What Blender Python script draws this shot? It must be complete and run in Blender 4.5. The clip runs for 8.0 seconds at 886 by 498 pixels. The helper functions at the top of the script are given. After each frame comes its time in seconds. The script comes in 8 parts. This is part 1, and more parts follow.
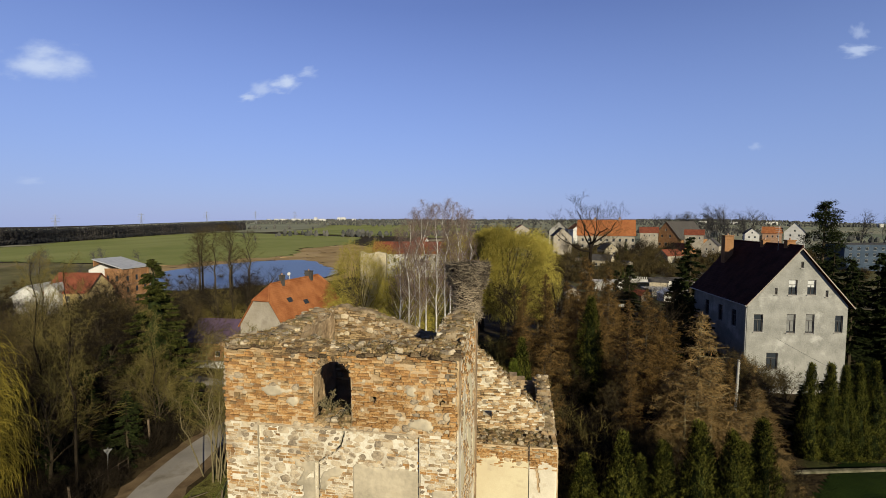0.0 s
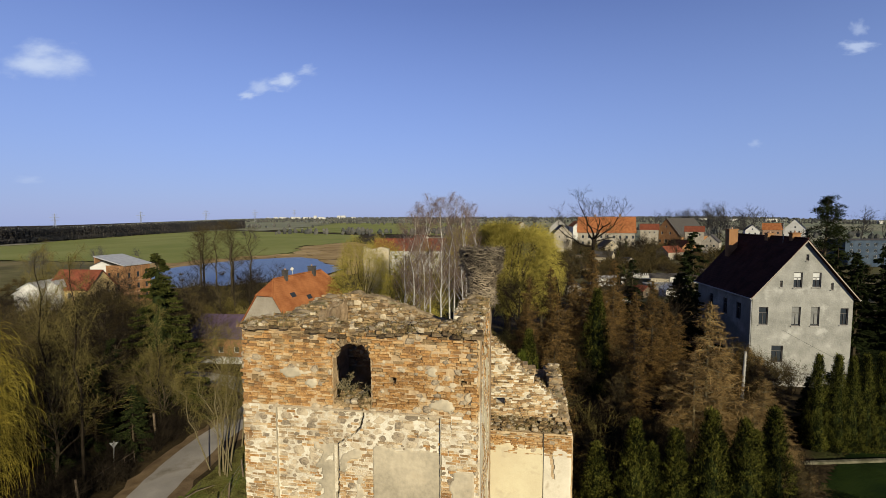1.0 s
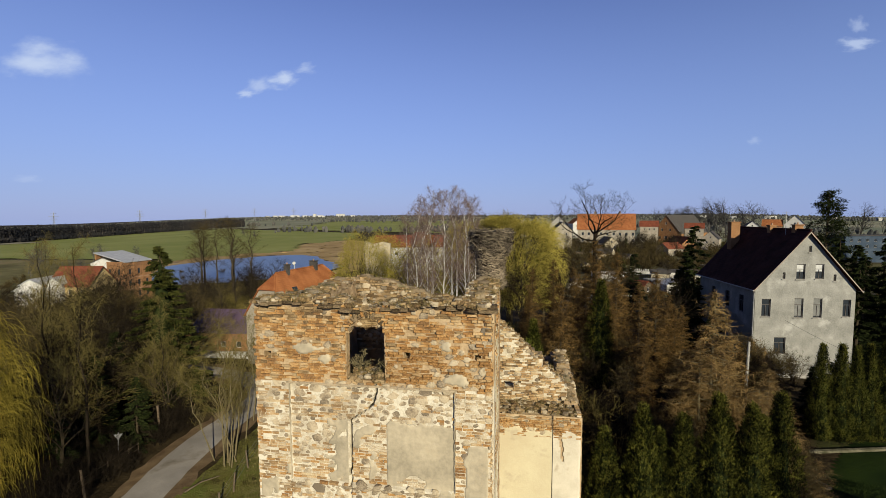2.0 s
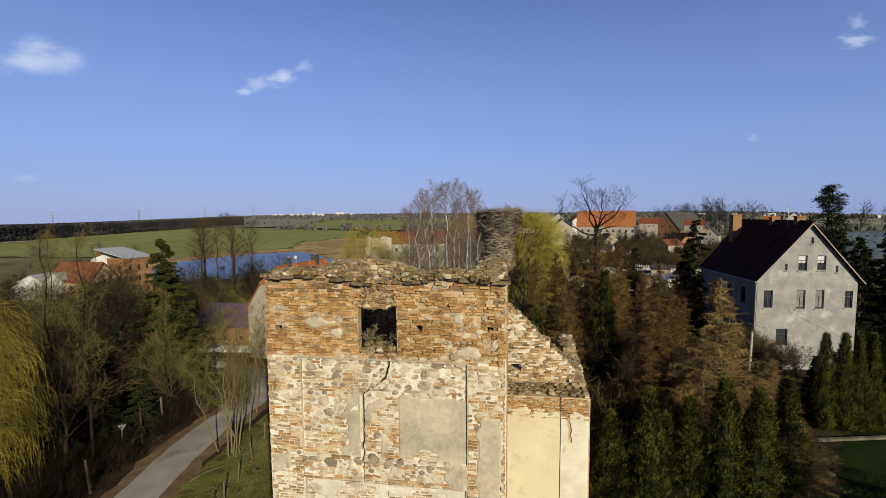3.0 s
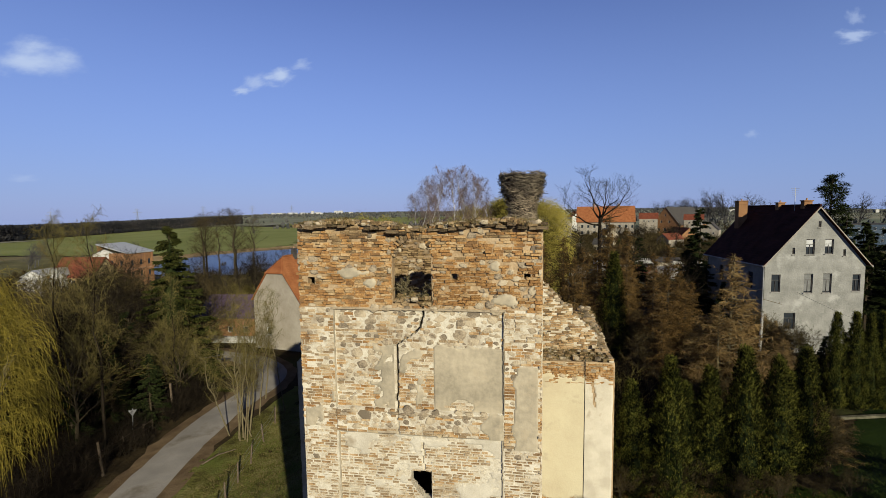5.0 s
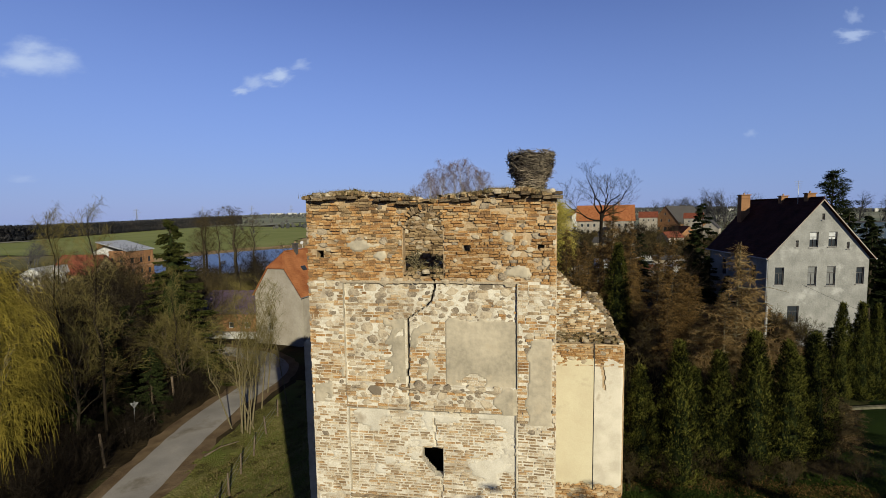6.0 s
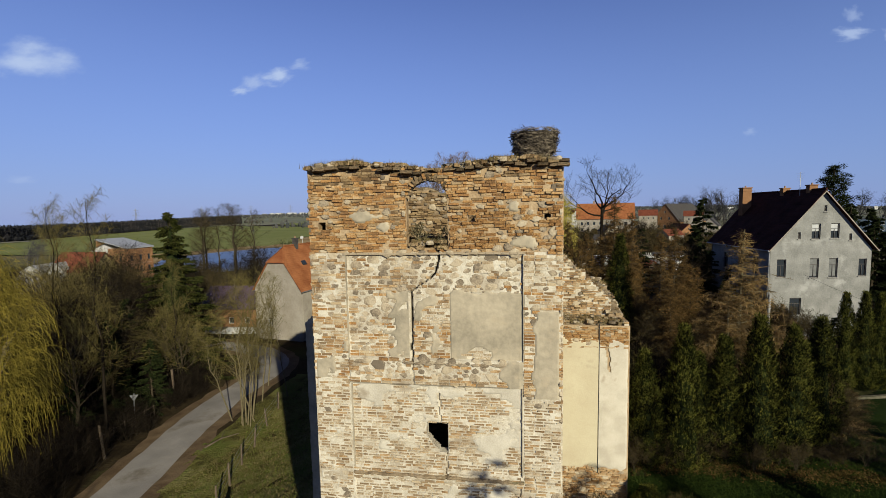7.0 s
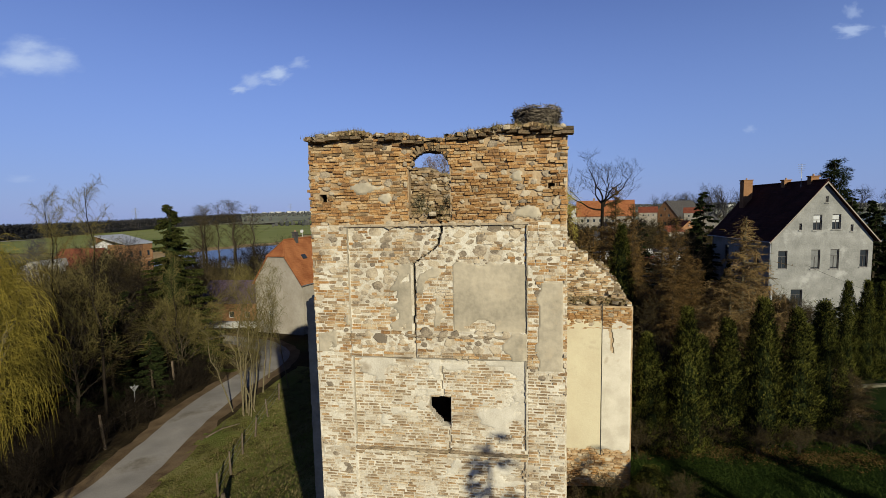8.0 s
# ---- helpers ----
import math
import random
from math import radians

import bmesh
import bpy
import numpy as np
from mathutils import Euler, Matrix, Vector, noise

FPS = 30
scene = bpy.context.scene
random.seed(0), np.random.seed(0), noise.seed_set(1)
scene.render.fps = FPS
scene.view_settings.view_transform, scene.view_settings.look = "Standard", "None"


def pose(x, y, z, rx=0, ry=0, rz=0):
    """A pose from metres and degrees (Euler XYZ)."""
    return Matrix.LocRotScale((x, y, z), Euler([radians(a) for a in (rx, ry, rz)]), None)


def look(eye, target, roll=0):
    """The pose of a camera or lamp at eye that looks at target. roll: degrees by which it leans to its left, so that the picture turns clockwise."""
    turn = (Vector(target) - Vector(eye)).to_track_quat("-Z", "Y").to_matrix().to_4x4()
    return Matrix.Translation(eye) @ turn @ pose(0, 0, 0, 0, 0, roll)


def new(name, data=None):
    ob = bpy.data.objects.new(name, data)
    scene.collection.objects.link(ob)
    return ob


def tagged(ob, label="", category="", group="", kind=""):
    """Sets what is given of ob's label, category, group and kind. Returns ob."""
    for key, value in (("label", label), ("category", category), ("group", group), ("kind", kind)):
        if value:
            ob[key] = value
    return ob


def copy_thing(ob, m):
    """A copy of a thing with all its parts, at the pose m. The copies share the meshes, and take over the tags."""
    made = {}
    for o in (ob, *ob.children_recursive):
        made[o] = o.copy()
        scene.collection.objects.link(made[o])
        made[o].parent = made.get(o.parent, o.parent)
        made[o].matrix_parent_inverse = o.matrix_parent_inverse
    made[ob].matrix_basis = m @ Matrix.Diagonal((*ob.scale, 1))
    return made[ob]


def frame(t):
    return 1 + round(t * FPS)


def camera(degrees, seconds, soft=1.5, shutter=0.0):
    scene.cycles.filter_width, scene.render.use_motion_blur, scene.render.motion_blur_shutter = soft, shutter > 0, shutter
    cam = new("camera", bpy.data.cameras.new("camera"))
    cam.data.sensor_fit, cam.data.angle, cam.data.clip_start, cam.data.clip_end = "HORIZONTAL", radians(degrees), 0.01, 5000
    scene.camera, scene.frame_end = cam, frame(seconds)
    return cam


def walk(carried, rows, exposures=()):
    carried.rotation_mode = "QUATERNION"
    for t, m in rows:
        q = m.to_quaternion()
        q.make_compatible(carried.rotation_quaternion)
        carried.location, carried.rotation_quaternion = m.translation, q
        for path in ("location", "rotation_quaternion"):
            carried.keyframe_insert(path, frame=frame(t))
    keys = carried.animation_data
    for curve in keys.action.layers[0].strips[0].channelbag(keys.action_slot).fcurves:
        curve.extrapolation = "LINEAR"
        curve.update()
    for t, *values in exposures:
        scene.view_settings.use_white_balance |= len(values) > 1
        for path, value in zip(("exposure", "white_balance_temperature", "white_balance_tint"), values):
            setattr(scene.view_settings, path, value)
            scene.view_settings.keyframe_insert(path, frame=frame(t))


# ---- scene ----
cam = camera(90.45, 8.0, soft=0.85)
# seconds, x, y, z, yaw, pitch, lean
ROWS = [
    (0, 1.791, -1.820, 14.379, 8.96, -3.77, 0.01),
    (0.5, 1.491, -1.820, 14.149, 8.93, -3.94, 0.05),
    (1, 1.238, -1.810, 13.885, 8.90, -4.03, 0.17),
    (1.5, 1.039, -1.835, 13.592, 8.86, -4.14, 0.26),
    (3, 0.552, -1.945, 12.620, 8.73, -4.51, 0.43),
    (3.5, 0.345, -1.988, 12.294, 8.68, -4.59, 0.53),
    (4, 0.110, -2.043, 11.972, 8.66, -4.70, 0.60),
    (4.5, -0.155, -2.088, 11.669, 8.61, -4.76, 0.74),
    (6, -0.725, -1.992, 10.592, 8.49, -4.76, 0.93),
    (6.5, -0.847, -1.872, 10.233, 8.46, -4.76, 1.03),
    (7, -0.875, -1.859, 9.856, 8.44, -4.83, 1.10),
    (7.5, -0.893, -1.808, 9.508, 8.43, -4.95, 1.18),
    (8, -0.965, -1.814, 9.174, 8.41, -5.05, 1.24),
]
walk(cam, [(t, pose(x, y, z, 90 + pitch, lean, yaw)) for t, x, y, z, yaw, pitch, lean in ROWS], [(0, 0.72, 5800, 12), (8, 0.5, 5420, 12)])

# ---- world, sun, exposure ----
SUN_EL, SUN_AZ = radians(21), math.atan2(0.52, -0.85)  # azimuth from +y towards +x
sun_way = Vector((math.sin(SUN_AZ) * math.cos(SUN_EL), math.cos(SUN_AZ) * math.cos(SUN_EL), math.sin(SUN_EL)))
world = bpy.data.worlds.new("sky")
scene.world = world
world.use_nodes = True
wt = world.node_tree
sky = wt.nodes.new("ShaderNodeTexSky")
sky.sky_type, sky.sun_disc = "NISHITA", False
sky.sun_elevation, sky.sun_rotation = SUN_EL, SUN_AZ
sky.altitude, sky.air_density, sky.dust_density, sky.ozone_density = 100, 1.0, 0.0, 3.0
# only a violet tint over the sky texture
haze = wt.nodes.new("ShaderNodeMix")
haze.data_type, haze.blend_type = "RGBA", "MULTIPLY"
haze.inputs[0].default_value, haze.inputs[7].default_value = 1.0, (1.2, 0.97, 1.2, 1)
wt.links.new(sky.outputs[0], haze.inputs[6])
# constant blue mixed in to flatten the sky's gradient
flat_blue = wt.nodes.new("ShaderNodeMix")
flat_blue.data_type = "RGBA"
flat_blue.inputs[7].default_value = (2.95, 4.05, 6.6, 1)
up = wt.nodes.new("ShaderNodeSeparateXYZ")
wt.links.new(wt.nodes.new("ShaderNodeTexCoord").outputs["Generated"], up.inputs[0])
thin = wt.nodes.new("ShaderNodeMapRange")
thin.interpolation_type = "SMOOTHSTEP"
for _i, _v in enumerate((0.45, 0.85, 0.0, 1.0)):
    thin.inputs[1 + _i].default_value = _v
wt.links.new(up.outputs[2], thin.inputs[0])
low = wt.nodes.new("ShaderNodeMapRange")  # the constant blue weighs most along the horizon
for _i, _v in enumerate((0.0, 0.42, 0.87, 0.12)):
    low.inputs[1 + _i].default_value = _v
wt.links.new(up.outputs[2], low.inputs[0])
wt.links.new(low.outputs[0], flat_blue.inputs[0])
deep = wt.nodes.new("ShaderNodeMix")  # overhead sky, out of view, darkened so less ambient light fills the shade
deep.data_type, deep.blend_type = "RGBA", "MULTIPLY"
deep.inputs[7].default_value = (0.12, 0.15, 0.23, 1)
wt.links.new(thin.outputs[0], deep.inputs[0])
wt.links.new(flat_blue.outputs[2], deep.inputs[6])
wt.links.new(haze.outputs[2], flat_blue.inputs[6])
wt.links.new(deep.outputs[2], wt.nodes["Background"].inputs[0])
wt.nodes["Background"].inputs[1].default_value = 0.055
sun = new("sun", bpy.data.lights.new("sun", "SUN"))
sun.data.energy, sun.data.angle, sun.data.color = 5.0, radians(0.55), (1.0, 0.86, 0.55)
sun.matrix_world = look((0, 0, 60), Vector((0, 0, 60)) - sun_way)


# ---- materials ----
TONE = 0.55  # lowers every base colour so that shade stays dark against the sky


def material(name, dark, light, scale=4.0, rough=0.9, bump=0.3, fine=8.0, vary="", spread=0.35, metal=0.0, stain=None, stain_scale=0.6, stain_at=0.55, grain=0.5):
    """Two colours mixed by coarse and fine noise in object space; vary: 'object' or 'island' for piece by piece change."""
    m = bpy.data.materials.new(name)
    m.use_nodes = True
    n, l = m.node_tree.nodes, m.node_tree.links
    b = n["Principled BSDF"]
    b.inputs["Roughness"].default_value, b.inputs["Metallic"].default_value = rough, metal
    b.inputs["Specular IOR Level"].default_value = 0.5 if rough < 0.75 else 0.05
    co = n.new("ShaderNodeTexCoord").outputs["Object"]
    big, small = n.new("ShaderNodeTexNoise"), n.new("ShaderNodeTexNoise")
    for t, s in ((big, scale), (small, scale * fine)):
        t.inputs["Scale"].default_value, t.inputs["Detail"].default_value = s, 5
        l.new(co, t.inputs["Vector"])
    add = n.new("ShaderNodeMath")
    add.operation = "MULTIPLY_ADD"
    l.new(small.outputs["Fac"], add.inputs[0])
    add.inputs[1].default_value = grain
    half = n.new("ShaderNodeMath")
    half.operation = "MULTIPLY_ADD"
    l.new(big.outputs["Fac"], half.inputs[0])
    half.inputs[1].default_value, half.inputs[2].default_value = 1.6, -0.3 - grain / 2
    l.new(half.outputs[0], add.inputs[2])
    fac = add.outputs[0]
    if vary:
        if vary == "object":
            r = n.new("ShaderNodeObjectInfo").outputs["Random"]
        else:
            r = n.new("ShaderNodeNewGeometry").outputs["Random Per Island"]
        mv = n.new("ShaderNodeMath")
        mv.operation = "MULTIPLY_ADD"
        l.new(r, mv.inputs[0])
        mv.inputs[1].default_value = spread * 2
        sub = n.new("ShaderNodeMath")
        sub.operation = "SUBTRACT"
        l.new(fac, sub.inputs[0])
        sub.inputs[1].default_value = spread
        l.new(sub.outputs[0], mv.inputs[2])
        fac = mv.outputs[0]
    ramp = n.new("ShaderNodeValToRGB")
    e = ramp.color_ramp.elements
    e[0].position, e[1].position = 0.2, 0.8
    cols = [tuple(v * TONE for v in c) for c in [dark] + (list(light) if isinstance(light[0], tuple) else [light])]
    e[0].color, e[1].color = (*cols[0], 1), (*cols[-1], 1)
    for i, c in enumerate(cols[1:-1]):
        q = e.new(0.2 + 0.6 * (i + 1) / (len(cols) - 1))
        q.color = (*c, 1)
    l.new(fac, ramp.inputs[0])
    out = ramp.outputs[0]
    if stain:
        sn = n.new("ShaderNodeTexNoise")
        sn.inputs["Scale"].default_value, sn.inputs["Detail"].default_value, sn.inputs["Roughness"].default_value = stain_scale, 6, 0.65
        l.new(co, sn.inputs["Vector"])
        sr = n.new("ShaderNodeValToRGB")
        sr.color_ramp.elements[0].position, sr.color_ramp.elements[1].position = stain_at, stain_at + 0.12
        l.new(sn.outputs["Fac"], sr.inputs[0])
        mix = n.new("ShaderNodeMix")
        mix.data_type = "RGBA"
        l.new(sr.outputs[0], mix.inputs[0])
        l.new(out, mix.inputs[6])
        mix.inputs[7].default_value = (*[v * TONE for v in stain], 1)
        out = mix.outputs[2]
    l.new(out, b.inputs["Base Color"])
    if bump:
        bn = n.new("ShaderNodeBump")
        bn.inputs["Strength"].default_value, bn.inputs["Distance"].default_value = bump, 0.15 / max(scale, 0.2)
        l.new(add.outputs[0], bn.inputs["Height"])
        l.new(bn.outputs[0], b.inputs["Normal"])
    return m


M_brick = material("old_brick", (0.38, 0.21, 0.085), [(0.54, 0.28, 0.095), (0.66, 0.38, 0.135), (0.74, 0.51, 0.26)], 5, 0.92, 0.7, grain=0.9, spread=0.34, vary="object")
M_brickwork = material("old_brickwork", (0.33, 0.19, 0.085), [(0.5, 0.265, 0.095), (0.64, 0.375, 0.14), (0.73, 0.52, 0.28)], 3, 0.92, 0.7, fine=12, grain=0.9, spread=0.26, vary="island", stain=(0.26, 0.18, 0.1), stain_scale=1.0, stain_at=0.61)
M_pale_brick = material("limewashed_brick", (0.38, 0.27, 0.155), [(0.56, 0.42, 0.25), (0.7, 0.56, 0.37), (0.84, 0.74, 0.56)], 3, 0.92, 0.4, fine=12, grain=1.2, spread=0.33, vary="island")
M_faded_brick = material("faded_brick", (0.35, 0.23, 0.12), [(0.53, 0.34, 0.16), (0.66, 0.45, 0.23), (0.74, 0.59, 0.37)], 3, 0.92, 0.5, fine=12, grain=0.9, spread=0.27, vary="island")
M_stone = material("field_stone", (0.27, 0.205, 0.135), [(0.43, 0.345, 0.23), (0.57, 0.46, 0.31)], 4, 0.85, 0.4, vary="object", spread=0.3)
M_stones = material("field_stones", (0.25, 0.2, 0.14), [(0.42, 0.335, 0.23), (0.56, 0.46, 0.31), (0.7, 0.58, 0.4)], 3, 0.85, 0.3, fine=9, grain=0.9, vary="island", spread=0.3)
M_mortar = material("lime_mortar", (0.6, 0.51, 0.37), (0.92, 0.84, 0.67), 2.6, 0.95, 0.22, fine=9, grain=1.1, stain=(0.46, 0.37, 0.25), stain_scale=0.8, stain_at=0.56)
M_dark_mortar = material("brown_mortar", (0.4, 0.27, 0.14), (0.7, 0.53, 0.32), 2.5, 0.95, 0.4, stain=(0.72, 0.6, 0.42), stain_scale=1.1, stain_at=0.6)
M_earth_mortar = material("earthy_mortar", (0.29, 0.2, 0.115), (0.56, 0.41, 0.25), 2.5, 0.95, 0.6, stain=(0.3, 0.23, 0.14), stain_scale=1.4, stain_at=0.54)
M_plaster = material("weathered_plaster", (0.41, 0.355, 0.255), (0.67, 0.575, 0.41), 1.5, 0.92, 0.15, fine=6, grain=0.7, stain=(0.62, 0.52, 0.36), stain_scale=1.7, stain_at=0.55)
M_white_plaster = material("limewash_plaster", (0.66, 0.59, 0.46), (0.88, 0.8, 0.64), 1.8, 0.92, 0.14, fine=20, grain=0.9, stain=(0.5, 0.42, 0.3), stain_scale=0.9, stain_at=0.6)
M_cream = material("cream_plaster", (0.70, 0.60, 0.40), (0.80, 0.71, 0.48), 0.8, 0.92, 0.08, fine=30, grain=0.8, stain=(0.58, 0.49, 0.34), stain_scale=0.9, stain_at=0.58)
M_rubble = material("rubble_top", (0.19, 0.14, 0.085), [(0.37, 0.28, 0.17), (0.47, 0.37, 0.24)], 3, 0.95, 0.7, stain=(0.15, 0.14, 0.06), stain_scale=1.2, stain_at=0.58)
M_dry_grass = material("dry_grass", (0.12, 0.095, 0.036), (0.3, 0.235, 0.095), 3, 0.9, 0, vary="island")
M_ground = material("leaf_litter", (0.024, 0.017, 0.009), [(0.05, 0.036, 0.018), (0.085, 0.062, 0.03)], 0.35, 0.95, 0.5, fine=14, stain=(0.06, 0.066, 0.02), stain_scale=0.12, stain_at=0.55)
# green darkened to stand in for tree shade on the lawn
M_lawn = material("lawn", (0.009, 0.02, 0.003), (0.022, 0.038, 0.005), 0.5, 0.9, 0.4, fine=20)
M_verge = material("mossy_verge", (0.09, 0.075, 0.024), [(0.2, 0.19, 0.045), (0.33, 0.28, 0.11)], 0.8, 0.95, 0.8, fine=12, grain=1.2, stain=(0.17, 0.19, 0.04), stain_scale=0.4, stain_at=0.5)
M_road = material("worn_asphalt", (0.33, 0.3, 0.265), (0.46, 0.42, 0.37), 0.5, 0.9, 0.15, fine=25, stain=(0.26, 0.225, 0.18), stain_scale=0.25, stain_at=0.55)
M_dirt = material("road_shoulder", (0.15, 0.1, 0.055), (0.26, 0.185, 0.105), 1.0, 0.95, 0.5, fine=12)
M_field = material("winter_wheat", (0.23, 0.26, 0.065), (0.34, 0.35, 0.11), 0.012, 0.95, 0, fine=9)
M_reed = material("dry_reed", (0.36, 0.24, 0.1), (0.56, 0.41, 0.2), 0.06, 0.95, 0.3, fine=15)
# paled and greyed, with the haze of distance put into the colour
M_hazed_fields = material("far_fields", (0.2, 0.225, 0.15), [(0.28, 0.285, 0.19), (0.4, 0.37, 0.26)], 0.004, 0.95, 0, fine=6)
M_gardens = material("garden_ground", (0.06, 0.05, 0.03), [(0.13, 0.125, 0.05), (0.2, 0.16, 0.09)], 0.05, 0.95, 0, fine=7, grain=0.8, stain=(0.10, 0.08, 0.05), stain_scale=0.08)
M_meadow = material("rough_meadow", (0.12, 0.105, 0.04), [(0.2, 0.18, 0.07), (0.28, 0.22, 0.11)], 0.03, 0.95, 0, fine=9, grain=0.8)
M_bark = material("grey_brown_bark", (0.04, 0.032, 0.02), (0.11, 0.086, 0.052), 3, 0.95, 0.4)
M_twig = material("bare_twigs", (0.035, 0.026, 0.011), (0.125, 0.094, 0.037), 1.0, 0.95, 0, vary="island", spread=0.2)
M_olive_twig = material("olive_twigs", (0.1, 0.082, 0.024), (0.24, 0.195, 0.062), 1.0, 0.95, 0, vary="island", spread=0.2)
# near-black: stands in for shade in the hollow and under the larches
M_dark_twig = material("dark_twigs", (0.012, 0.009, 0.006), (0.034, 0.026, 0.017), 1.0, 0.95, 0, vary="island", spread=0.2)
M_larch = material("larch_twigs", (0.04, 0.025, 0.009), (0.25, 0.152, 0.047), 1.0, 0.95, 0, vary="island", spread=0.25)
M_willow = material("willow_strands", (0.22, 0.185, 0.032), (0.55, 0.455, 0.085), 0.6, 0.8, 0, vary="island", spread=0.28)
M_willow_near = material("olive_willow_strands", (0.13, 0.105, 0.015), (0.42, 0.33, 0.048), 0.6, 0.8, 0, vary="island", spread=0.35)
M_birch_bark = material("birch_bark", (0.35, 0.32, 0.28), (0.75, 0.72, 0.66), 2.5, 0.8, 0.2)
M_birch_twig = material("birch_twigs", (0.15, 0.105, 0.085), (0.27, 0.2, 0.165), 1.0, 0.95, 0, vary="island")
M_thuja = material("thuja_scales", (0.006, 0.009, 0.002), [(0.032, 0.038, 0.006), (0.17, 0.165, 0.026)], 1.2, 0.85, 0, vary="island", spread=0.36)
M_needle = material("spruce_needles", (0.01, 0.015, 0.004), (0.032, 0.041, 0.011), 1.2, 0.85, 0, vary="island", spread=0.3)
M_green_needle = material("green_spruce_needles", (0.024, 0.03, 0.006), (0.075, 0.078, 0.017), 1.2, 0.85, 0, vary="island", spread=0.3)
M_nest = material("nest_sticks", (0.06, 0.048, 0.036), [(0.17, 0.14, 0.1), (0.3, 0.25, 0.18)], 2, 0.95, 0, vary="island", spread=0.35)
M_nest_pale = material("nest_straw", (0.16, 0.125, 0.085), [(0.3, 0.24, 0.165), (0.42, 0.34, 0.24)], 2, 0.95, 0, vary="island", spread=0.35)
M_top_brick = material("weathered_brick", (0.19, 0.125, 0.065), [(0.38, 0.255, 0.125), (0.54, 0.39, 0.21)], 3, 0.95, 0.7, fine=12, grain=0.9, vary="island", spread=0.35, stain=(0.22, 0.165, 0.09), stain_scale=1.1, stain_at=0.56)
M_top_piece = material("weathered_brick_piece", (0.12, 0.085, 0.05), [(0.25, 0.175, 0.1), (0.4, 0.29, 0.17)], 5, 0.95, 0.7, grain=0.9, vary="object", spread=0.35, stain=(0.15, 0.14, 0.075), stain_scale=1.3, stain_at=0.56)
M_nest_core = material("nest_core", (0.03, 0.025, 0.018), (0.08, 0.065, 0.045), 6, 0.95, 0.6)
M_grey_wall = material("grey_render", (0.28, 0.275, 0.25), (0.42, 0.41, 0.375), 0.7, 0.92, 0.2, fine=9, grain=0.8, stain=(0.53, 0.52, 0.48), stain_scale=0.45, stain_at=0.55)
M_dark_roof = material("dark_red_roof", (0.04, 0.015, 0.012), (0.085, 0.032, 0.025), 0.9, 0.85, 0.3, vary="island", spread=0.12)
M_orange_roof = material("orange_tiles", (0.28, 0.095, 0.035), (0.46, 0.185, 0.07), 0.7, 0.8, 0.3, vary="island", spread=0.2)
M_red_roof = material("red_brown_tiles", (0.16, 0.05, 0.03), (0.28, 0.09, 0.05), 0.7, 0.8, 0.3)
M_slate = material("dark_slate", (0.06, 0.055, 0.055), (0.12, 0.11, 0.1), 0.8, 0.85, 0.2)
M_tin = material("tin_roof", (0.50, 0.5, 0.5), (0.68, 0.68, 0.68), 0.8, 0.5, 0.1, metal=0.2)
M_purple = material("violet_tin_roof", (0.08, 0.05, 0.085), (0.13, 0.085, 0.14), 0.8, 0.55, 0.1)
M_mill = material("mill_brick", (0.27, 0.135, 0.06), (0.43, 0.24, 0.115), 0.6, 0.92, 0.2, fine=14, stain=(0.28, 0.15, 0.09), stain_scale=0.3, stain_at=0.57)
M_ochre = material("ochre_render", (0.52, 0.38, 0.16), (0.64, 0.5, 0.24), 0.5, 0.9, 0.1)
M_white = material("white_render", (0.62, 0.6, 0.56), (0.78, 0.76, 0.72), 0.5, 0.9, 0.1)
M_beige = material("beige_render", (0.37, 0.32, 0.25), (0.5, 0.45, 0.37), 0.5, 0.9, 0.15, stain=(0.36, 0.31, 0.25), stain_scale=0.4, stain_at=0.56)
M_blue_grey = material("blue_grey_render", (0.05, 0.072, 0.11), (0.085, 0.112, 0.155), 0.3, 0.9, 0.1)
M_chimney = material("chimney_brick", (0.38, 0.22, 0.13), (0.55, 0.36, 0.24), 2, 0.9, 0.3, fine=6)
M_frame = material("window_paint", (0.66, 0.64, 0.6), (0.8, 0.78, 0.74), 4, 0.6, 0.1)
M_dark_frame = material("dark_window_paint", (0.06, 0.05, 0.045), (0.11, 0.09, 0.08), 4, 0.6, 0.1)
M_metal = material("galvanised_metal", (0.33, 0.33, 0.33), (0.5, 0.5, 0.5), 5, 0.5, 0.1, metal=0.6)
M_pylon = material("pylon_steel", (0.3, 0.32, 0.35), (0.4, 0.42, 0.45), 0.5, 0.6, 0, metal=0.3)
M_concrete = material("concrete", (0.36, 0.34, 0.31), (0.52, 0.5, 0.46), 2, 0.92, 0.3)
M_wood = material("grey_wood", (0.10, 0.075, 0.05), (0.22, 0.17, 0.12), 3, 0.9, 0.4)
M_black = material("black_cable", (0.02, 0.02, 0.02), (0.04, 0.04, 0.04), 4, 0.6, 0)
# haze put into the colour: bluish woods, greyed skyline twigs and hedges
M_woods = material("far_woods", (0.022, 0.024, 0.03), [(0.035, 0.035, 0.04), (0.062, 0.055, 0.05)], 0.02, 0.95, 0, vary="island", spread=0.25)
M_hazed_twig = material("far_twigs", (0.08, 0.076, 0.075), (0.13, 0.12, 0.11), 0.1, 0.95, 0, vary="island")
M_pale_stem = material("pale_stems", (0.14, 0.12, 0.1), (0.3, 0.27, 0.24), 0.02, 0.95, 0, vary="island", spread=0.4)
M_hazed_hedge = material("far_hedges", (0.075, 0.078, 0.075), (0.14, 0.135, 0.12), 0.02, 0.95, 0, vary="island", spread=0.3)
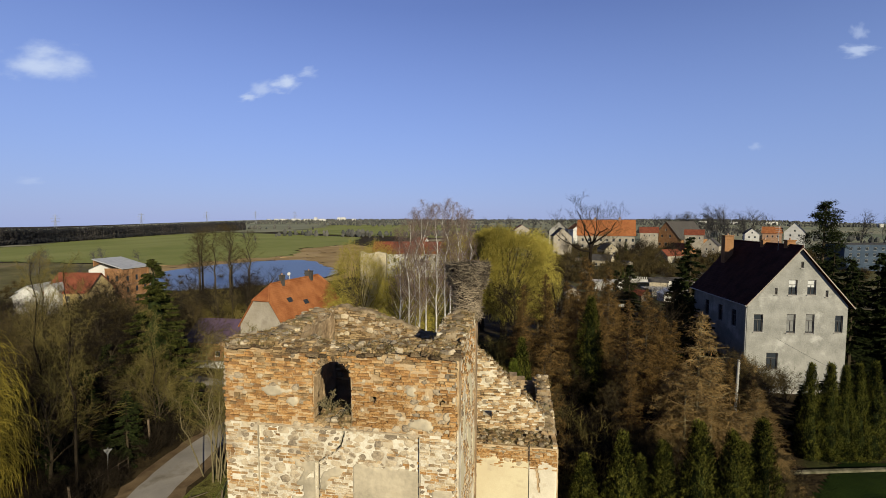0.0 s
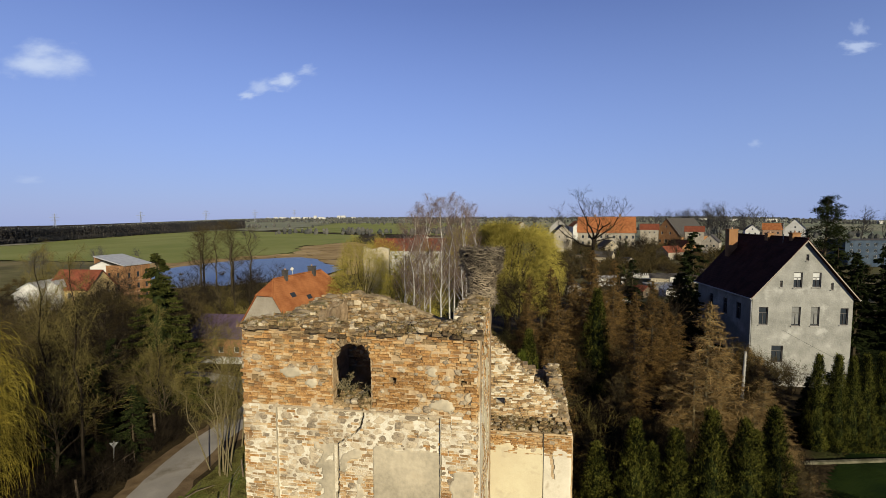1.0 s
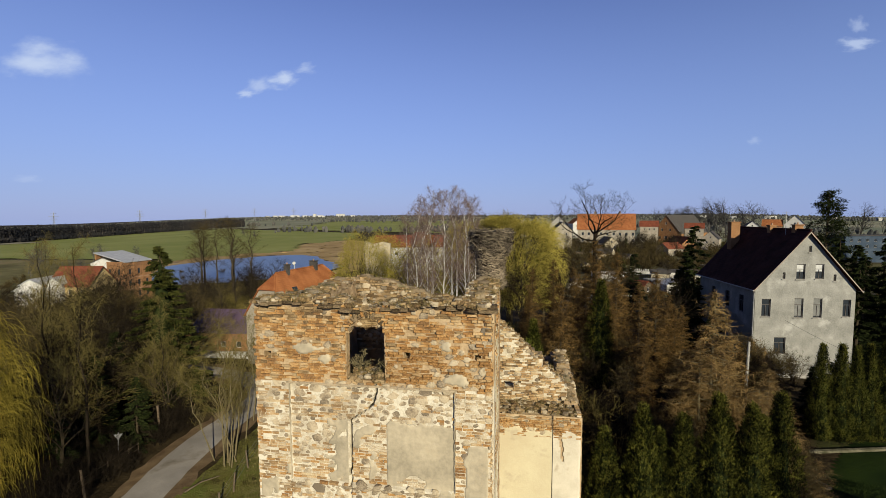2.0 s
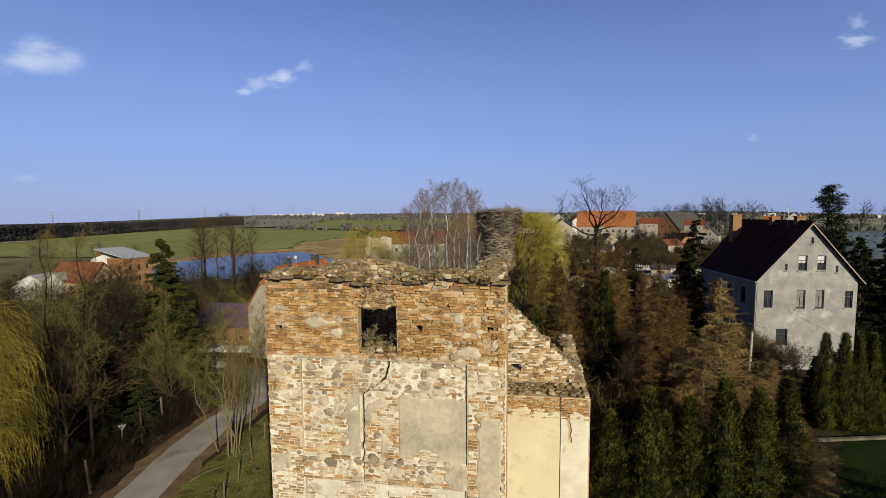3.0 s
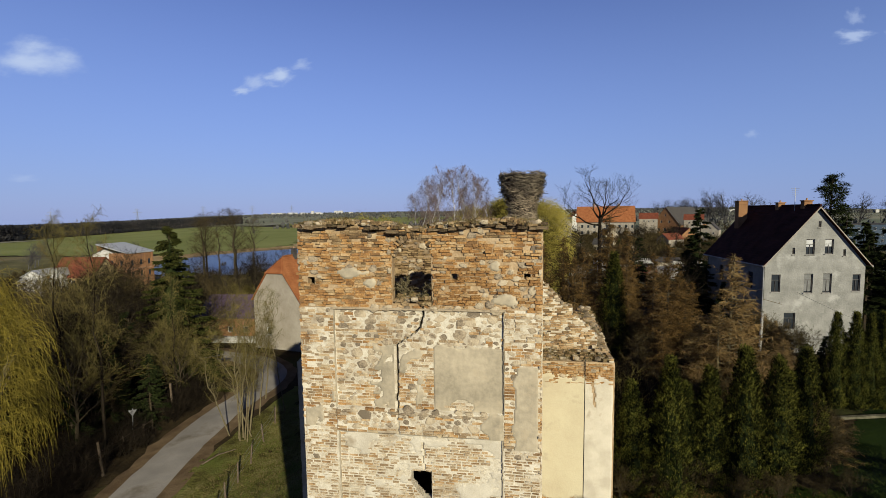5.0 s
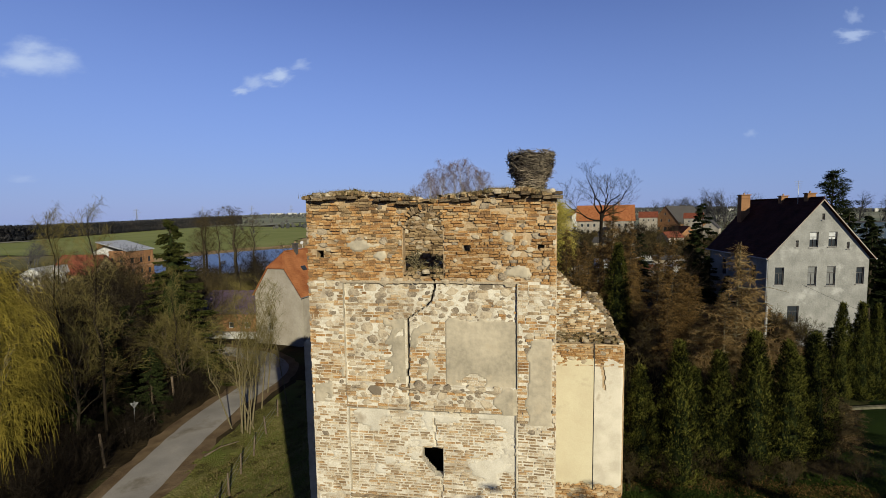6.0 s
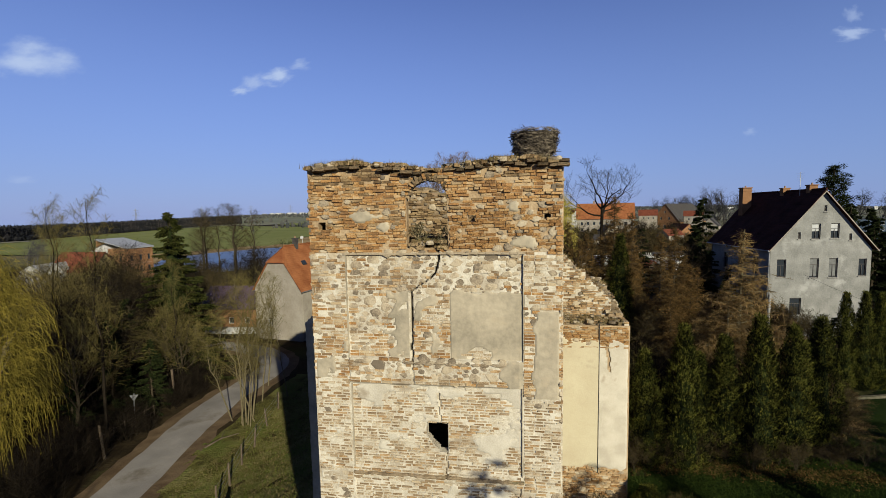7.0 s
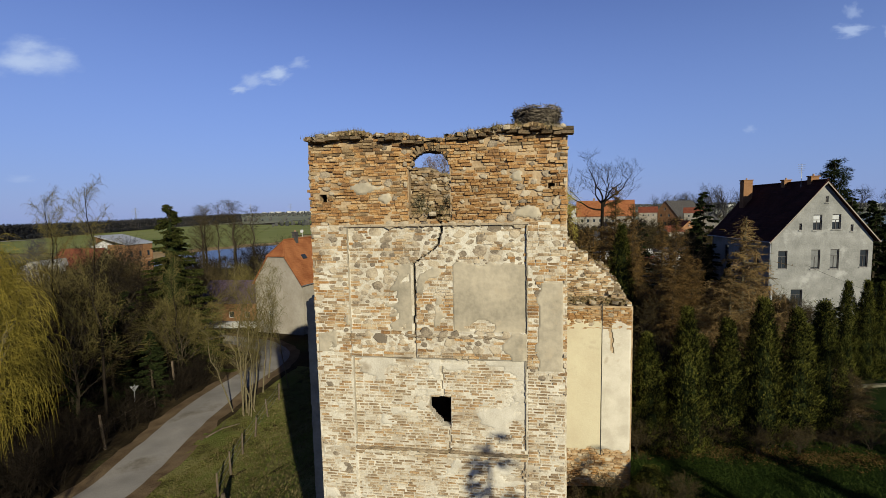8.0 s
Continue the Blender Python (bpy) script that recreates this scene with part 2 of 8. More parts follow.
M_kerb = material("mossy_kerb", (0.08, 0.078, 0.045), (0.22, 0.2, 0.14), 2, 0.95, 0.4)
M_curtain = material("window_curtain", (0.6, 0.6, 0.58), (0.75, 0.75, 0.73), 3, 0.9, 0.1)
M_blind = material("grey_blind", (0.2, 0.2, 0.19), (0.28, 0.28, 0.27), 3, 0.9, 0.1)
M_pale_bark = material("pale_olive_bark", (0.14, 0.115, 0.06), (0.26, 0.215, 0.12), 3, 0.95, 0.4)
M_gold_larch = material("golden_larch_twigs", (0.13, 0.086, 0.032), (0.36, 0.235, 0.09), 1.0, 0.95, 0, vary="island", spread=0.25)


def glass_material(name, tint):
    m = bpy.data.materials.new(name)
    m.use_nodes = True
    b = m.node_tree.nodes["Principled BSDF"]
    b.inputs["Base Color"].default_value = (*tint, 1)
    b.inputs["Roughness"].default_value, b.inputs["IOR"].default_value = 0.06, 1.5
    return m


M_glass = glass_material("window_glass", (0.02, 0.024, 0.03))
M_water = bpy.data.materials.new("lake_water")
M_water.use_nodes = True
_n, _l = M_water.node_tree.nodes, M_water.node_tree.links
_b = _n["Principled BSDF"]
_b.inputs["Base Color"].default_value = (0.05, 0.075, 0.13, 1)
_b.inputs["Roughness"].default_value, _b.inputs["IOR"].default_value = 0.3, 1.33
_w, _bu = _n.new("ShaderNodeTexNoise"), _n.new("ShaderNodeBump")
_w.inputs["Scale"].default_value, _w.inputs["Detail"].default_value = 1.2, 4
_l.new(_n.new("ShaderNodeTexCoord").outputs["Object"], _w.inputs["Vector"])
_bu.inputs["Strength"].default_value, _bu.inputs["Distance"].default_value = 0.35, 0.3
_l.new(_w.outputs["Fac"], _bu.inputs["Height"])
_l.new(_bu.outputs[0], _b.inputs["Normal"])


# ---- mesh helpers ----
class Mesh:
    """Collects vertices and faces, then becomes one mesh."""

    def __init__(self):
        self.v, self.f = [], []

    def add(self, verts, faces):
        k = len(self.v)
        self.v += verts
        self.f += [tuple(i + k for i in f) for f in faces]
        return self

    def box(self, c, s, turn=0.0, jit=0.0, rng=None):
        """A box round c, of size s, turned about z (degrees); jit roughens its corners."""
        ca, sa = math.cos(radians(turn)), math.sin(radians(turn))
        vs = []
        for dx, dy, dz in BOX_V:
            x, y, z = dx * s[0] / 2, dy * s[1] / 2, dz * s[2] / 2
            if jit:
                x, y, z = x + rng.uniform(-jit, jit), y + rng.uniform(-jit, jit), z + rng.uniform(-jit, jit)
            vs.append((c[0] + ca * x - sa * y, c[1] + sa * x + ca * y, c[2] + z))
        return self.add(vs, BOX_F)

    def tube(self, a, b, ra, rb, sides=5):
        a, b = Vector(a), Vector(b)
        d = (b - a)
        if d.length < 1e-6:
            return self
        d.normalize()
        s = d.cross(Vector((0.31, 0.92, 0.22)) if abs(d.y) < 0.8 else Vector((1, 0, 0))).normalized()
        t = d.cross(s)
        vs = []
        for p, r in ((a, ra), (b, rb)):
            for i in range(sides):
                w = 2 * math.pi * i / sides
                vs.append(tuple(p + s * (r * math.cos(w)) + t * (r * math.sin(w))))
        fs = [(i, (i + 1) % sides, sides + (i + 1) % sides, sides + i) for i in range(sides)]
        if sides > 3:
            fs += [tuple(range(sides - 1, -1, -1)), tuple(range(sides, 2 * sides))]
        return self.add(vs, fs)

    def prism(self, pts, a, b, axis="y"):
        """An outline of (u, z) pairs, drawn out from a to b along y (or x)."""
        n = len(pts)
        vs = [((u, a, z) if axis == "y" else (a, u, z)) for u, z in pts] + [((u, b, z) if axis == "y" else (b, u, z)) for u, z in pts]
        fs = [tuple(range(n)), tuple(range(2 * n - 1, n - 1, -1))] + [((i + 1) % n, i, n + i, n + (i + 1) % n) for i in range(n)]
        return self.add(vs, fs)

    def data(self, name, mat, smooth=False):
        me = bpy.data.meshes.new(name)
        me.from_pydata(self.v, [], self.f)
        if mat:
            me.materials.append(mat)
        if smooth:
            me.polygons.foreach_set("use_smooth", [True] * len(me.polygons))
        me.update()
        return me


BOX_V = [(-1, -1, -1), (1, -1, -1), (1, 1, -1), (-1, 1, -1), (-1, -1, 1), (1, -1, 1), (1, 1, 1), (-1, 1, 1)]
BOX_F = [(0, 3, 2, 1), (4, 5, 6, 7), (0, 1, 5, 4), (1, 2, 6, 5), (2, 3, 7, 6), (3, 0, 4, 7)]


def thing(name, label, category, m=None, group="", kind=""):
    ob = new(name)
    ob.empty_display_size = 0.3
    if m is not None:
        ob.matrix_basis = m
    return tagged(ob, label, category, group, kind)


def part(name, mesh, mat, parent, label="", smooth=False, kind=""):
    data = mesh.data(name, mat, smooth) if isinstance(mesh, Mesh) else mesh
    ob = new(name, data)
    ob.parent = parent
    return tagged(ob, label, kind=kind)


def whole(name, mesh, mat, label, category, m=None, group="", kind="", smooth=False):
    ob = new(name, mesh.data(name, mat, smooth) if isinstance(mesh, Mesh) else mesh)
    if m is not None:
        ob.matrix_basis = m
    return tagged(ob, label, category, group, kind)


def smooth(a, b, x):
    t = min(1.0, max(0.0, (x - a) / (b - a)))
    return t * t * (3 - 2 * t)


def nz(x, y, z=0.0):
    return noise.noise(Vector((x, y, z)))


# ---- terrain ----
ROAD = [(-34.0, 2.0), (-28.6, 8.0), (-25.4, 14.0), (-24.2, 19.2), (-25.1, 24.0), (-25.9, 28.7), (-26.5, 33.5), (-26.3, 38.5), (-27.0, 43.0), (-30.5, 46.5), (-36.0, 48.5), (-46.0, 49.5)]


def ground_z(x, y):
    """Height of the ground: a plateau round the ruin, lower land by the road and the lake."""
    low = smooth(3.0, 19.0, -x)
    z = -1.9 - 4.9 * low
    z -= (1 - low) * 3.5 * smooth(45, 110, y) * smooth(60, -10, x)
    z -= 3.1 * smooth(19, 31, y) * smooth(10, 21, x)
    z -= 2.2 * smooth(30, 90, -x) * smooth(40, 110, y)
    d = math.hypot(x, y)
    if d > 90:
        az = math.atan2(x, y)
        dip = 0.012 * smooth(-0.5, -0.95, az) + 0.006 * smooth(0.35, 0.68, az)
        z -= dip * (d - 90) * smooth(90, 400, d)
        z -= 2.0 * smooth(90, 300, d) * smooth(-0.3, 0.2, az)
        z -= (3.0 * smooth(95, 175, d) + 0.6 * smooth(175, 380, d)) * smooth(-0.1, 0.12, az)
        z += 24 * smooth(800, 3300, d)
    if d < 120:
        z += 0.12 * nz(x * 0.25, y * 0.25) + 0.05 * nz(x * 0.9, y * 0.9, 3)
    return z


def sheet(inside, step, box, lift, uneven=0.0):
    """A draped grid of cells where inside(x, y) holds."""
    x0, y0, x1, y1 = box
    nx, ny = int((x1 - x0) / step), int((y1 - y0) / step)
    m, ids = Mesh(), {}

    def vid(i, j):
        if (i, j) not in ids:
            x, y = x0 + i * step, y0 + j * step
            x2, y2 = x + uneven * nz(x * 0.6, y * 0.6, 7), y + uneven * nz(x * 0.6, y * 0.6, 11)
            ids[i, j] = len(m.v)
            m.v.append((x2, y2, ground_z(x2, y2) + lift))
        return ids[i, j]
    for i in range(nx):
        for j in range(ny):
            if inside(x0 + (i + 0.5) * step, y0 + (j + 0.5) * step):
                m.f.append((vid(i, j), vid(i + 1, j), vid(i + 1, j + 1), vid(i, j + 1)))
    return m


def ground_mesh():
    m = Mesh()
    rings = [0.0] + [1.5 * 1.0 * k for k in range(1, 41)] + [60 * 1.085 ** k for k in range(1, 54)]
    na = 240
    cx, cy = -4.0, 14.0
    m.v.append((cx, cy, ground_z(cx, cy)))
    for r in rings[1:]:
        for a in range(na):
            w = 2 * math.pi * a / na
            x, y = cx + r * math.sin(w), cy + r * math.cos(w)
            m.v.append((x, y, ground_z(x, y)))
    for a in range(na):
        m.f.append((0, 1 + (a + 1) % na, 1 + a))
    for k in range(len(rings) - 2):
        p, q = 1 + k * na, 1 + (k + 1) * na
        for a in range(na):
            b = (a + 1) % na
            m.f.append((p + a, p + b, q + b, q + a))
    return m


def ribbon(path, half, lift, step=0.8, wobble=0.0):
    """A strip along a line, draped on the ground, six cells wide."""
    pts = [Vector((*p, 0)) for p in path]
    line = []
    for k in range(len(pts) - 1):
        n = max(2, int((pts[k + 1] - pts[k]).length / step))
        p0, p3 = pts[max(0, k - 1)], pts[min(len(pts) - 1, k + 2)]
        for i in range(n):
            t = i / n
            a, b = pts[k], pts[k + 1]
            line.append(0.5 * ((2 * a) + (b - p0) * t + (2 * p0 - 5 * a + 4 * b - p3) * t * t + (3 * a - p0 - 3 * b + p3) * t ** 3))
    m, c = Mesh(), 6
    for i, p in enumerate(line):
        d = (line[min(i + 1, len(line) - 1)] - line[max(i - 1, 0)]).normalized()
        s = Vector((d.y, -d.x, 0))
        mid = ground_z(p.x, p.y)
        for k in range(c + 1):
            u = (2 * k / c - 1)
            w = half + wobble * nz(p.x * 0.7 + 9 * (u > 0), p.y * 0.7, 2)
            q = p + s * (u * w)
            m.v.append((q.x, q.y, max(ground_z(q.x, q.y), mid - 0.05) + lift + 0.03 * (1 - u * u)))
    for i in range(len(line) - 1):
        for k in range(c):
            a = i * (c + 1) + k
            m.f.append((a, a + 1, a + c + 2, a + c + 1))
    return m


# ---- ground, road, lake, fields ----
whole("ground", ground_mesh(), M_ground, "brown leaf litter and dry grass ground reaching the horizon", "ground", kind="structure", smooth=True)


def near_road(x, y):
    return min(math.hypot(x - (a[0] + (b[0] - a[0]) * s), y - (a[1] + (b[1] - a[1]) * s)) for a, b in zip(ROAD, ROAD[1:]) for s in (0.0, 0.25, 0.5, 0.75, 1.0))


whole("road_shoulder", ribbon(ROAD, 2.6, 0.035, wobble=0.6), M_dirt, "brown earth shoulder along the narrow road", "road edge", kind="structure", smooth=True)
whole("road", ribbon(ROAD, 1.55, 0.07, wobble=0.15), M_road, "narrow worn grey asphalt lane curving below the ruin", "road", kind="structure", smooth=True)
whole("verge", sheet(lambda x, y: -22.8 < x < -6.5 and 6 < y < 40 and near_road(x, y) > 2.45 and x < -6.2 - 0.32 * max(0, y - 16), 0.5, (-23, 5, -6, 41), 0.03, 0.5), M_verge,
      "mossy green and brown grass bank between road and ruin", "grass", kind="structure", smooth=True)
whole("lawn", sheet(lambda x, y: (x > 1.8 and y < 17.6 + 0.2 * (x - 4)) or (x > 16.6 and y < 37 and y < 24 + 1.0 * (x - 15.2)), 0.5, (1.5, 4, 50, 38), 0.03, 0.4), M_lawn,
      "short lawn beside the hedge, its green darkened as tree shade", "lawn", kind="structure", smooth=True)

LAKE = [(-150, 168), (-122, 133), (-106, 124), (-92, 133), (-80, 146), (-68, 158), (-70, 176), (-88, 202), (-116, 234), (-138, 222), (-150, 195)]


def in_poly(x, y, poly):
    r = False
    for (ax, ay), (bx, by) in zip(poly, poly[1:] + poly[:1]):
        if (ay > y) != (by > y) and x < (bx - ax) * (y - ay) / (by - ay) + ax:
            r = not r
    return r


def lake_mesh():
    m, n = Mesh(), len(LAKE)
    out = []
    for k in range(n):
        p0, a, b, p3 = (Vector(LAKE[(k + i) % n]) for i in (-1, 0, 1, 2))
        for i in range(8):
            t = i / 8
            q = 0.5 * ((2 * a) + (b - p0) * t + (2 * p0 - 5 * a + 4 * b - p3) * t * t + (3 * a - p0 - 3 * b + p3) * t ** 3)
            out.append((q.x + 2.5 * nz(q.x * 0.1, q.y * 0.1), q.y + 2.5 * nz(q.x * 0.1, q.y * 0.1, 5), 0.0))
    m.v = out + [(-105, 172, 0.0)]
    m.f = [(i, (i + 1) % len(out), len(out)) for i in range(len(out))]
    return m


LAKE_Z = -8.55
whole("water", lake_mesh(), M_water, "calm deep blue lake water", "lake", pose(0, 0, LAKE_Z), kind="structure")
whole("reed_belt", sheet(lambda x, y: in_poly(x, y, [(-190, 190), (-150, 150), (-120, 118), (-60, 150), (-45, 215), (-95, 330), (-150, 400), (-165, 330), (-140, 262), (-178, 222)])
                         and not in_poly(x * 0.97 - 3.1, y * 0.97 + 5.1, LAKE), 2.5, (-200, 100, -30, 420), 0.35, 4.0), M_reed,
      "straw-coloured dry reed and grass round the lake", "reeds", kind="structure", smooth=True)
whole("field", sheet(lambda x, y: in_poly(x, y, [(-420, 250), (-176, 205), (-140, 262), (-165, 330), (-150, 405), (-200, 560), (-460, 720), (-560, 800), (-720, 660), (-640, 500)]), 7.0,
                     (-740, 190, -130, 820), 0.5, 6.0), M_field, "wide green field of young winter wheat", "field", kind="structure", smooth=True)
whole("far_field", sheet(lambda x, y: in_poly(x, y, [(-430, 760), (-200, 600), (-40, 520), (120, 900), (-100, 1500), (-620, 1500)]), 30.0,
                         (-650, 500, 150, 1520), 0.8, 12.0), M_field, "far strip of green field towards the horizon", "field", kind="structure", smooth=True)


whole("meadow", sheet(lambda x, y: in_poly(x, y, [(-420, 245), (-176, 203), (-150, 150), (-118, 116), (-128, 100), (-190, 96), (-330, 130)]), 5.0, (-430, 90, -110, 250), 0.25, 4.0), M_meadow,
      "rough tan and green meadow beside the lake", "meadow", kind="structure", smooth=True)
whole("garden_land", sheet(lambda x, y: x > -22 - 0.1 * (y - 90) and y > 86 + 4 * nz(x * 0.05, 1) and y < 470 and not (x > 40 and y < 100), 5.0, (-110, 80, 330, 480), 0.3, 4.0), M_gardens,
      "patchwork of brown garden plots and grass in the village", "gardens", kind="structure", smooth=True)
whole("far_plain", sheet(lambda x, y: math.hypot(x, y) > 455 and y > 420 and not in_poly(x, y, [(-420, 230), (-100, 230), (-150, 405), (-40, 520), (120, 900), (-100, 1500), (-620, 1500), (-430, 760), (-560, 800), (-740, 660)]), 50.0, (-1800, 400, 1800, 3600), 0.9, 20.0), M_hazed_fields,
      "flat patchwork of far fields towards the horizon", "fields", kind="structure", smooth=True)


# ---- buildings ----
def clip(poly, a, b, c):
    """Keeps the side of a polygon in (u, z) where a*u + b*z <= c."""
    out = []
    for p, q in zip(poly, poly[1:] + poly[:1]):
        dp, dq = a * p[0] + b * p[1] - c, a * q[0] + b * q[1] - c
        if dp <= 0:
            out.append(p)
        if dp * dq < 0:
            s = dp / (dp - dq)
            out.append((p[0] + s * (q[0] - p[0]), p[1] + s * (q[1] - p[1])))
    return out


def panel(m, width, bottom, top, holes, thick, cuts=(), put=None):
    """A wall in the plane of u and z, drawn in by thick, with holes (u, z, w, h from their middle) that go through."""
    put = put or (lambda u, n, z: (u, n, z))
    us = sorted({0.0, width, *[u - w / 2 for u, z, w, h in holes], *[u + w / 2 for u, z, w, h in holes]})
    zs = sorted({bottom, top, *[z - h / 2 for u, z, w, h in holes], *[z + h / 2 for u, z, w, h in holes]})
    for a, b in zip(us, us[1:]):
        for c, d in zip(zs, zs[1:]):
            mu, mz = (a + b) / 2, (c + d) / 2
            if any(abs(mu - u) < w / 2 and abs(mz - z) < h / 2 for u, z, w, h in holes):
                continue
            poly = [(a, c), (b, c), (b, d), (a, d)]
            for cut in cuts:
                poly = clip(poly, *cut) if poly else poly
            if len(poly) < 3:
                continue
            n = len(poly)
            m.add([put(u, 0, z) for u, z in poly], [tuple(range(n))])
            m.add([put(u, thick, z) for u, z in poly], [tuple(range(n - 1, -1, -1))])
    for u, z, w, h in holes:
        c = [(u - w / 2, z - h / 2), (u + w / 2, z - h / 2), (u + w / 2, z + h / 2), (u - w / 2, z + h / 2)]
        for (a, b), (e, f) in zip(c, c[1:] + c[:1]):
            m.add([put(a, 0, b), put(a, thick, b), put(e, thick, f), put(e, 0, f)], [(0, 1, 2, 3)])


def window(parent, put, u, z, w, h, frame_mat, detail=True, curtain=False, sill_mat=None):
    """A window set 12 cm into its wall: frame with a mullion, pane, sill."""
    def bars(mesh, boxes):
        for (c, s) in boxes:
            vs = [put(c[0] + dx * s[0] / 2, c[1] + dy * s[1] / 2, c[2] + dz * s[2] / 2) for dx, dy, dz in BOX_V]
            mesh.add(vs, BOX_F)
        return mesh
    t = 0.065
    win = part("window", bars(Mesh(), [((u, 0.19, z), (w - 0.02, 0.02, h - 0.02))]), M_glass, parent, "dark glass window pane")
    fr = [((u - w / 2 + t / 2, 0.13, z), (t, 0.08, h)), ((u + w / 2 - t / 2, 0.13, z), (t, 0.08, h)), ((u, 0.13, z + h / 2 - t / 2), (w - 2 * t, 0.08, t)), ((u, 0.13, z - h / 2 + t / 2), (w - 2 * t, 0.08, t))]
    if detail:
        fr += [((u, 0.14, z + h * 0.17), (w - 2 * t, 0.06, 0.045)), ((u, 0.145, z - h * 0.17), (0.035, 0.05, h * 0.62 - t))]
        part("sill", bars(Mesh(), [((u, 0.0, z - h / 2 - 0.04), (w + 0.16, 0.22, 0.07))]), sill_mat or M_concrete, win)
    part("frame", bars(Mesh(), fr), frame_mat, win)
    if curtain:
        drop = h * (0.5 if curtain is M_curtain else 0.92)
        part("curtain" if curtain is M_curtain else "blind", bars(Mesh(), [((u, 0.172, z + h / 2 - drop / 2), (w - 2 * t, 0.01, drop))]), curtain, win)
    return win


def house(name, label, category, m, W, L, base, eave, apex, wall_mat, roof_mat, front=(), left=(), right=(), half_hip=0.0, paint=None, over=0.35, detail=True, thick=0.3,
          chimneys=(), ridge=None, courses=0, curtains=(), flare=0.0, group="", stack=None):
    """A gabled house: the gable stands on y = 0 between x = 0 and W, the ridge runs along y."""
    h = thing(name, label, category, m, group)
    paint = paint or M_frame
    R = W / 2 if ridge is None else ridge
    cuts = [(-(apex - eave), R, R * eave), ((apex - eave), (W - R), (apex - eave) * W + (W - R) * eave)]
    wm = Mesh()
    top = apex if not half_hip else apex - half_hip
    panel(wm, W, base, top, list(front), thick, cuts)
    panel(wm, W, base, top, [], thick, cuts, lambda u, n, z: (W - u, L - n, z))
    pl = lambda u, n, z: (n, L - thick - u, z)
    pr = lambda u, n, z: (W - n, thick + u, z)
    panel(wm, L - 2 * thick, base, eave, list(left), thick, (), pl)
    panel(wm, L - 2 * thick, base, eave, list(right), thick, (), pr)
    wall = part("wall", wm, wall_mat, h)
    for i, (u, z, w, hh) in enumerate(front):
        window(wall, lambda a, n, b: (a, n, b), u, z, w, hh, paint, detail, dict(curtains).get(i))
    for u, z, w, hh in left:
        window(wall, pl, u, z, w, hh, paint, detail)
    for u, z, w, hh in right:
        window(wall, pr, u, z, w, hh, paint, detail)
    rm = Mesh()
    rng = random.Random(int(W * 100 + L * 10))
    for side in (0, 1):
        run = R if side == 0 else W - R
        sl = (apex - eave) / run
        n = courses or 6
        step = 0.05 * (courses > 0)

        def pt(s, lift):
            x = (-over + (R + over) * s) if side == 0 else (W + over - (W - R + over) * s)
            return x, eave - over * sl + (apex - eave + over * sl) * s + flare * (1 - s) ** 3 + lift
        prof = []
        for k in range(n):
            prof += [pt(k / n, step), pt((k + 1) / n, 0)]
        low = [pt(k / n, -0.12) for k in range(n, -1, -1)]
        ends = []
        for x, z in prof + low:
            c = max(0.0, min(half_hip, z - top)) * 0.9 if half_hip else 0.0
            ends.append((x, -over + c, L + over - c, z))
        q = len(ends)
        vs = [(x, a, z) for x, a, b, z in ends] + [(x, b, z) for x, a, b, z in ends]
        fs = [(i, (i + 1) % q, q + (i + 1) % q, q + i) for i in range(q)]
        t = len(prof)
        caps = [(i, i + 1, q - 1 - (i + 1) // 2, q - 1 - i // 2) for i in range(0, t - 1)]
        fs += caps + [tuple(q + v for v in reversed(f)) for f in caps]
        rm.add(vs, fs if side else [tuple(reversed(f)) for f in fs])
    if half_hip:
        for y0, s in ((0, 1), (L, -1)):
            za = top - 0.05
            ua = R * (za - eave) / (apex - eave)
            ub = W - (W - R) * (za - eave) / (apex - eave)
            yr = y0 + s * half_hip * 0.9
            o = over * s
            vs = [(ua - 0.2, y0 - o, za), (ub + 0.2, y0 - o, za), (R, yr, apex + 0.06), (ua - 0.2, y0 - o, za - 0.1), (ub + 0.2, y0 - o, za - 0.1), (R, yr, apex - 0.06)]
            rm.add(vs, [(0, 1, 2), (5, 4, 3), (0, 3, 4, 1), (1, 4, 5, 2), (2, 5, 3, 0)])
    roof = part("roof", rm, roof_mat, h)
    if detail:
        part("ridge_cap", Mesh().tube((R, -over + (half_hip > 0) * (half_hip * 0.9 + over), apex + 0.06), (R, L + over - (half_hip > 0) * (half_hip * 0.9 + over), apex + 0.06), 0.11, 0.11, 6), roof_mat, roof)
        for x in (-over - 0.02, W + over + 0.02):
            zz = eave - over * (apex - eave) / R + flare - 0.06
            part("gutter", Mesh().tube((x, -over, zz), (x, L + over, zz), 0.07, 0.07, 6), M_metal, roof)
        part("bargeboard", Mesh().prism([(-over, eave - over * (apex - eave) / R + flare - 0.22), (R, apex - 0.28 - 0.0), (W + over, eave - over * (apex - eave) / (W - R) + flare - 0.22),
                                         (W + over, eave - over * (apex - eave) / (W - R) + flare - 0.08), (R, apex - 0.12), (-over, eave - over * (apex - eave) / R + flare - 0.08)], -over - 0.03, -over + 0.0), M_beige, roof) if not half_hip else None
    for (cx, cy, w, d, z0, z1) in chimneys:
        c = part("chimney", Mesh().box((cx, cy, (z0 + z1) / 2), (w, d, z1 - z0)), stack or M_chimney, h, "brick chimney stack")
        part("cap", Mesh().box((cx, cy, z1 + 0.06), (w + 0.16, d + 0.16, 0.12)).box((cx, cy, z1 - 0.35), (w + 0.1, d + 0.1, 0.1)), stack or M_concrete, c)
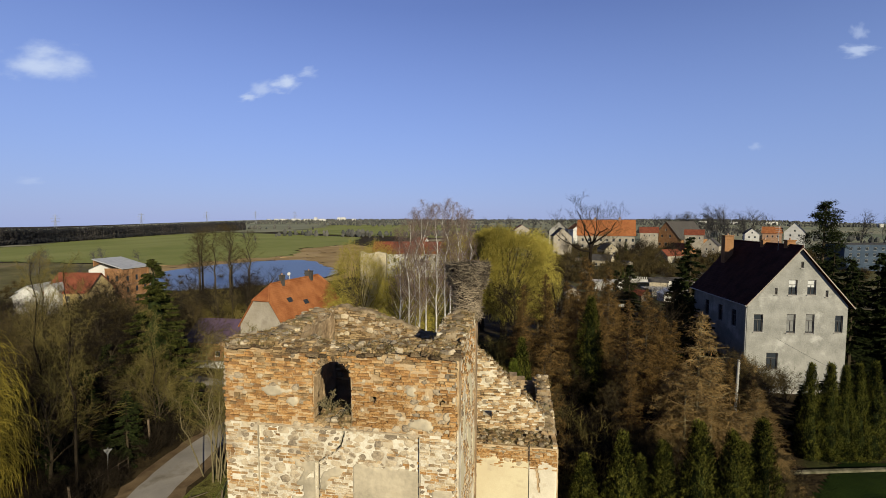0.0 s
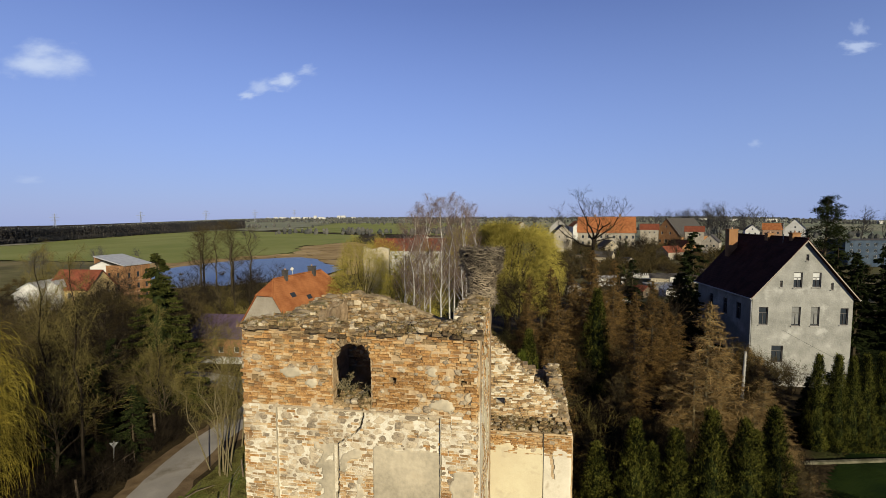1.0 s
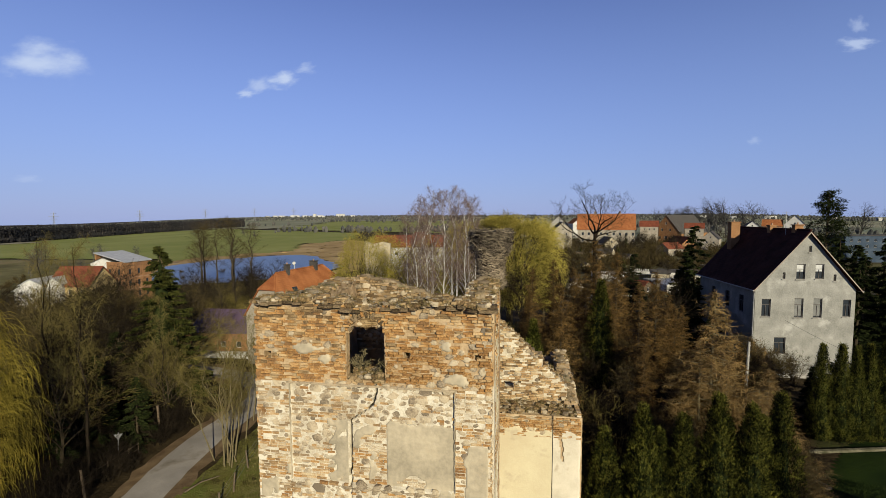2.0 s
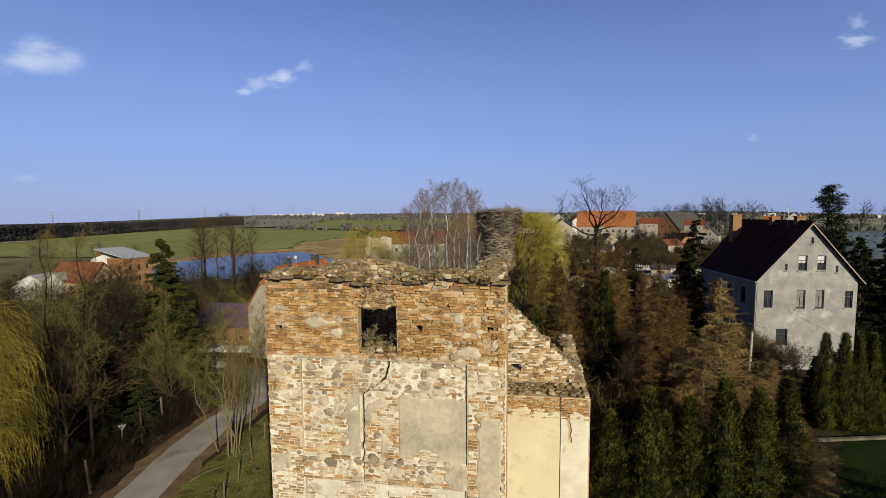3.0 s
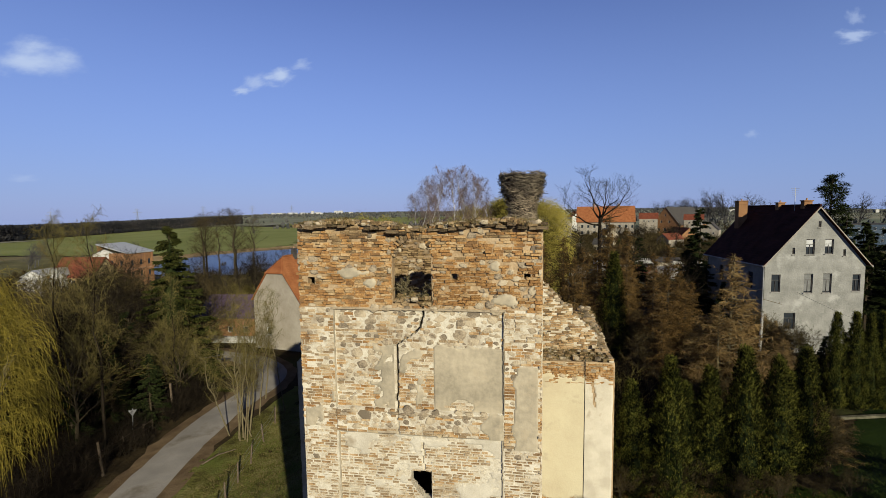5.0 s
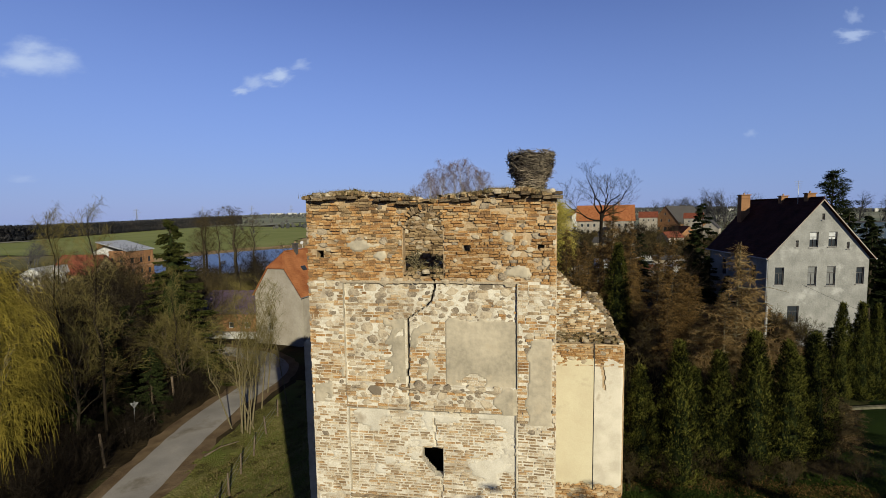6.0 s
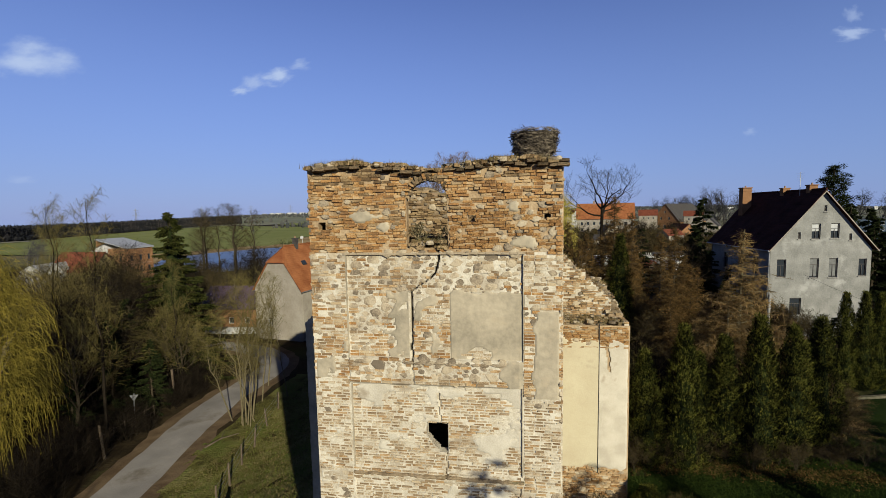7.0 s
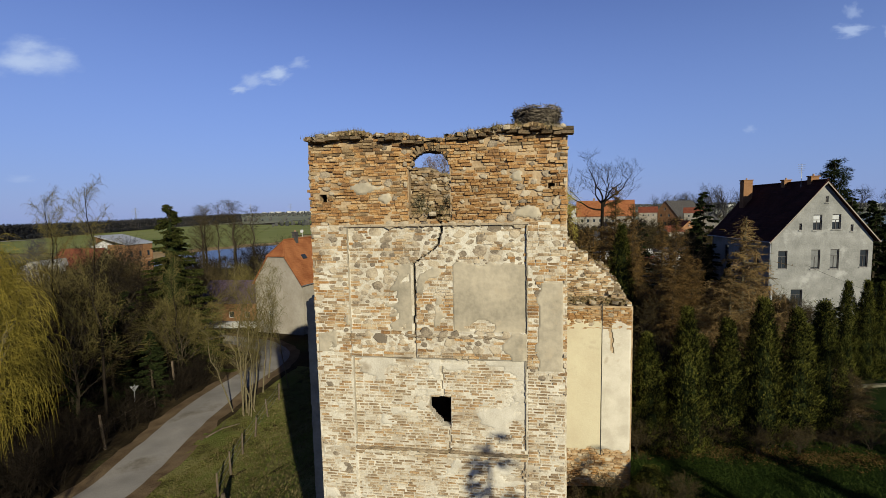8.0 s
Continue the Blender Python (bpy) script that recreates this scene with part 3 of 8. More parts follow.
        part("flue", Mesh().tube((cx, cy, z1 + 0.1), (cx, cy, z1 + 0.35), 0.1, 0.09, 8), M_chimney, c)
    return h


# grey rendered house
GH = pose(27.85, 51.5, 0, 0, 0, 2.9)
grey = house("house", "grey rendered gabled house with a dark red tiled roof", "house", GH, 10.3, 12.8, -6.2, 5.0, 11.5, M_grey_wall, M_dark_roof,
             front=[(1.2, 2.88, 0.95, 2.0), (4.58, 2.9, 0.92, 2.15), (6.52, 2.92, 0.9, 2.15), (9.47, 2.96, 0.8, 1.9),
                    (4.6, 6.95, 0.9, 1.7), (6.52, 6.98, 0.88, 1.65), (2.8, -1.4, 1.2, 1.9), (5.45, 9.45, 0.28, 0.7), (2.9, 6.5, 0.28, 0.75), (8.1, 6.3, 0.28, 0.75)],
             left=[(3.4, 2.88, 1.0, 2.0), (6.8, 2.88, 1.0, 2.0), (9.8, 2.88, 1.0, 2.0)], right=[(4.6, 2.88, 1.0, 2.0)],
             paint=M_dark_frame, courses=26, curtains=((1, M_blind), (2, M_blind), (4, M_curtain), (5, M_curtain)), flare=0.45, over=0.42,
             chimneys=[(3.3, 11.2, 1.1, 0.9, 8.6, 12.2), (5.1, 6.2, 0.75, 0.6, 10.4, 11.85), (5.3, 2.0, 0.85, 0.6, 10.4, 12.0)], stack=M_mill)
part("drainpipe", Mesh().tube((-0.2, -0.12, 4.6), (-0.2, -0.12, -5.4), 0.07, 0.06, 8), M_metal, grey)
for z in (3.4, 0.6, -2.4):
    part("pipe_bracket", Mesh().box((-0.2, -0.06, z), (0.16, 0.12, 0.05)), M_metal, grey)
ant = part("antenna", Mesh().tube((4.7, 3.0, 10.8), (4.7, 3.0, 13.6), 0.035, 0.025, 5), M_metal, grey)
for i in range(5):
    part("antenna_rod", Mesh().tube((4.25 + 0.04 * i, 3.0, 13.5 - 0.22 * i), (5.15 - 0.04 * i, 3.0, 13.5 - 0.22 * i), 0.012, 0.012, 4), M_metal, ant)
part("plinth", Mesh().box((5.15, -0.04, -5.2), (10.4, 0.1, 1.4)), M_concrete, grey)

# house with the orange half-hipped roof
house("house", "pale rendered house with an orange tiled half-hipped roof", "house", pose(-34.9, 52.6, 0, 0, 0, -10), 7.4, 14.5, -8.0, 0.2, 5.6, M_beige, M_orange_roof,
      front=[(2.3, -4.4, 0.8, 1.1)], right=[(4.0, -2.6, 0.9, 1.2), (8.0, -2.6, 0.9, 1.2)], half_hip=1.9, courses=24, over=0.25,
      chimneys=[(3.8, 4.0, 0.6, 0.5, 4.6, 6.5), (3.6, 10.5, 1.1, 0.6, 4.6, 6.4)], stack=M_slate)
OH = pose(-34.9, 52.6, 0, 0, 0, -10)
for u, n in ((5.4, 3.6), (5.9, 6.6)):
    whole("skylight", Mesh().box((0, 0, 0), (0.7, 0.9, 0.08)), M_glass, "small glass skylight in the orange roof", "skylight", OH @ pose(u, n, 5.6 - (u - 3.7) * 1.459 + 0.1, 0, 55.6, 0))
whole("satellite_dish", Mesh().tube((0, 0, 0), (0, -0.09, 0.03), 0.27, 0.22, 14).tube((0, 0.1, -0.8), (0, 0.1, 0.1), 0.03, 0.03, 6), M_white, "white satellite dish on a roof mast", "satellite dish", OH @ pose(3.9, 5.4, 6.6))

# low shed with a violet tin roof
house("shed", "low brick shed with a violet tin roof", "shed", pose(-36.3, 55.6, 0, 0, 0, 93.0), 7.0, 9.2, -8.0, -3.2, -0.7, M_mill, M_purple,
      left=[(1.8, -5.2, 0.8, 0.9), (4.6, -5.2, 0.8, 0.9), (7.0, -5.2, 0.8, 0.9)], detail=False, over=0.3)
house("shed", "small brick outbuilding with a dark slate roof", "shed", pose(-50.5, 60.0, 0, 0, 0, 8.0) @ pose(5, 0, 0, 0, 0, 90), 4.6, 5.2, -8.5, -4.8, -3.4, M_mill, M_slate,
      left=[(2.2, -6.2, 0.7, 0.9)], detail=False, over=0.2)
whole("low_wall", Mesh().box((0, 0, 0.5), (9.0, 0.3, 1.3)).box((0, 0, 1.2), (9.1, 0.42, 0.1)), M_white, "low whitewashed yard wall", "wall", pose(-39.6, 54.2, -7.1, 0, 0, 3))

# brick mill
mill = thing("mill", "four-storey ochre brick mill with a bright tin roof", "building", pose(-91.7, 91.0, 0.9, 0, 0, 86) @ Matrix.Diagonal((0.72, 0.72, 0.9, 1)))
wins_r = [(u, z, 1.0, 1.5) for z in (-0.9, -4.0, -7.2) for u in (1.8, 5.2, 8.4)]
wins_l = [(u, z, 1.0, 1.5) for z in (-0.9, -4.0, -7.2) for u in (1.8, 5.6, 9.4)]
mm = Mesh()
panel(mm, 10.0, -12, 1.8, wins_r, 0.4)
pl = lambda u, n, z: (n, 12.0 - u, z)
panel(mm, 11.6, -12, 1.8, wins_l, 0.4, (), pl)
panel(mm, 10.0, -12, 1.8, [], 0.4, (), lambda u, n, z: (10.0 - u, 12.0 - n, z))
panel(mm, 11.6, -12, 1.8, [], 0.4, (), lambda u, n, z: (10.0 - n, 0.4 + u, z))
mw = part("wall", mm, M_mill, mill)
for u, z, w, h in wins_r:
    window(mw, lambda a, n, b: (a, n, b), u, z, w, h, M_dark_frame, False)
for u, z, w, h in wins_l:
    window(mw, pl, u, z, w, h, M_dark_frame, False)
for z in (-2.5, -5.7):
    part("brick_band", Mesh().box((5, -0.05, z), (10.2, 0.1, 0.3)).box((-0.05, 6, z), (0.1, 12.2, 0.3)), M_chimney, mill)
for x in (0.3, 3.5, 6.8, 9.7):
    part("pilaster", Mesh().box((x, -0.07, -5.1), (0.55, 0.14, 13.8)), M_mill, mill)
part("roof", Mesh().add([(-0.4, -0.4, 1.7), (10.4, -0.4, 1.7), (10.4, 12.4, 4.1), (-0.4, 12.4, 4.1), (-0.4, -0.4, 1.95), (10.4, -0.4, 1.95), (10.4, 12.4, 4.35), (-0.4, 12.4, 4.35)], BOX_F), M_tin, mill, "bright tin roof")
part("parapet", Mesh().add([(-0.02, 12.0, 1.7), (10.0, 12.0, 1.7), (10, 12.4, 1.7), (0, 12.4, 1.7), (-0.02, 12.0, 4.2), (10, 12.0, 4.2), (10, 12.4, 4.2), (0, 12.4, 4.2)], BOX_F), M_mill, mill)
house("mill_annex", "whitewashed mill wing with a dark slate roof", "building", pose(-100.4, 90.2, 0, 0, 0, 20), 5.4, 8.0, -12, 2.4, 3.7, M_white, M_slate, front=[(u, z, 0.9, 1.2) for u in (1.5, 3.9) for z in (-1.4, -4.6)], paint=M_dark_frame, detail=False)
house("house", "ochre rendered house with a red-brown tiled roof", "house", pose(-91.6, 81.5, 0, 0, 0, 95), 7.6, 9.8, -9.5, -1.5, 2.3, M_ochre, M_red_roof,
      left=[(2.2, -3.2, 1.0, 1.3), (5.0, -3.2, 1.0, 1.3), (8.0, -3.2, 1.0, 1.3)], front=[(2.5, -3.2, 1.0, 1.3), (5.3, -3.2, 1, 1.3)], detail=False)
house("garage", "small white garage beside the mill", "garage", pose(-93.6, 86.4, 0, 0, 0, 25), 3.4, 4.4, -10.5, -6.6, -5.6, M_white, M_red_roof, front=[(1.7, -8.0, 1.6, 2.0)], detail=False)
for i, (x, y, w, z) in enumerate(((-107.8, 80.0, 4.2, -0.3), (-99.6, 79.0, 2.8, 0.4), (-113.5, 83.0, 4.0, -2.2))):
    house("shed", "small white gabled shed in the yard", "shed", pose(x, y, 0, 0, 0, 15), w, 7.0, -10.5, z - 1.2, z, M_white, M_tin, detail=False, group="white yard sheds")

# buildings behind the ruin and in the village
house("barn", "long pale barn with a dark red roof", "barn", pose(-21.5, 158, 0, 0, 0, 8) @ pose(0, 0, 0, 0, 0, 90), 12, 28, -8, 2.2, 6.2, M_white, M_red_roof,
      left=[(u, -0.4, 1.2, 1.4) for u in (3, 8, 13, 18, 23)], detail=False)
whole("ruined_wall", Mesh().prism([(0, -6), (4.6, -6), (4.6, 8.6), (3.2, 8.9), (1.6, 8.5), (0.3, 9.0), (0, 8.4)], 0, 1.2), M_plaster, "pale ruined stump of masonry among the willows", "ruin", pose(-24.3, 70.8, 0, 0, 0, 8))
house("manor_house", "large pale house with a long orange tiled roof", "house", pose(103.0, 385.2, 0, 0, 0, -11) @ pose(0, 0, 0, 0, 0, 90), 22, 46, -17, 2.0, 14.6, M_beige, M_orange_roof,
      left=[(u, z, 1.9, 2.6) for z in (-2.6, -8.0) for u in range(4, 45, 5)], detail=False, over=0.8, chimneys=[(11, 12, 1.6, 1.6, 11, 16.6), (11, 32, 1.6, 1.6, 11, 16.6), (16, 22, 1.4, 1.4, 8, 12.6)])
house("barn", "large brown brick barn with a dark roof and bare gable", "barn", pose(124.0, 411.0, 0, 0, 0, -19) @ pose(0, 0, 0, 0, 0, -28), 25, 46, -17, -2.0, 13.2, M_mill, M_slate,
      front=[(7, -6.5, 2, 2.6), (12.5, -6.5, 2.4, 3), (18, -6.5, 2, 2.6), (9, 0.5, 1.6, 2.2), (16, 0.5, 1.6, 2.2), (12.5, 6.0, 1.4, 1.8)], detail=False)
for i, (x, y, r, w, l, e, a, wm_, rm_, la) in enumerate((
        (31.5, 327, 2, 13, 18, 2.6, 8.7, M_beige, M_slate, "grey village house with a dark slate roof"), (36, 420, -8, 17, 20, 5.0, 12.8, M_concrete, M_slate, "pale grey gabled village house"),
        (126, 400, 74, 11, 15, 3.6, 8.4, M_beige, M_red_roof, "low beige village house with a red-brown roof"), (143, 352, 68, 9, 13, 3.4, 7.2, M_beige, M_red_roof, "low village house with a red roof"),
        (174, 359, -20, 9, 12, 4.2, 8.2, M_white, M_slate, "far white gabled house"), (194, 349, 62, 10, 12, 5.0, 9.5, M_chimney, M_orange_roof, "far brick house with an orange roof"),
        (195, 349, -30, 12, 14, 6.0, 12.7, M_white, M_slate, "far white house with a steep roof"), (4, 470, 5, 16, 22, 4, 9.5, M_beige, M_red_roof, "far beige house with a red roof"),
        (64, 470, 10, 14, 18, 5, 10.5, M_white, M_orange_roof, "far white house with an orange roof"), (92, 450, -20, 12, 18, 5, 11, M_plaster, M_slate, "far grey house with a slate roof"),
        (-60, 300, 80, 14, 9, -2, 2, M_white, M_red_roof, "far white farm building"), (62, 300, 12, 9, 12, -5, -1, M_plaster, M_slate, "grey village outbuilding with a slate roof"),
        (84, 268, -60, 8, 12, -5.6, -2.4, M_beige, M_red_roof, "low village outbuilding with a red roof"), (108, 296, 20, 10, 14, -4.6, -0.6, M_mill, M_dark_roof, "brown brick village barn"),
        (52, 236, 60, 7, 10, -6.4, -3.8, M_plaster, M_slate, "low grey village barn"), (128, 318, -30, 10, 12, -2.6, 2.4, M_beige, M_slate, "pale village house with a slate roof"))):
    house("house", la, "house", pose(x, y, 0, 0, 0, r), w, l, -18, e, a, wm_, rm_, front=[(w * 0.3, e - 2.6, 1.1, 1.5), (w * 0.7, e - 2.6, 1.1, 1.5), (w * 0.5, e + 0.7, 1.0, 1.3)], left=[(l * q, e - 2.6, 1.1, 1.5) for q in (0.25, 0.5, 0.75)], detail=False, group="far village houses")
flats = thing("apartment_block", "blue-grey flat-roofed apartment block", "apartment block", pose(166, 246, 0, 0, 0, 8))
fm = Mesh()
fw = [(u, z, 1.6, 1.5) for z in (0.0, -3.0, -6.0) for u in (3, 7, 11, 15, 19, 23, 27)]
panel(fm, 30, -14, 2.2, fw, 0.4)
fm.box((15, 6.2, -5.9), (30, 11.5, 16.2))
fwall = part("wall", fm, M_blue_grey, flats)
for u, z, w, h in fw:
    window(fwall, lambda a, n, b: (a, n, b), u, z, w, h, M_frame, False)
part("roof", Mesh().box((15, 6, 2.35), (30.6, 12.6, 0.3)), M_slate, flats)
# yard walls and garages before the village
yard = thing("yard_wall", "long white yard wall with a row of slats on top", "wall", pose(54, 168.0, -11.0, 0, 0, -17))
part("wall", Mesh().box((0, 0, 1.5), (19, 0.4, 4.0)), M_white, yard)
part("coping", Mesh().box((0, 0, 3.6), (19.3, 0.6, 0.16)), M_concrete, yard)
for k in range(26):
    part("slat", Mesh().box((-9.2 + 0.74 * k, 0, 4.0), (0.34, 0.12, 0.8)), M_white, yard)
whole("garage", Mesh().box((0, 0, 0), (11, 7, 4)).box((0, 0, 2.1), (11.4, 7.4, 0.25)), M_concrete, "flat-roofed grey concrete garage", "garage", pose(47, 137, -8.2, 0, 0, 8))
whole("garage", Mesh().box((0, 0, 0), (9, 6, 4)).box((0, 0, 2.1), (9.4, 6.4, 0.25)), M_white, "small flat-roofed white garage", "garage", pose(33, 152, -8.2, 0, 0, 8))


# ---- trees ----
def plot(x, y):
    """A spot of the village plots, pushed outwards to fit the camera's moving view."""
    k = float(np.interp(math.hypot(x, y), (90, 132, 178, 260), (1.03, 1.35, 2.0, 1.75)))
    return x * k, y * k


def spot_at(u, d):
    """The spot d metres off, u metres to the right for each metre ahead of the first view."""
    a = radians(8.5)
    return 1.5 - math.sin(a) * d + math.cos(a) * u * d, -1 + math.cos(a) * d + math.sin(a) * u * d


def grow(wood, twigs, rng, p, d, length, r, level, depth, kids, droop, spread, sides=5, taper=0.35, wood_levels=9, min_r=0.013, clear=0.28):
    """One branch and, from it, its side branches."""
    seg = max(2, 5 - level)
    out = wood if level < min(depth, wood_levels) else twigs
    pts, rad = [p.copy()], [r]
    for i in range(seg):
        d = (d + Vector((rng.gauss(0, 0.13), rng.gauss(0, 0.13), rng.gauss(0, 0.08) - droop * (level > 0) * (i + 1) / seg))).normalized()
        p = p + d * (length / seg)
        pts.append(p.copy())
        rad.append(r * (1 - (1 - taper) * (i + 1) / seg))
    sd = max(3, sides - level)
    for i in range(seg):
        out.tube(pts[i], pts[i + 1], rad[i], rad[i + 1], sd)
    if level >= depth:
        return
    for _ in range(kids[level]):
        s = rng.uniform(clear, 1.0)
        i = min(seg - 1, int(s * seg))
        q = pts[i].lerp(pts[i + 1], s * seg - i)
        a = (pts[i + 1] - pts[i]).normalized()
        side = a.cross(Vector((rng.gauss(0, 1), rng.gauss(0, 1), rng.gauss(0, 1)))).normalized()
        w = rng.uniform(0.5, 1.0) * spread
        nd = (a * math.cos(w) + side * math.sin(w)).normalized()
        if level == 0:
            nd = (nd + Vector((0, 0, 0.25))).normalized()
        ln = length * rng.uniform(0.38, 0.62) * (1.15 - 0.55 * s if level == 0 else 1)
        grow(wood, twigs, rng, q, nd, ln, max(min_r, rad[i] * rng.uniform(0.4, 0.6)), level + 1, depth, kids, droop, spread, sides, taper, wood_levels, min_r)


def bare_tree(seed, height, r, kids=(13, 7, 6), droop=0.0, spread=1.0, stems=1, wood_levels=9, min_r=0.013, clear=0.28):
    rng = random.Random(seed)
    wood, twigs = Mesh(), Mesh()
    for s in range(stems):
        d = Vector((rng.gauss(0, 0.04 + 0.16 * (stems > 1)), rng.gauss(0, 0.04 + 0.16 * (stems > 1)), 1)).normalized()
        grow(wood, twigs, rng, Vector((rng.gauss(0, 0.25) * (stems > 1), rng.gauss(0, 0.25) * (stems > 1), -0.3)), d, height * rng.uniform(0.75, 0.9), r, 0, 3, kids, droop, spread, wood_levels=wood_levels, min_r=min_r, clear=clear)
    return wood, twigs


def larch_tree(seed, height, r, reach):
    rng = random.Random(seed)
    wood, twigs = Mesh(), Mesh()
    wood.tube((0, 0, -0.4), (0, 0, height * 0.6), r, r * 0.5, 7).tube((0, 0, height * 0.6), (0.1, 0, height), r * 0.5, 0.02, 5)
    n = int(height * 9)
    for k in range(n):
        s = 0.12 + 0.86 * (k + rng.random()) / n
        z, w = height * s, rng.uniform(0, 6.283)
        ln = reach * (1.02 - s) ** 0.75 * rng.uniform(0.6, 1.15)
        a = Vector((0, 0, z))
        b = a + Vector((math.cos(w), math.sin(w), rng.uniform(-0.15, 0.3))) * ln
        c = a.lerp(b, 0.5) + Vector((0, 0, -0.06 * ln))
        wood.tube(a, c, 0.035, 0.022, 3)
        wood.tube(c, b, 0.022, 0.008, 3)
        for _ in range(int(8 + 8 * ln)):
            t = rng.uniform(0.15, 1)
            q = (a.lerp(c, t * 2) if t < 0.5 else c.lerp(b, t * 2 - 1))
            e = q + Vector((rng.gauss(0, 0.3), rng.gauss(0, 0.3), rng.gauss(-0.12, 0.2))) * (0.5 + 0.35 * ln)
            twigs.tube(q, e, 0.018, 0.009, 3)
            for _ in range(2):
                u = q.lerp(e, rng.uniform(0.3, 0.9))
                twigs.tube(u, u + Vector((rng.gauss(0, 0.16), rng.gauss(0, 0.16), rng.gauss(-0.05, 0.12))), 0.012, 0.006, 3)
    return wood, twigs


def willow_tree(seed, height, reach, strands, thick, hang=0.55):
    rng = random.Random(seed)
    wood, hair = Mesh(), Mesh()
    wood.tube((0, 0, -0.5), (0.2, 0.1, height * 0.3), 0.55, 0.42, 9)
    tips = []
    for k in range(17):
        w, up = 6.283 * k / 17 + rng.gauss(0, 0.2), rng.uniform(0.5, 1.0)
        p, d = Vector((0.2, 0.1, height * rng.uniform(0.2, 0.36))), Vector((math.cos(w) * 0.5, math.sin(w) * 0.5, 1.0 * up + 0.2)).normalized()
        rr = 0.2
        for i in range(7):
            d = (d + Vector((math.cos(w), math.sin(w), 0)) * 0.09 + Vector((rng.gauss(0, 0.12), rng.gauss(0, 0.12), -0.04 * i))).normalized()
            q = p + d * (height * 0.118 * (0.7 + 0.5 * up)) * (reach / 6) ** 0.3
            wood.tube(p, q, rr, rr * 0.76, 5)
            rr *= 0.76
            if i > 1:
                tips.append((p.copy(), q.copy(), w))
            for _ in range(3):
                if i > 1:
                    ww = w + rng.gauss(0, 0.9)
                    e = q + Vector((math.cos(ww), math.sin(ww), rng.uniform(0.1, 0.9))) * rng.uniform(0.5, 1.7)
                    wood.tube(q, e, rr * 0.5, 0.012, 3)
                    tips.append((q.copy(), e, ww))
            p = q
    for _ in range(strands):
        a, b, w = rng.choice(tips)
        p = a.lerp(b, rng.random())
        out = Vector((math.cos(w), math.sin(w), 0)) * rng.uniform(0.1, 0.55) + Vector((rng.gauss(0, 0.22), rng.gauss(0, 0.22), rng.uniform(0.0, 0.5)))
        ln = rng.uniform(0.3, 1.0) * height * hang
        ln = min(ln, max(0.5, p.z - rng.uniform(0.3, 2.2)))
        n = 5
        sway = Vector((rng.gauss(0, 0.05), rng.gauss(0, 0.05), 0))
        for i in range(n):
            out = (out * 0.45 + Vector((0, 0, -1)) * 0.75 + sway)
            q = p + out.normalized() * (ln / n)
            hair.tube(p, q, thick * (1 - 0.12 * i), thick * (0.88 - 0.12 * i), 3)
            p = q
    for _ in range(int(strands * 0.7)):
        a, b, w = rng.choice(tips)
        p = a.lerp(b, rng.uniform(0.3, 1.0))
        e = p + Vector((rng.gauss(0, 1), rng.gauss(0, 1), rng.gauss(0.5, 0.6))).normalized() * rng.uniform(0.4, 1.3) * (reach / 6)
        c = e + Vector((rng.gauss(0, 0.2), rng.gauss(0, 0.2), -rng.uniform(0.2, 0.7)))
        hair.tube(p, e, thick * 0.9, thick * 0.7, 3).tube(e, c, thick * 0.7, thick * 0.4, 3)
    return wood, hair


# solid dark hull whose tone stands in for shade inside the crown
def conifer_shade_core(rng, height, radius, shape, dark=0.72):
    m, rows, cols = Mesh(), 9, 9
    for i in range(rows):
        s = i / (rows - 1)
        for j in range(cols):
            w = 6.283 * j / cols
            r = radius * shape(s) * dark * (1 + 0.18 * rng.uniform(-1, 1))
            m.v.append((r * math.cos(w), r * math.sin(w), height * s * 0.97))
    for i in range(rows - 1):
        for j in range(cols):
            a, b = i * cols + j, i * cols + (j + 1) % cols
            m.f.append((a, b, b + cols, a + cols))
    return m


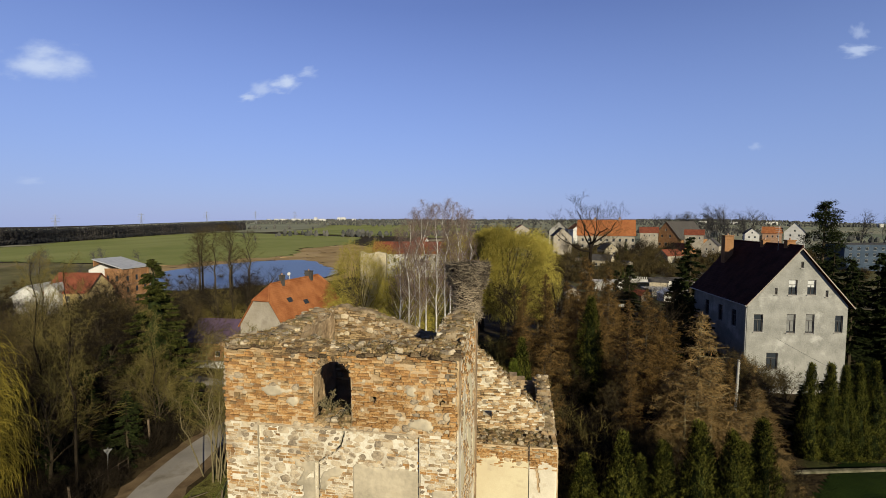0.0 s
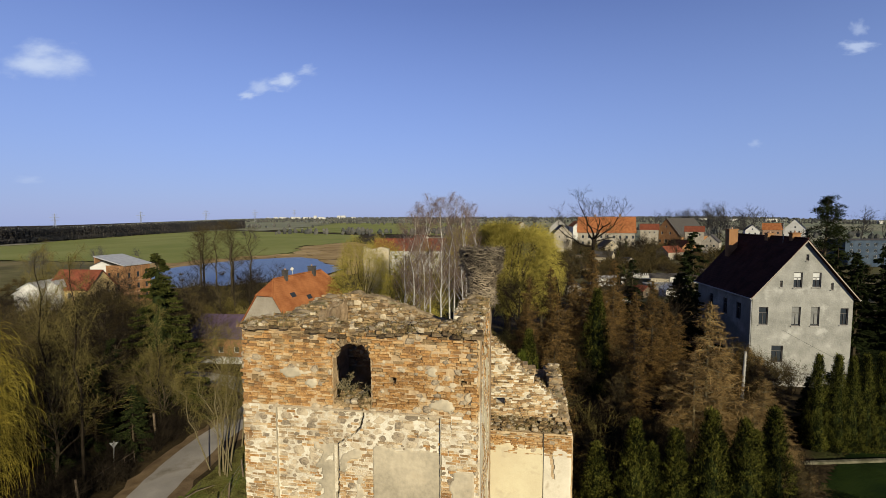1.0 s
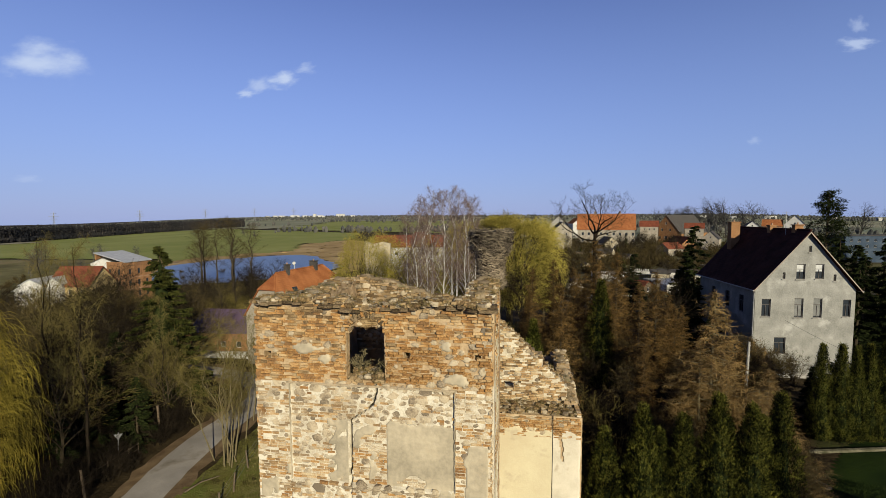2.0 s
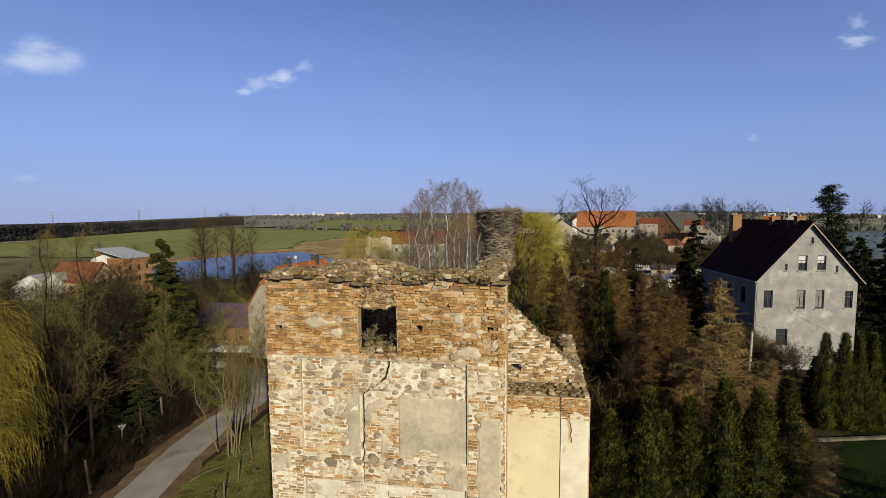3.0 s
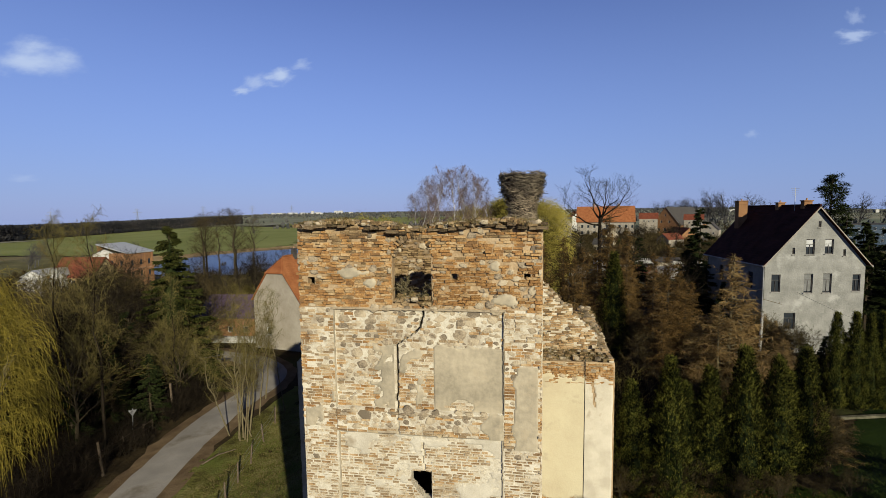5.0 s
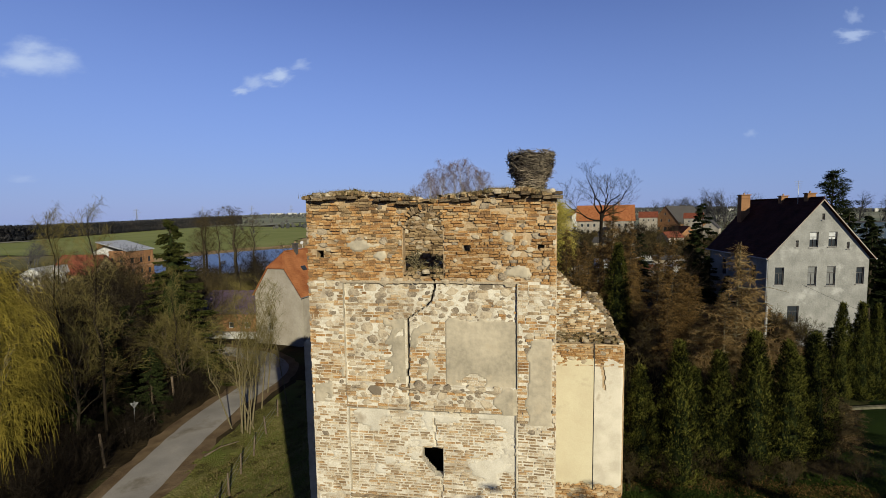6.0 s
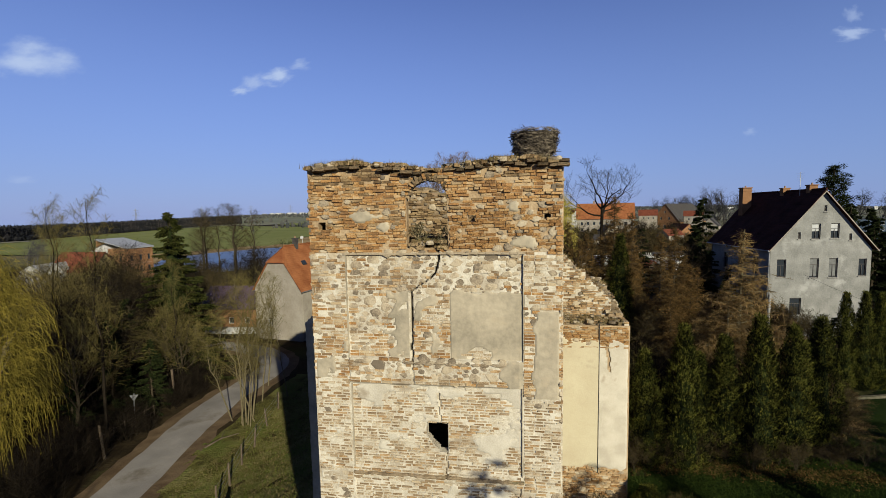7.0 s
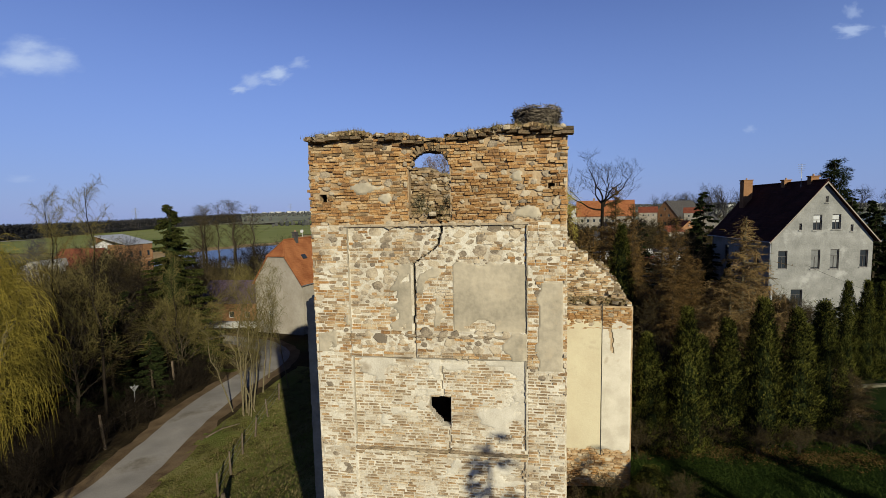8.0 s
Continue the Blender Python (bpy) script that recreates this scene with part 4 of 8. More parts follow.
def thuja_tree(seed, height, radius, leaves, lean=0.0):
    rng = random.Random(seed)
    shape = lambda s: (0.86 + 0.6 * s if s < 0.2 else 0.98 + 0.07 * math.sin(s * 11 + seed)) * max(0.0, 1 - max(0, s - 0.2) / 0.82) ** 0.8
    core, fol = conifer_shade_core(rng, height * 0.94, radius, shape, 0.6), Mesh()
    lumps = [(rng.uniform(0, 6.283), rng.uniform(0.05, 0.95), rng.uniform(0.72, 1.25)) for _ in range(46)]
    for _ in range(leaves // 14):
        s, w = rng.random() ** 1.15, rng.uniform(0, 6.283)
        k = 1.0
        for lw, ls, lk in lumps:
            dd = min(abs(w - lw), 6.283 - abs(w - lw)) * 0.8
            if dd * dd + ((s - ls) * height / radius * 0.35) ** 2 < 0.16:
                k = lk
        r = radius * shape(s) * k * rng.uniform(0.72, 1.06)
        o = Vector((math.cos(w), math.sin(w), 0))
        c = Vector((r * o.x, r * o.y, height * s * 0.97))
        up = (Vector((0, 0, 1)) + o * rng.uniform(0.1, 0.7) + Vector((rng.gauss(0, 0.2), rng.gauss(0, 0.2), 0))).normalized()
        fan = up.cross(o + Vector((rng.gauss(0, 0.8), rng.gauss(0, 0.8), rng.gauss(0, 0.3)))).normalized()
        for q in range(14):
            t = rng.uniform(-1, 1)
            p = c + up * (0.2 * (1 - t * t) * rng.random() + 0.02 * q) + fan * (0.11 * t) + Vector((rng.gauss(0, 0.025), rng.gauss(0, 0.025), 0))
            v = (up + fan * 0.8 * t).normalized()
            sd = v.cross(o + Vector((rng.gauss(0, 0.5), rng.gauss(0, 0.5), rng.gauss(0, 0.5)))).normalized()
            ln, wd = rng.uniform(0.08, 0.16), rng.uniform(0.012, 0.024)
            fol.add([tuple(p - sd * wd * 0.4), tuple(p + sd * wd * 0.4), tuple(p + sd * wd + v * ln * 0.6), tuple(p + v * ln), tuple(p - sd * wd + v * ln * 0.6)], [(0, 1, 2, 3, 4)])
    return core, fol


def spruce_tree(seed, height, reach, bare=0.1, sprays=11, sparse=1.0, power=0.85, big=1.0):
    rng = random.Random(seed)
    wood, fol = Mesh(), Mesh()
    wood.tube((0, 0, -0.4), (0, 0, height * 0.98), 0.018 * height, 0.02, 6)
    n = int(height * 5.5 * sparse)
    for k in range(n):
        s = bare + (1 - bare) * (k + rng.random()) / n
        w = rng.uniform(0, 6.283)
        ln = reach * (1.01 - s) ** power * rng.uniform(0.7, 1.12) + 0.15
        a = Vector((0, 0, height * s))
        o = Vector((math.cos(w), math.sin(w), 0))
        mid = a + o * ln * 0.5 + Vector((0, 0, -0.10 * ln))
        tip = a + o * ln + Vector((0, 0, -0.12 * ln))
        wood.tube(a, mid, 0.035, 0.022, 3).tube(mid, tip, 0.02, 0.006, 3)
        for _ in range(int(sprays * (0.5 + ln))):
            t = rng.uniform(0.12, 1.0)
            q = a.lerp(mid, t * 2) if t < 0.5 else mid.lerp(tip, t * 2 - 1)
            sd = Vector((-o.y, o.x, 0)) * rng.choice((-1, 1))
            e = (sd * rng.uniform(0.2, 0.9) + o * rng.uniform(0.2, 0.8) + Vector((0, 0, rng.uniform(-0.75, 0.05)))).normalized()
            wv = e.cross(Vector((rng.gauss(0, 1), rng.gauss(0, 1), rng.gauss(0, 1)))).normalized()
            l2, wd = rng.uniform(0.25, 0.55) * big, rng.uniform(0.04, 0.09) * big
            fol.add([tuple(q), tuple(q + e * l2 * 0.5 + wv * wd), tuple(q + e * l2), tuple(q + e * l2 * 0.5 - wv * wd)], [(0, 1, 2, 3)])
    return wood, fol


def brush(spots, seed, stems, height, width):
    """Low leafless scrub: each bush a sheaf of thin forked stems."""
    rng = random.Random(seed)
    m = Mesh()
    for x, y in spots:
        z, hh = ground_z(x, y) - 0.1, height * rng.uniform(0.55, 1.15)
        for _ in range(stems):
            v = Vector((rng.gauss(0, 0.45), rng.gauss(0, 0.45), 1)).normalized()
            a = Vector((x + rng.gauss(0, 0.25) * hh * 0.4, y + rng.gauss(0, 0.25) * hh * 0.4, z))
            b = a + v * hh * rng.uniform(0.6, 1.0)
            s = v.cross(Vector((rng.gauss(0, 1), rng.gauss(0, 1), 0.1))).normalized() * width
            m.add([tuple(a - s), tuple(a + s), tuple(b)], [(0, 1, 2)])
            for _ in range(7):
                p = a.lerp(b, rng.uniform(0.2, 0.95))
                d = (v * 0.6 + Vector((rng.gauss(0, 0.6), rng.gauss(0, 0.6), rng.gauss(0.1, 0.4)))).normalized()
                s = d.cross(Vector((rng.gauss(0, 1), rng.gauss(0, 1), rng.gauss(0, 1)))).normalized() * width * 0.7
                m.add([tuple(p - s), tuple(p + s), tuple(p + d * hh * rng.uniform(0.15, 0.4))], [(0, 1, 2)])
    return m


def plant(name, label, category, meshes, mats, x, y, scale=1.0, turn=0.0, group="", dz=0.0, parts=("trunk", "crown")):
    """A tree of a wood mesh and a crown mesh, set on the ground."""
    t = thing(name, label, category, pose(x, y, ground_z(x, y) + dz, 0, 0, turn) @ Matrix.Diagonal((scale, scale, scale, 1)), group)
    for pn, me, mt in zip(parts, meshes, mats):
        part(pn, me.data(pn, mt) if isinstance(me, Mesh) else me, mt, t)
    return t


def again(tree, x, y, scale, turn, label="", sz=1.0):
    c = copy_thing(tree, pose(x, y, ground_z(x, y), 0, 0, turn))
    c.scale = (scale, scale, scale * sz)
    return tagged(c, label)


def dome_willow(seed, height, reach, strands, thick, segs=4):
    """A round willow: spreading limbs under a dome of fine arching shoots."""
    rng = random.Random(seed)
    wood, hair = Mesh(), Mesh()
    wood.tube((0, 0, -1.0), (0.1, 0, height * 0.24), 0.5, 0.36, 8)
    mid, up = height * 0.55, height * 0.43
    lumps = [(Vector((rng.gauss(0, 1), rng.gauss(0, 1), rng.gauss(0.2, 0.8))).normalized(), rng.uniform(-0.34, 0.2)) for _ in range(34)]

    def shell(d):
        k = 1.0
        for n, v in lumps:
            k += v * max(0.0, (d.dot(n) - 0.72) / 0.28)
        return k
    for _ in range(60):
        d = Vector((rng.gauss(0, 1), rng.gauss(0, 1), rng.gauss(0.5, 0.8))).normalized()
        e = Vector((d.x * reach, d.y * reach, mid + d.z * up)) * 1.0
        e = Vector((e.x * 0.85, e.y * 0.85, mid + (e.z - mid) * 0.85))
        p, r = Vector((0.1, 0, height * rng.uniform(0.16, 0.26))), 0.14
        for i in range(5):
            q = p.lerp(e, 0.33) + Vector((rng.gauss(0, 0.2), rng.gauss(0, 0.2), 0.35 - 0.05 * i))
            wood.tube(p, q, r, r * 0.68, 4)
            p, r = q, r * 0.68
    for _ in range(strands):
        d = Vector((rng.gauss(0, 1), rng.gauss(0, 1), rng.gauss(0.15, 1))).normalized()
        k = shell(d) * rng.uniform(0.55, 0.98) ** 0.6
        p = Vector((d.x * reach * k, d.y * reach * k, mid + d.z * up * k))
        if p.z < height * 0.1:
            continue
        v = (d * 0.7 + Vector((rng.gauss(0, 0.45), rng.gauss(0, 0.45), 0.55 + rng.gauss(0, 0.35)))).normalized()
        ln = rng.uniform(0.25, 0.5)
        f = 0.8 / segs
        n = segs if segs < 5 else rng.randint(4, segs)
        for i in range(n):
            q = p + v * ln
            if q.z < 0.8:
                break
            hair.tube(p, q, thick * (1 - f * i), thick * (1 - f - f * i), 3)
            p, v = q, (v + Vector((0, 0, -0.42 - 0.15 * i)) + Vector((rng.gauss(0, 0.12), rng.gauss(0, 0.12), 0))).normalized()
    return wood, hair


def open_crown_tree(seed, fork, rise, reach):
    """A tall bare trunk under a wide crown of a few sinuous limbs that bend upwards."""
    rng = random.Random(seed)
    wood, twigs = Mesh(), Mesh()
    p, r = Vector((0, 0, -0.4)), 0.42
    for i in range(6):
        q = p + Vector((rng.gauss(0, 0.12), rng.gauss(0, 0.12), (fork + 0.4) / 6))
        wood.tube(p, q, r, r * 0.93, 8)
        p, r = q, r * 0.93

    def limb(p, v, r, n, step, depth):
        for i in range(n):
            v = (v + Vector((rng.gauss(0, 0.22), rng.gauss(0, 0.22), 0.1 + rng.gauss(0, 0.16)))).normalized()
            q = p + v * step * rng.uniform(0.8, 1.2)
            (wood if r > 0.03 else twigs).tube(p, q, r, r * 0.84, 5 if r > 0.05 else 3)
            p, r = q, r * 0.84
            if depth < 3 and i > (1 if depth == 0 else 0):
                for _ in range((1, 2, 2)[depth]):
                    w = rng.uniform(0, 6.283)
                    side = (v * 0.75 + Vector((math.cos(w), math.sin(w), rng.uniform(-0.35, 0.5))) * 0.85).normalized()
                    limb(p, side, max(0.014, r * rng.uniform(0.45, 0.62)), (5, 4, 3)[depth], step * (0.62, 0.62, 0.6)[depth], depth + 1)
    for k in range(7):
        w = 6.283 * (k + rng.uniform(-0.2, 0.2)) / 6
        out = rng.uniform(0.55, 1.0) if k < 6 else 0.1
        v = Vector((math.cos(w) * out, math.sin(w) * out, rng.uniform(0.3, 0.62))).normalized()
        limb(p - Vector((0, 0, rng.uniform(0, 2.0))), v, 0.2, 6, math.hypot(reach * out, rise * 0.7) / 6.3, 0)
    return wood, twigs


def birch_tree(seed, height, r, fine=1.0):
    """A slim straight white stem, steep side shoots and a haze of fine hanging twigs."""
    rng = random.Random(seed)
    wood, twigs = Mesh(), Mesh()
    p, stem = Vector((0, 0, -1.0)), []
    for i in range(9):
        q = Vector((0.12 * nz(seed, i * 0.6) * i, 0.12 * nz(i * 0.6, seed) * i, height * (i + 1) / 9))
        wood.tube(p, q, r * (1 - 0.1 * i), r * (0.9 - 0.1 * i), 6)
        stem.append((p, q))
        p = q
    for k in range(34):
        s = 0.34 + 0.64 * (k + rng.random()) / 34
        a, b = stem[min(8, int(s * 9))]
        q = a.lerp(b, s * 9 % 1)
        w, ln = rng.uniform(0, 6.283), height * 0.26 * (1.12 - s) ** 0.6 * rng.uniform(0.7, 1.1)
        v = Vector((math.cos(w) * 0.62, math.sin(w) * 0.62, 1)).normalized()
        rr = r * 0.3 * (1.2 - s)
        for i in range(4):
            e = q + v * ln / 4
            (wood if i < 2 else twigs).tube(q, e, max(0.008, rr), max(0.006, rr * 0.7), 3)
            rr *= 0.7
            for _ in range(int((5 + 3 * i) * fine)):
                t = q.lerp(e, rng.random())
                u = (v * 0.5 + Vector((rng.gauss(0, 0.7), rng.gauss(0, 0.7), rng.gauss(0.2, 0.5)))).normalized()
                l2 = rng.uniform(0.25, 0.7)
                m2 = t + u * l2
                twigs.tube(t, m2, 0.008, 0.006, 3)
                twigs.tube(m2, m2 + Vector((u.x * 0.2, u.y * 0.2, -0.25)) * rng.uniform(0.6, 1.6), 0.006, 0.004, 3)
            q, v = e, (v + Vector((rng.gauss(0, 0.12), rng.gauss(0, 0.12), 0.04))).normalized()
    return wood, twigs


def pine_tree(seed, height, reach, clumps=46):
    """An old pine: bare lower stem, uneven limbs that end in ragged tufts of needles."""
    rng = random.Random(seed)
    wood, fol = Mesh(), Mesh()
    wood.tube((0, 0, -0.5), (0.15, 0.1, height * 0.55), 0.3, 0.2, 7).tube((0.15, 0.1, height * 0.55), (0.3, 0, height * 0.97), 0.2, 0.04, 6)
    for k in range(clumps):
        s = 0.3 + 0.7 * (k + rng.random()) / clumps
        w = rng.uniform(0, 6.283)
        ln = reach * (1.02 - s) ** 0.5 * rng.uniform(0.45, 1.15) + 0.2
        a = Vector((0.2, 0.05, height * s * 0.96))
        b = a + Vector((math.cos(w), math.sin(w), rng.uniform(0.05, 0.75))) * ln
        wood.tube(a, b, 0.06, 0.02, 4)
        for _ in range(3):
            c = a.lerp(b, rng.uniform(0.5, 1.05)) + Vector((rng.gauss(0, 0.35), rng.gauss(0, 0.35), rng.gauss(0.1, 0.2)))
            for _ in range(70):
                d = Vector((rng.gauss(0, 1), rng.gauss(0, 1), rng.gauss(0.2, 0.6)))
                q = c + d * 0.28
                e = d.normalized()
                sd = e.cross(Vector((rng.gauss(0, 1), rng.gauss(0, 1), rng.gauss(0, 1)))).normalized() * 0.05
                fol.add([tuple(q - sd), tuple(q + sd), tuple(q + e * rng.uniform(0.2, 0.42))], [(0, 1, 2)])
    return wood, fol


# weeping willow by the lane
plant("willow_tree", "weeping willow with yellow-green hanging strands", "willow", dome_willow(3, 17.4, 4.4, 4000, 0.012, 11), (M_pale_bark, M_willow_near), -32.4, 18.1)
# willows behind the ruin
x, y = spot_at(0.135, 60)
W2 = plant("willow_tree", "round yellow-green willow behind the ruin", "willow", dome_willow(8, 20.5, 6.7, 15000, 0.02), (M_bark, M_willow), x, y, group="willows behind the ruin")
W2.scale = (1.15, 1.15, 0.9)
W3 = plant("willow_tree", "airy yellow-green willow in the gardens behind the ruin", "willow", dome_willow(19, 18.0, 6.2, 5200, 0.017), (M_bark, M_willow), *spot_at(-0.205, 66), group="willows behind the ruin")
W3.scale = (0.8, 0.8, 1.0)
for i, (u, d, s, sz) in enumerate(((-0.15, 78, 0.85, 1.15), (-0.105, 64, 0.72, 1.1), (-0.25, 58, 0.5, 1.2), (-0.055, 68, 0.75, 1.15), (-0.14, 52, 0.5, 1.0), (-0.085, 54, 0.52, 1.0), (-0.28, 54, 0.48, 0.95), (-0.19, 52, 0.5, 1.0))):
    x, y = spot_at(u, d)
    again(W3, x, y, s, 80 * i, sz=sz)
for i, (u, d, s, sz) in enumerate(((0.03, 70, 0.8, 1.08), (0.215, 64, 0.5, 1.1), (0.085, 66, 0.85, 1.05))):
    x, y = spot_at(u, d)
    again(W2, x, y, s, 80 * i, sz=sz)
# birches
x, y = spot_at(-0.06, 46)
B1 = plant("birch_tree", "bare white-stemmed birch with fine hanging twigs", "birch", birch_tree(21, 17.8, 0.13), (M_birch_bark, M_birch_twig), x, y, group="birches behind the ruin", dz=-0.3)
for i, (u, d, s) in enumerate(((-0.085, 45, 0.97), (-0.02, 47, 1.0), (0.0, 50, 1.02), (0.03, 48, 0.94), (-0.045, 52, 1.08), (0.012, 55, 1.06), (-0.105, 50, 0.98), (0.055, 52, 0.92), (-0.07, 56, 1.1), (0.04, 57, 1.0))):
    x, y = spot_at(u, d)
    again(B1, x, y, s, 70 * i + 25)
# tall bare tree before the village
plant("bare_tree", "tall leafless tree with a wide open dark crown", "tree", open_crown_tree(41, 16.2, 9.0, 4.6), (M_dark_twig, M_twig), 16.2, 82.0, (18.9 - ground_z(16.2, 82.0)) / 24.8, dz=-0.2)
# alders at the lake
A1 = plant("alder_tree", "bare brown alder at the lake shore", "alder", birch_tree(41, 21, 0.17), (M_bark, M_twig), -81, 110, group="alders at the lake")
A1.scale = (1.5, 1.5, 1)
for i, (x, y, s) in enumerate(((-85, 109, 0.95), (-88, 114, 0.98), (-78, 113, 1.02), (-75, 108, 1.0), (-92, 118, 0.9), (-73, 114, 0.92))):
    again(A1, x, y, s, 57 * i + 20).scale = (2.1 * s, 2.1 * s, s)
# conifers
plant("spruce_tree", "dark green spruce among bare trees", "spruce", spruce_tree(5, 17.2, 5.6, 0.03, 80, 2.0, 0.9, big=0.95) + (conifer_shade_core(random.Random(4), 16.5, 3.6, lambda s: (1 - s) ** 0.9 * min(1, 0.4 + s * 8), 0.62),), (M_bark, M_green_needle, M_needle), -34.9, 38.2, parts=("trunk", "crown", "core"))
S2 = plant("spruce_tree", "slender dark spruce among the garden plots", "spruce", spruce_tree(6, 15.5, 3.6, 0.03, 50, big=1.35), (M_bark, M_needle), 21.0, 83.0, 0.74, 40)
again(S2, 23.5, 84.0, 0.8, 140)
plant("pine_tree", "tall ragged dark pine behind the grey house", "pine", pine_tree(9, 18.4, 4.2, 62), (M_bark, M_needle), 71.4, 110.0, (18.6 - ground_z(71.4, 110.0)) / 18.4)
S3 = plant("spruce_tree", "dense dark spruce beyond the house gable", "spruce", spruce_tree(11, 12.5, 3.6, 0.02, 60, big=1.2), (M_bark, M_needle), 41.2, 56.0, group="spruces beyond the house")
for i, (x, y, s) in enumerate(((43.5, 58.5, 1.05), (41.8, 61.0, 1.1), (45.5, 63.0, 1.15), (44.0, 66.5, 1.1), (47.5, 69.0, 1.2), (46.0, 56.5, 1.1), (49.0, 61.0, 1.15), (51.0, 66.0, 1.2), (48.5, 53.0, 1.0))):
    again(S3, x, y, s, 70 * i)
# added trees that keep sky light off the house's side wall
for i, (x, y, s) in enumerate(((25.8, 56.0, 0.6), (25.2, 59.5, 0.75), (25.3, 63.0, 0.8), (25.0, 66.5, 0.85), (26.6, 70.0, 0.85))):
    again(S3, x, y, s, 40 * i, "spruce added to darken the side wall of the grey house")
again(S3, 33.0, 81.5, (11.4 - ground_z(33.0, 81.5)) / 12.5, 15, "tall dense dark spruce beside the grey house")
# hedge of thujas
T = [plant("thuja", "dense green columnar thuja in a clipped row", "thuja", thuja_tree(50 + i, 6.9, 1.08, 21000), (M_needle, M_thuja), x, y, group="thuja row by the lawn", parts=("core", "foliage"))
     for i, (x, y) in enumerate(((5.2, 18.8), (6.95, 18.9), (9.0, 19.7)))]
T[0].scale, T[1].scale, T[2].scale = (0.82, 0.82, 0.76), (0.88, 0.88, 0.93), (0.86, 0.86, 0.84)
for i, (k, x, y, s, h) in enumerate(((1, 10.7, 20.1, 0.92, 1.04), (0, 12.35, 20.5, 0.86, 1.02), (2, 14.4, 22.0, 0.92, 1.0), (2, 8.0, 19.9, 0.72, 0.98), (0, 11.6, 21.2, 0.74, 0.98), (1, 13.4, 21.6, 0.78, 0.96))):
    again(T[k], x, y, s, 80 * i + 30, sz=h)
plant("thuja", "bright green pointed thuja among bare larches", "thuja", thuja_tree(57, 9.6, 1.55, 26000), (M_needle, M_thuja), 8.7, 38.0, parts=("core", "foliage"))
for i, (x, y, s, h) in enumerate(((25.7, 37.0, 0.8, 1.4), (27.1, 37.0, 0.82, 1.38), (28.2, 37.1, 0.78, 1.44), (29.3, 37.3, 0.8, 1.42), (30.6, 37.6, 0.82, 1.4))):
    again(T[i % 3], x, y, s, 60 * i, "dark green slim thuja in the row before the grey house", h)
again(T[1], 2.6, 31.5, 0.95, 10, "bright green thuja behind the ruined annex", 1.1)
# larches
L1 = plant("larch_tree", "bare orange-brown larch with fine twigs", "larch", larch_tree(61, 11.2, 0.14, 3.3), (M_pale_bark, M_gold_larch), 14.1, 29.1, group="larches behind the hedge")
L1.scale = (1.2, 1.2, 1.0)
for x, y, s, a in ((13.1, 28.4, 0.8, 70), (15.2, 29.9, 0.86, 140), (14.4, 27.6, 0.62, 200), (12.4, 29.6, 0.66, 260), (15.9, 28.6, 0.6, 320)):
    again(L1, x, y, s, a, "bushy golden-brown larch beside the grey house", 0.85)
L2 = plant("larch_tree", "bare orange-brown larch with fine twigs", "larch", larch_tree(62, 13.0, 0.16, 3.0), (M_bark, M_larch), 8.6, 40.0, group="larches behind the hedge")
for i, (x, y, s) in enumerate(((11.2, 35.5, 0.85), (14.2, 41.0, 0.95), (5.2, 37.0, 0.8), (17.0, 34.0, 0.62), (10.0, 29.5, 0.55), (14.6, 24.6, 0.45), (3.0, 43.0, 0.85), (12.0, 47.0, 1.0), (18.0, 47.0, 0.85), (16.0, 30.5, 0.55), (19.5, 31.0, 0.45), (5.5, 47.5, 0.9))):
    again(L2, x, y, s * (0.75 if x > 14.5 else 0.9), 50 * i, "bare brown larch in the thicket behind the hedge")
for i, (x, y, s) in enumerate(((24.8, 43.6, 0.5), (23.4, 40.4, 0.52), (22.0, 37.2, 0.5), (20.4, 34.4, 0.5), (21.6, 35.2, 0.42), (25.4, 46.8, 0.5), (18.8, 32.4, 0.46))):
    again(L1, x, y, s, 75 * i, "low spreading golden-brown larch before the grey house").scale = (1.5 * s, 1.5 * s, s)
A2 = plant("bare_tree", "slender leafless tree with a fine olive crown in the hollow", "tree", birch_tree(24, 18.0, 0.13, 0.75), (M_dark_twig, M_olive_twig), -29.8, 24.9, group="slender trees in the hollow")
for i, (x, y, s) in enumerate(((-40.5, 31.0, 1.0), (-46.0, 36.0, 0.95), (-31.5, 34.0, 0.7))):
    again(A2, x, y, s, 75 * i + 20)
# out of view, added for the stem shadows across the lane
for i, (x, y) in enumerate(((-16.2, 0.4), (-14.6, -0.6))):
    again(A2, x, y, 0.95, 40 * i, "unseen leafless tree added to throw stem shadows on the lane")
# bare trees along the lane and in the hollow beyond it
# twigs of the first two are near-black, as the hollow's shade
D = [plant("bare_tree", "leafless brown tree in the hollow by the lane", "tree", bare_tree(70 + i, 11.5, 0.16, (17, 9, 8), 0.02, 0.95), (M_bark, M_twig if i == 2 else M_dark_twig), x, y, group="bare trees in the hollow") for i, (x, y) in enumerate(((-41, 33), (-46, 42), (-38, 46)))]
D.append(plant("bush", "dense leafless bush with many stems", "bush", bare_tree(75, 5.5, 0.06, (8, 6, 5), 0.0, 0.9, 7), (M_bark, M_twig), -37, 30, group="bushes in the hollow"))
rng = random.Random(90)
for i in range(105):
    x, y = rng.uniform(-68, -31.5), rng.uniform(17, 62)
    if near_road(x, y) < 4.5 or (x > -46 and y > 47):
        continue
    k = i % 4 if y > 36 else (0, 1)[i % 2]
    again(D[k], x, y, rng.uniform(0.62, 1.0) * (1.2 if k == 3 else 1) * (0.66 if y < 34 else 1), rng.uniform(0, 360))
spots = []
